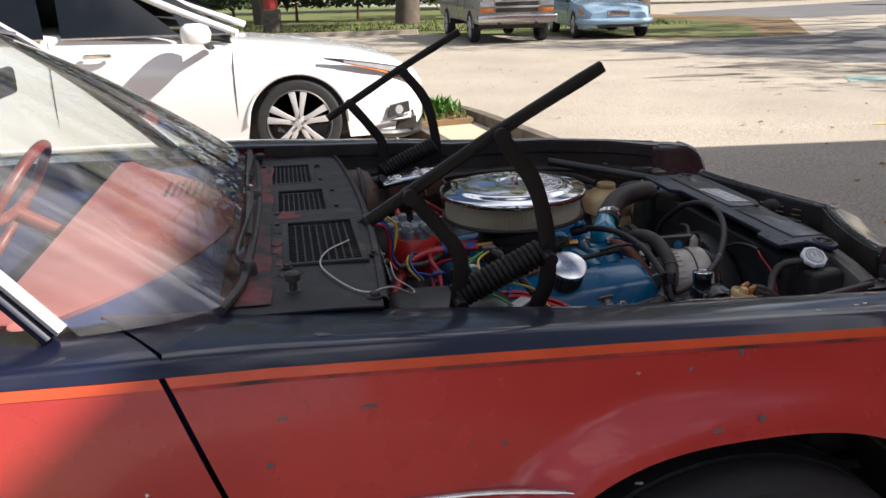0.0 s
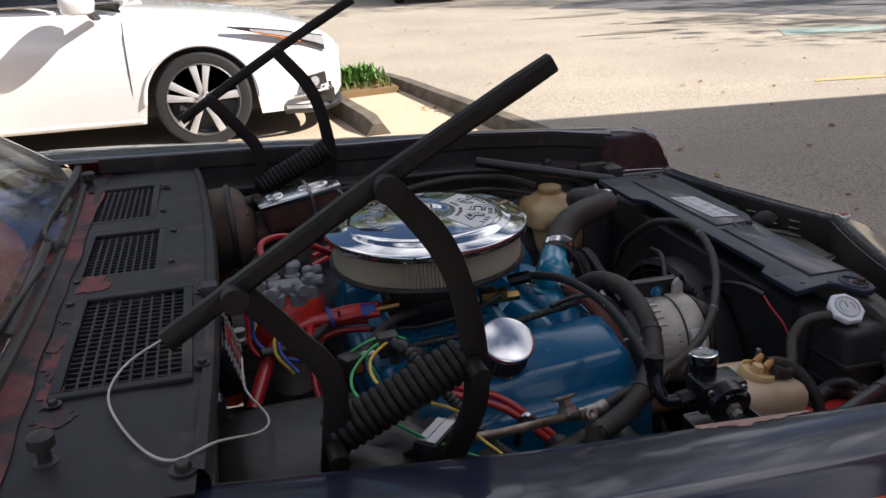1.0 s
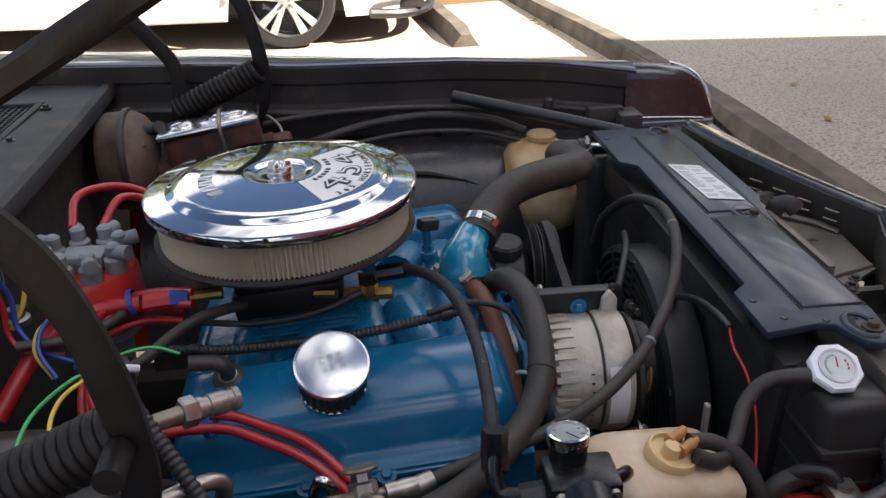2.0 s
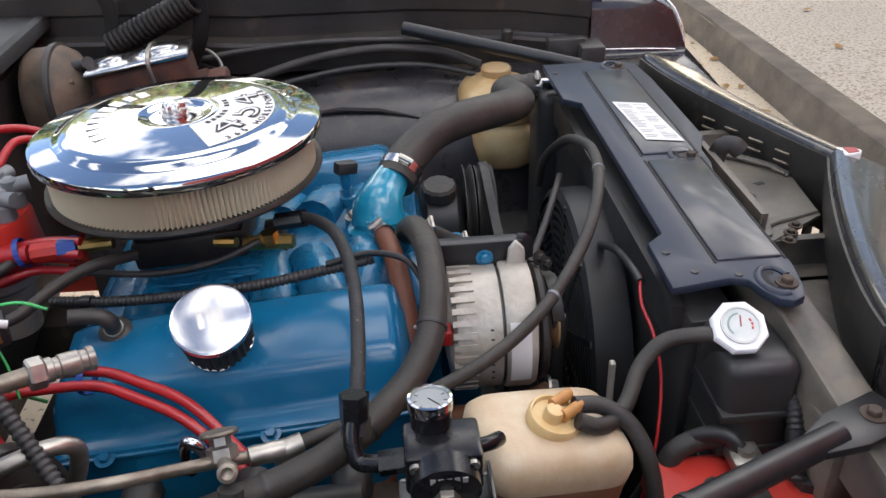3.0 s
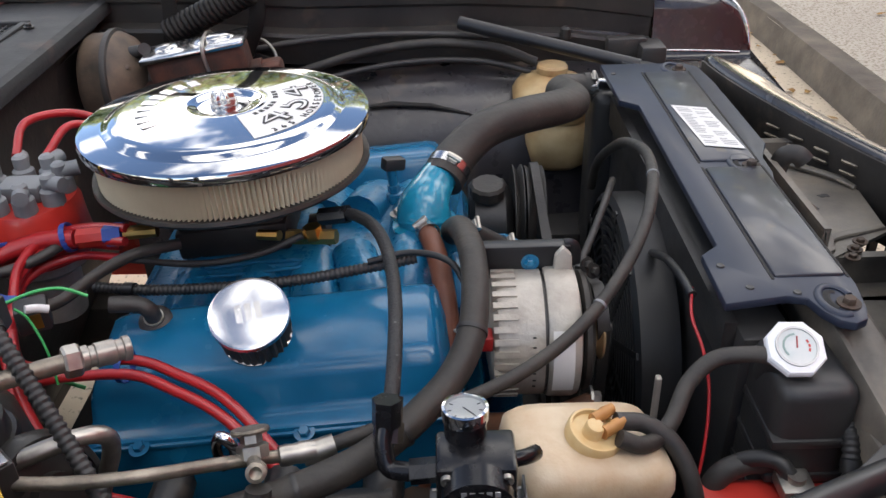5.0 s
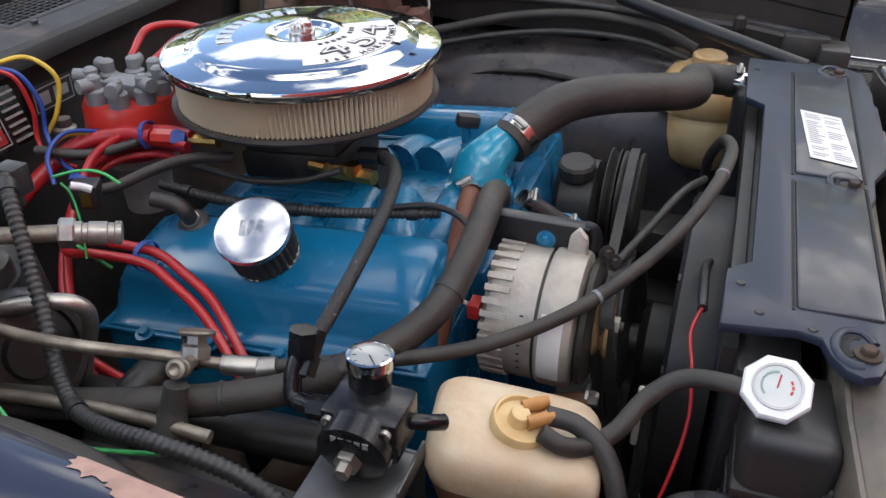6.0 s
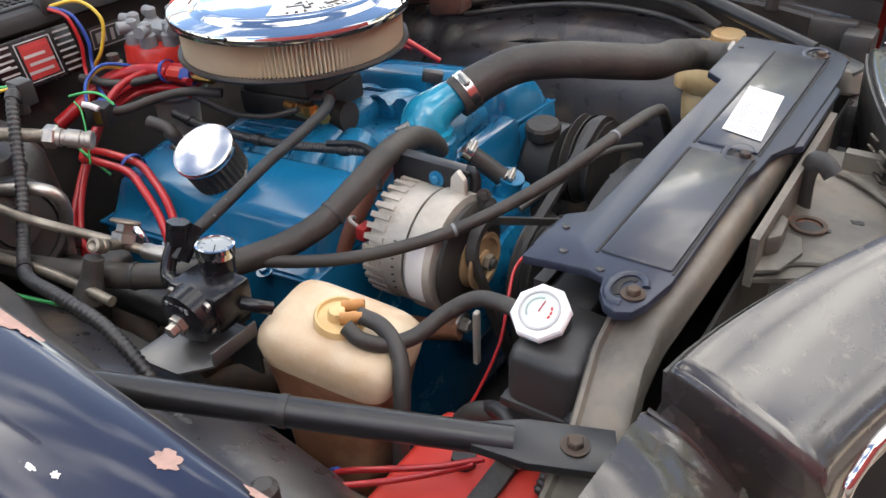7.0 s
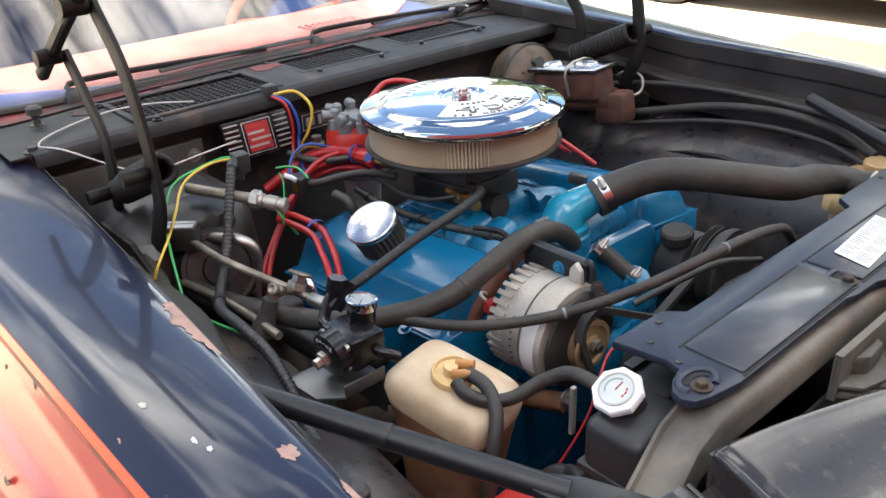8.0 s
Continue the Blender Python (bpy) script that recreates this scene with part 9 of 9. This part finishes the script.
            part("door_handle", tube([(x - 0.09, y, z), (x - 0.07, y + s * 0.028, z + 0.006), (x + 0.07, y + s * 0.028, z + 0.006), (x + 0.09, y, z)], 0.021, 8, 4, flat=0.8), M["worn_chrome"] if cabin.get("chrome") else paint, root, smooth=50)
        if cabin.get("mirror"):
            x = cabin["mirror"]
            mr = part("mirror", jug([(-0.075, 0, 0, 0.05, 0.07), (-0.06, 0, 0, 0.075, 0.105), (0.0, 0, 0, 0.085, 0.118), (0.05, -0.005, 0, 0.075, 0.105), (0.075, -0.01, 0, 0.04, 0.06)], None, 28, 0.75), paint, root, "wing mirror", 50)
            for v in mr.data.vertices:
                v.co.x *= 1.35
                v.co += Vector((x, s * (base_w + 0.22), lookup(belt, x) + 0.095))
            part("mirror_foot", tube([(x + 0.08, s * (base_w + 0.03), lookup(belt, x) - 0.02), (x + 0.06, s * (base_w + 0.16), lookup(belt, x) + 0.035)], 0.038, 10, 4, flat=0.5), M["plastic"], mr, smooth=50)
        part("sill", tube([(wheels[1] + r + 0.09, s * W * 0.95, lookup(bottom, -L / 2) + 0.02), (wheels[0] - r - 0.09, s * W * 0.95, lookup(bottom, -L / 2) + 0.02)], 0.03, 8, 4), paint, root, smooth=50)
    root.matrix_basis = Matrix.Translation(at) @ pose(0, 0, 0, 0, 0, heading)
    return root


def add(root, name, bm, mat, label="", smooth=40):
    o = part(name, bm, mat, None, label, smooth)
    o.parent = root
    return o


# white hatchback, nose to +x, beside the near car
M["darklamp"] = material("smoked_lamp_lens", (0.05, 0.055, 0.06), 0.08, 0.2, scale=14, coat=0.8)
WH = [(-4.64, 0.80), (-4.3, 0.94), (-3.6, 1.0), (-1.2, 1.0), (-0.72, 0.965), (-0.38, 0.88), (-0.14, 0.73), (-0.04, 0.60), (0, 0.48)]
wc = vehicle("white_hatchback", "glossy white compact car with twin-spoke alloy wheels", (0.235, 6.02, 0), 0, 4.64, 0.90,
             [(-4.64, 0.36), (-4.4, 0.22), (-0.5, 0.20), (-0.12, 0.22), (0, 0.30)],
             [(-4.64, 1.05), (-3.4, 1.075), (-2.4, 1.03), (-1.7, 0.97), (-1.3, 0.925), (-0.86, 0.865), (-0.33, 0.785), (-0.12, 0.72), (0, 0.60)],
             [(-4.64, 1.08), (-3.8, 1.10), (-2.6, 1.07), (-1.95, 1.035), (-1.55, 1.01), (-1.1, 0.97), (-0.6, 0.90), (-0.25, 0.81), (0, 0.64)],
             WH, (-1.08, -3.79), 0.345,
             dict(xf=-1.56, xrf=-2.30, xrr=-3.74, xr=-4.44, zr=1.46, wr=0.60, panes=[(-1.55, -1.90, -2.05, -2.08), (-1.94, -2.80, -2.36, -2.86), (-2.92, -3.86, -3.0, -3.64)], seams=(-1.56, -2.90), handles=(-2.55, -3.66), mirror=-1.80, chrome=True), M["whitecar"])
for s in (-1, 1):
    hl = [(x, s * lookup(WH, x) * 0.90 * 0.985, z) for x, z in ((-0.86, 0.850), (-0.70, 0.832), (-0.50, 0.800), (-0.34, 0.772), (-0.22, 0.745), (-0.15, 0.728))]
    add(wc, "headlight", grid([[(x, y + s * 0.010, z) for x, y, z in hl], [(x + 0.01, y + s * 0.014, z - 0.012 - 0.021 * k) for k, (x, y, z) in enumerate(hl)]], thick=0.012), M["darklamp"], "dark swept-back headlight")
    add(wc, "lamp_unit", grid([[(x, y + s * 0.018, z - 0.010) for x, y, z in hl[1:]], [(x + 0.01, y + s * 0.021, z - 0.014 - 0.013 * k) for k, (x, y, z) in enumerate(hl[1:], 1)]], thick=0.006), M["lamp"], "bright lens")
    add(wc, "indicator", grid([[(x, y + s * 0.017, z - 0.014 - 0.011 * k) for k, (x, y, z) in enumerate(hl[1:4], 1)], [(x + 0.01, y + s * 0.020, z - 0.012 - 0.021 * k) for k, (x, y, z) in enumerate(hl[1:4], 1)]], thick=0.006), M["amberlamp"], "amber indicator")
    fog = [(-0.33, s * 0.785, 0.44), (-0.17, s * 0.705, 0.46), (-0.16, s * 0.698, 0.37), (-0.36, s * 0.798, 0.34)]
    add(wc, "fog_recess", grid([[fog[0], fog[1]], [fog[3], fog[2]]], thick=0.02), M["plastic"], "black fog lamp recess")
    add(wc, "fog_trim", tube([(-0.42, s * 0.83, 0.305), (-0.28, s * 0.775, 0.315), (-0.14, s * 0.705, 0.33), (-0.13, s * 0.695, 0.38)], 0.014, 8, 5), M["chrome"], "chrome fog lamp trim")
    add(wc, "fog_lamp", lathe([(0, 0.02), (0.04, 0.015), (0.045, 0), (0, 0)], axis_m((-0.255, s * 0.752, 0.40), (0.45, s * 0.88, 0)), 20), M["lamp"])
add(wc, "front_skirt", tube([(-0.50, -0.86, 0.22), (-0.25, -0.77, 0.20), (-0.06, -0.5, 0.19), (0.0, 0, 0.19), (-0.06, 0.5, 0.19), (-0.25, 0.77, 0.20), (-0.50, 0.86, 0.22)], 0.035, 8, 5), M["plastic"], "black lower skirt")
add(wc, "grille", box(-0.02, 0.012, -0.40, 0.40, 0.34, 0.52, 0.02), M["plastic"])

# pewter pickup, nose towards the near car
pk = vehicle("pewter_truck", "dusty pewter full-size pickup truck facing the lot", (4.69, 18.4, lot_z(18.8)), -91, 5.6, 0.97,
             [(-5.6, 0.55), (-0.4, 0.48), (0, 0.46)], [(-5.6, 1.12), (-2.2, 1.14), (-0.3, 1.08), (0, 1.0)], [(-5.6, 1.12), (-1.6, 1.22), (-0.4, 1.16), (-0.08, 1.10), (0, 1.02)],
             [(-5.6, 0.95), (-0.5, 1.0), (-0.12, 0.97), (0, 0.93)], (-0.95, -4.3), 0.37,
             dict(xf=-1.45, xrf=-2.05, xrr=-3.3, xr=-3.6, zr=1.80, wr=0.72, panes=[(-1.75, -2.6, -2.15, -2.62), (-2.7, -3.4, -2.72, -3.3)], seams=(-1.6, -2.66), handles=(-2.5,), mirror=-1.7), M["tan_truck"])
add(pk, "bumper", box(-0.10, 0.13, -0.97, 0.97, 0.50, 0.68, 0.03, 3), M["worn_chrome"], "pale front bumper")
add(pk, "grille", box(-0.03, 0.03, -0.52, 0.52, 0.74, 0.98, 0.01), M["plastic"], "black grille")
add(pk, "grille_bar", box(0.0, 0.045, -0.56, 0.56, 0.835, 0.885, 0.01), M["tan_truck"], "painted grille bar")
add(pk, "grille_trim", box(0.0, 0.04, -0.56, 0.56, 0.975, 1.0, 0.008), M["worn_chrome"])
for s in (-1, 1):
    add(pk, "headlight", box(-0.06, 0.035, s * 0.74 - 0.17, s * 0.74 + 0.17, 0.87, 0.985, 0.015), M["lamp"], "headlight")
    add(pk, "indicator", box(-0.06, 0.035, s * 0.74 - 0.17, s * 0.74 + 0.17, 0.745, 0.835, 0.015), M["amberlamp"], "amber and clear turn lamp")
    add(pk, "tow_hook", box(0.10, 0.17, s * 0.45 - 0.04, s * 0.45 + 0.04, 0.42, 0.50, 0.02), M["plastic"])

# light blue saloon beside it
sd = vehicle("blue_saloon_car", "pale blue older saloon car parked beside the truck", (7.40, 18.7, lot_z(19.1)), -97, 5.3, 0.95,
             [(-5.3, 0.34), (-0.3, 0.24), (0, 0.30)], [(-5.3, 0.86), (-2.0, 0.92), (-0.4, 0.80), (0, 0.62)], [(-5.3, 0.88), (-1.6, 0.97), (-0.7, 0.90), (-0.2, 0.80), (0, 0.66)],
             [(-5.3, 0.85), (-4.8, 0.97), (-0.6, 0.99), (-0.25, 0.92), (0, 0.76)], (-0.95, -3.85), 0.325,
             dict(xf=-1.55, xrf=-2.25, xrr=-3.4, xr=-4.1, zr=1.42, wr=0.64, panes=[(-1.85, -2.72, -2.3, -2.74), (-2.82, -3.6, -2.84, -3.4)], seams=(-1.7, -2.78), handles=(-2.6,), mirror=-1.85), M["lightblue"])
add(sd, "grille", box(-0.05, 0.012, -0.28, 0.28, 0.555, 0.705, 0.012), M["worn_chrome"], "chrome grille")
add(sd, "bumper", tube([(-0.45, -0.93, 0.44), (-0.12, -0.84, 0.44), (0.03, -0.5, 0.44), (0.05, 0, 0.44), (0.03, 0.5, 0.44), (-0.12, 0.84, 0.44), (-0.45, 0.93, 0.44)], 0.075, 10, 5), M["lightblue"], "body-coloured bumper")
add(sd, "lower_slot", box(0.0, 0.06, -0.55, 0.55, 0.30, 0.345, 0.01), M["plastic"])
for s in (-1, 1):
    add(sd, "headlight", grid([[(-0.06, s * 0.30, 0.695), (-0.16, s * 0.62, 0.70), (-0.30, s * 0.80, 0.71)], [(0.0, s * 0.30, 0.58), (-0.08, s * 0.64, 0.585), (-0.22, s * 0.83, 0.60)]], thick=0.02), M["lamp"], "clear headlight")
    add(sd, "indicator", grid([[(-0.30, s * 0.80, 0.70), (-0.50, s * 0.90, 0.715)], [(-0.22, s * 0.835, 0.605), (-0.46, s * 0.925, 0.63)]], thick=0.02), M["amberlamp"], "amber corner lamp")
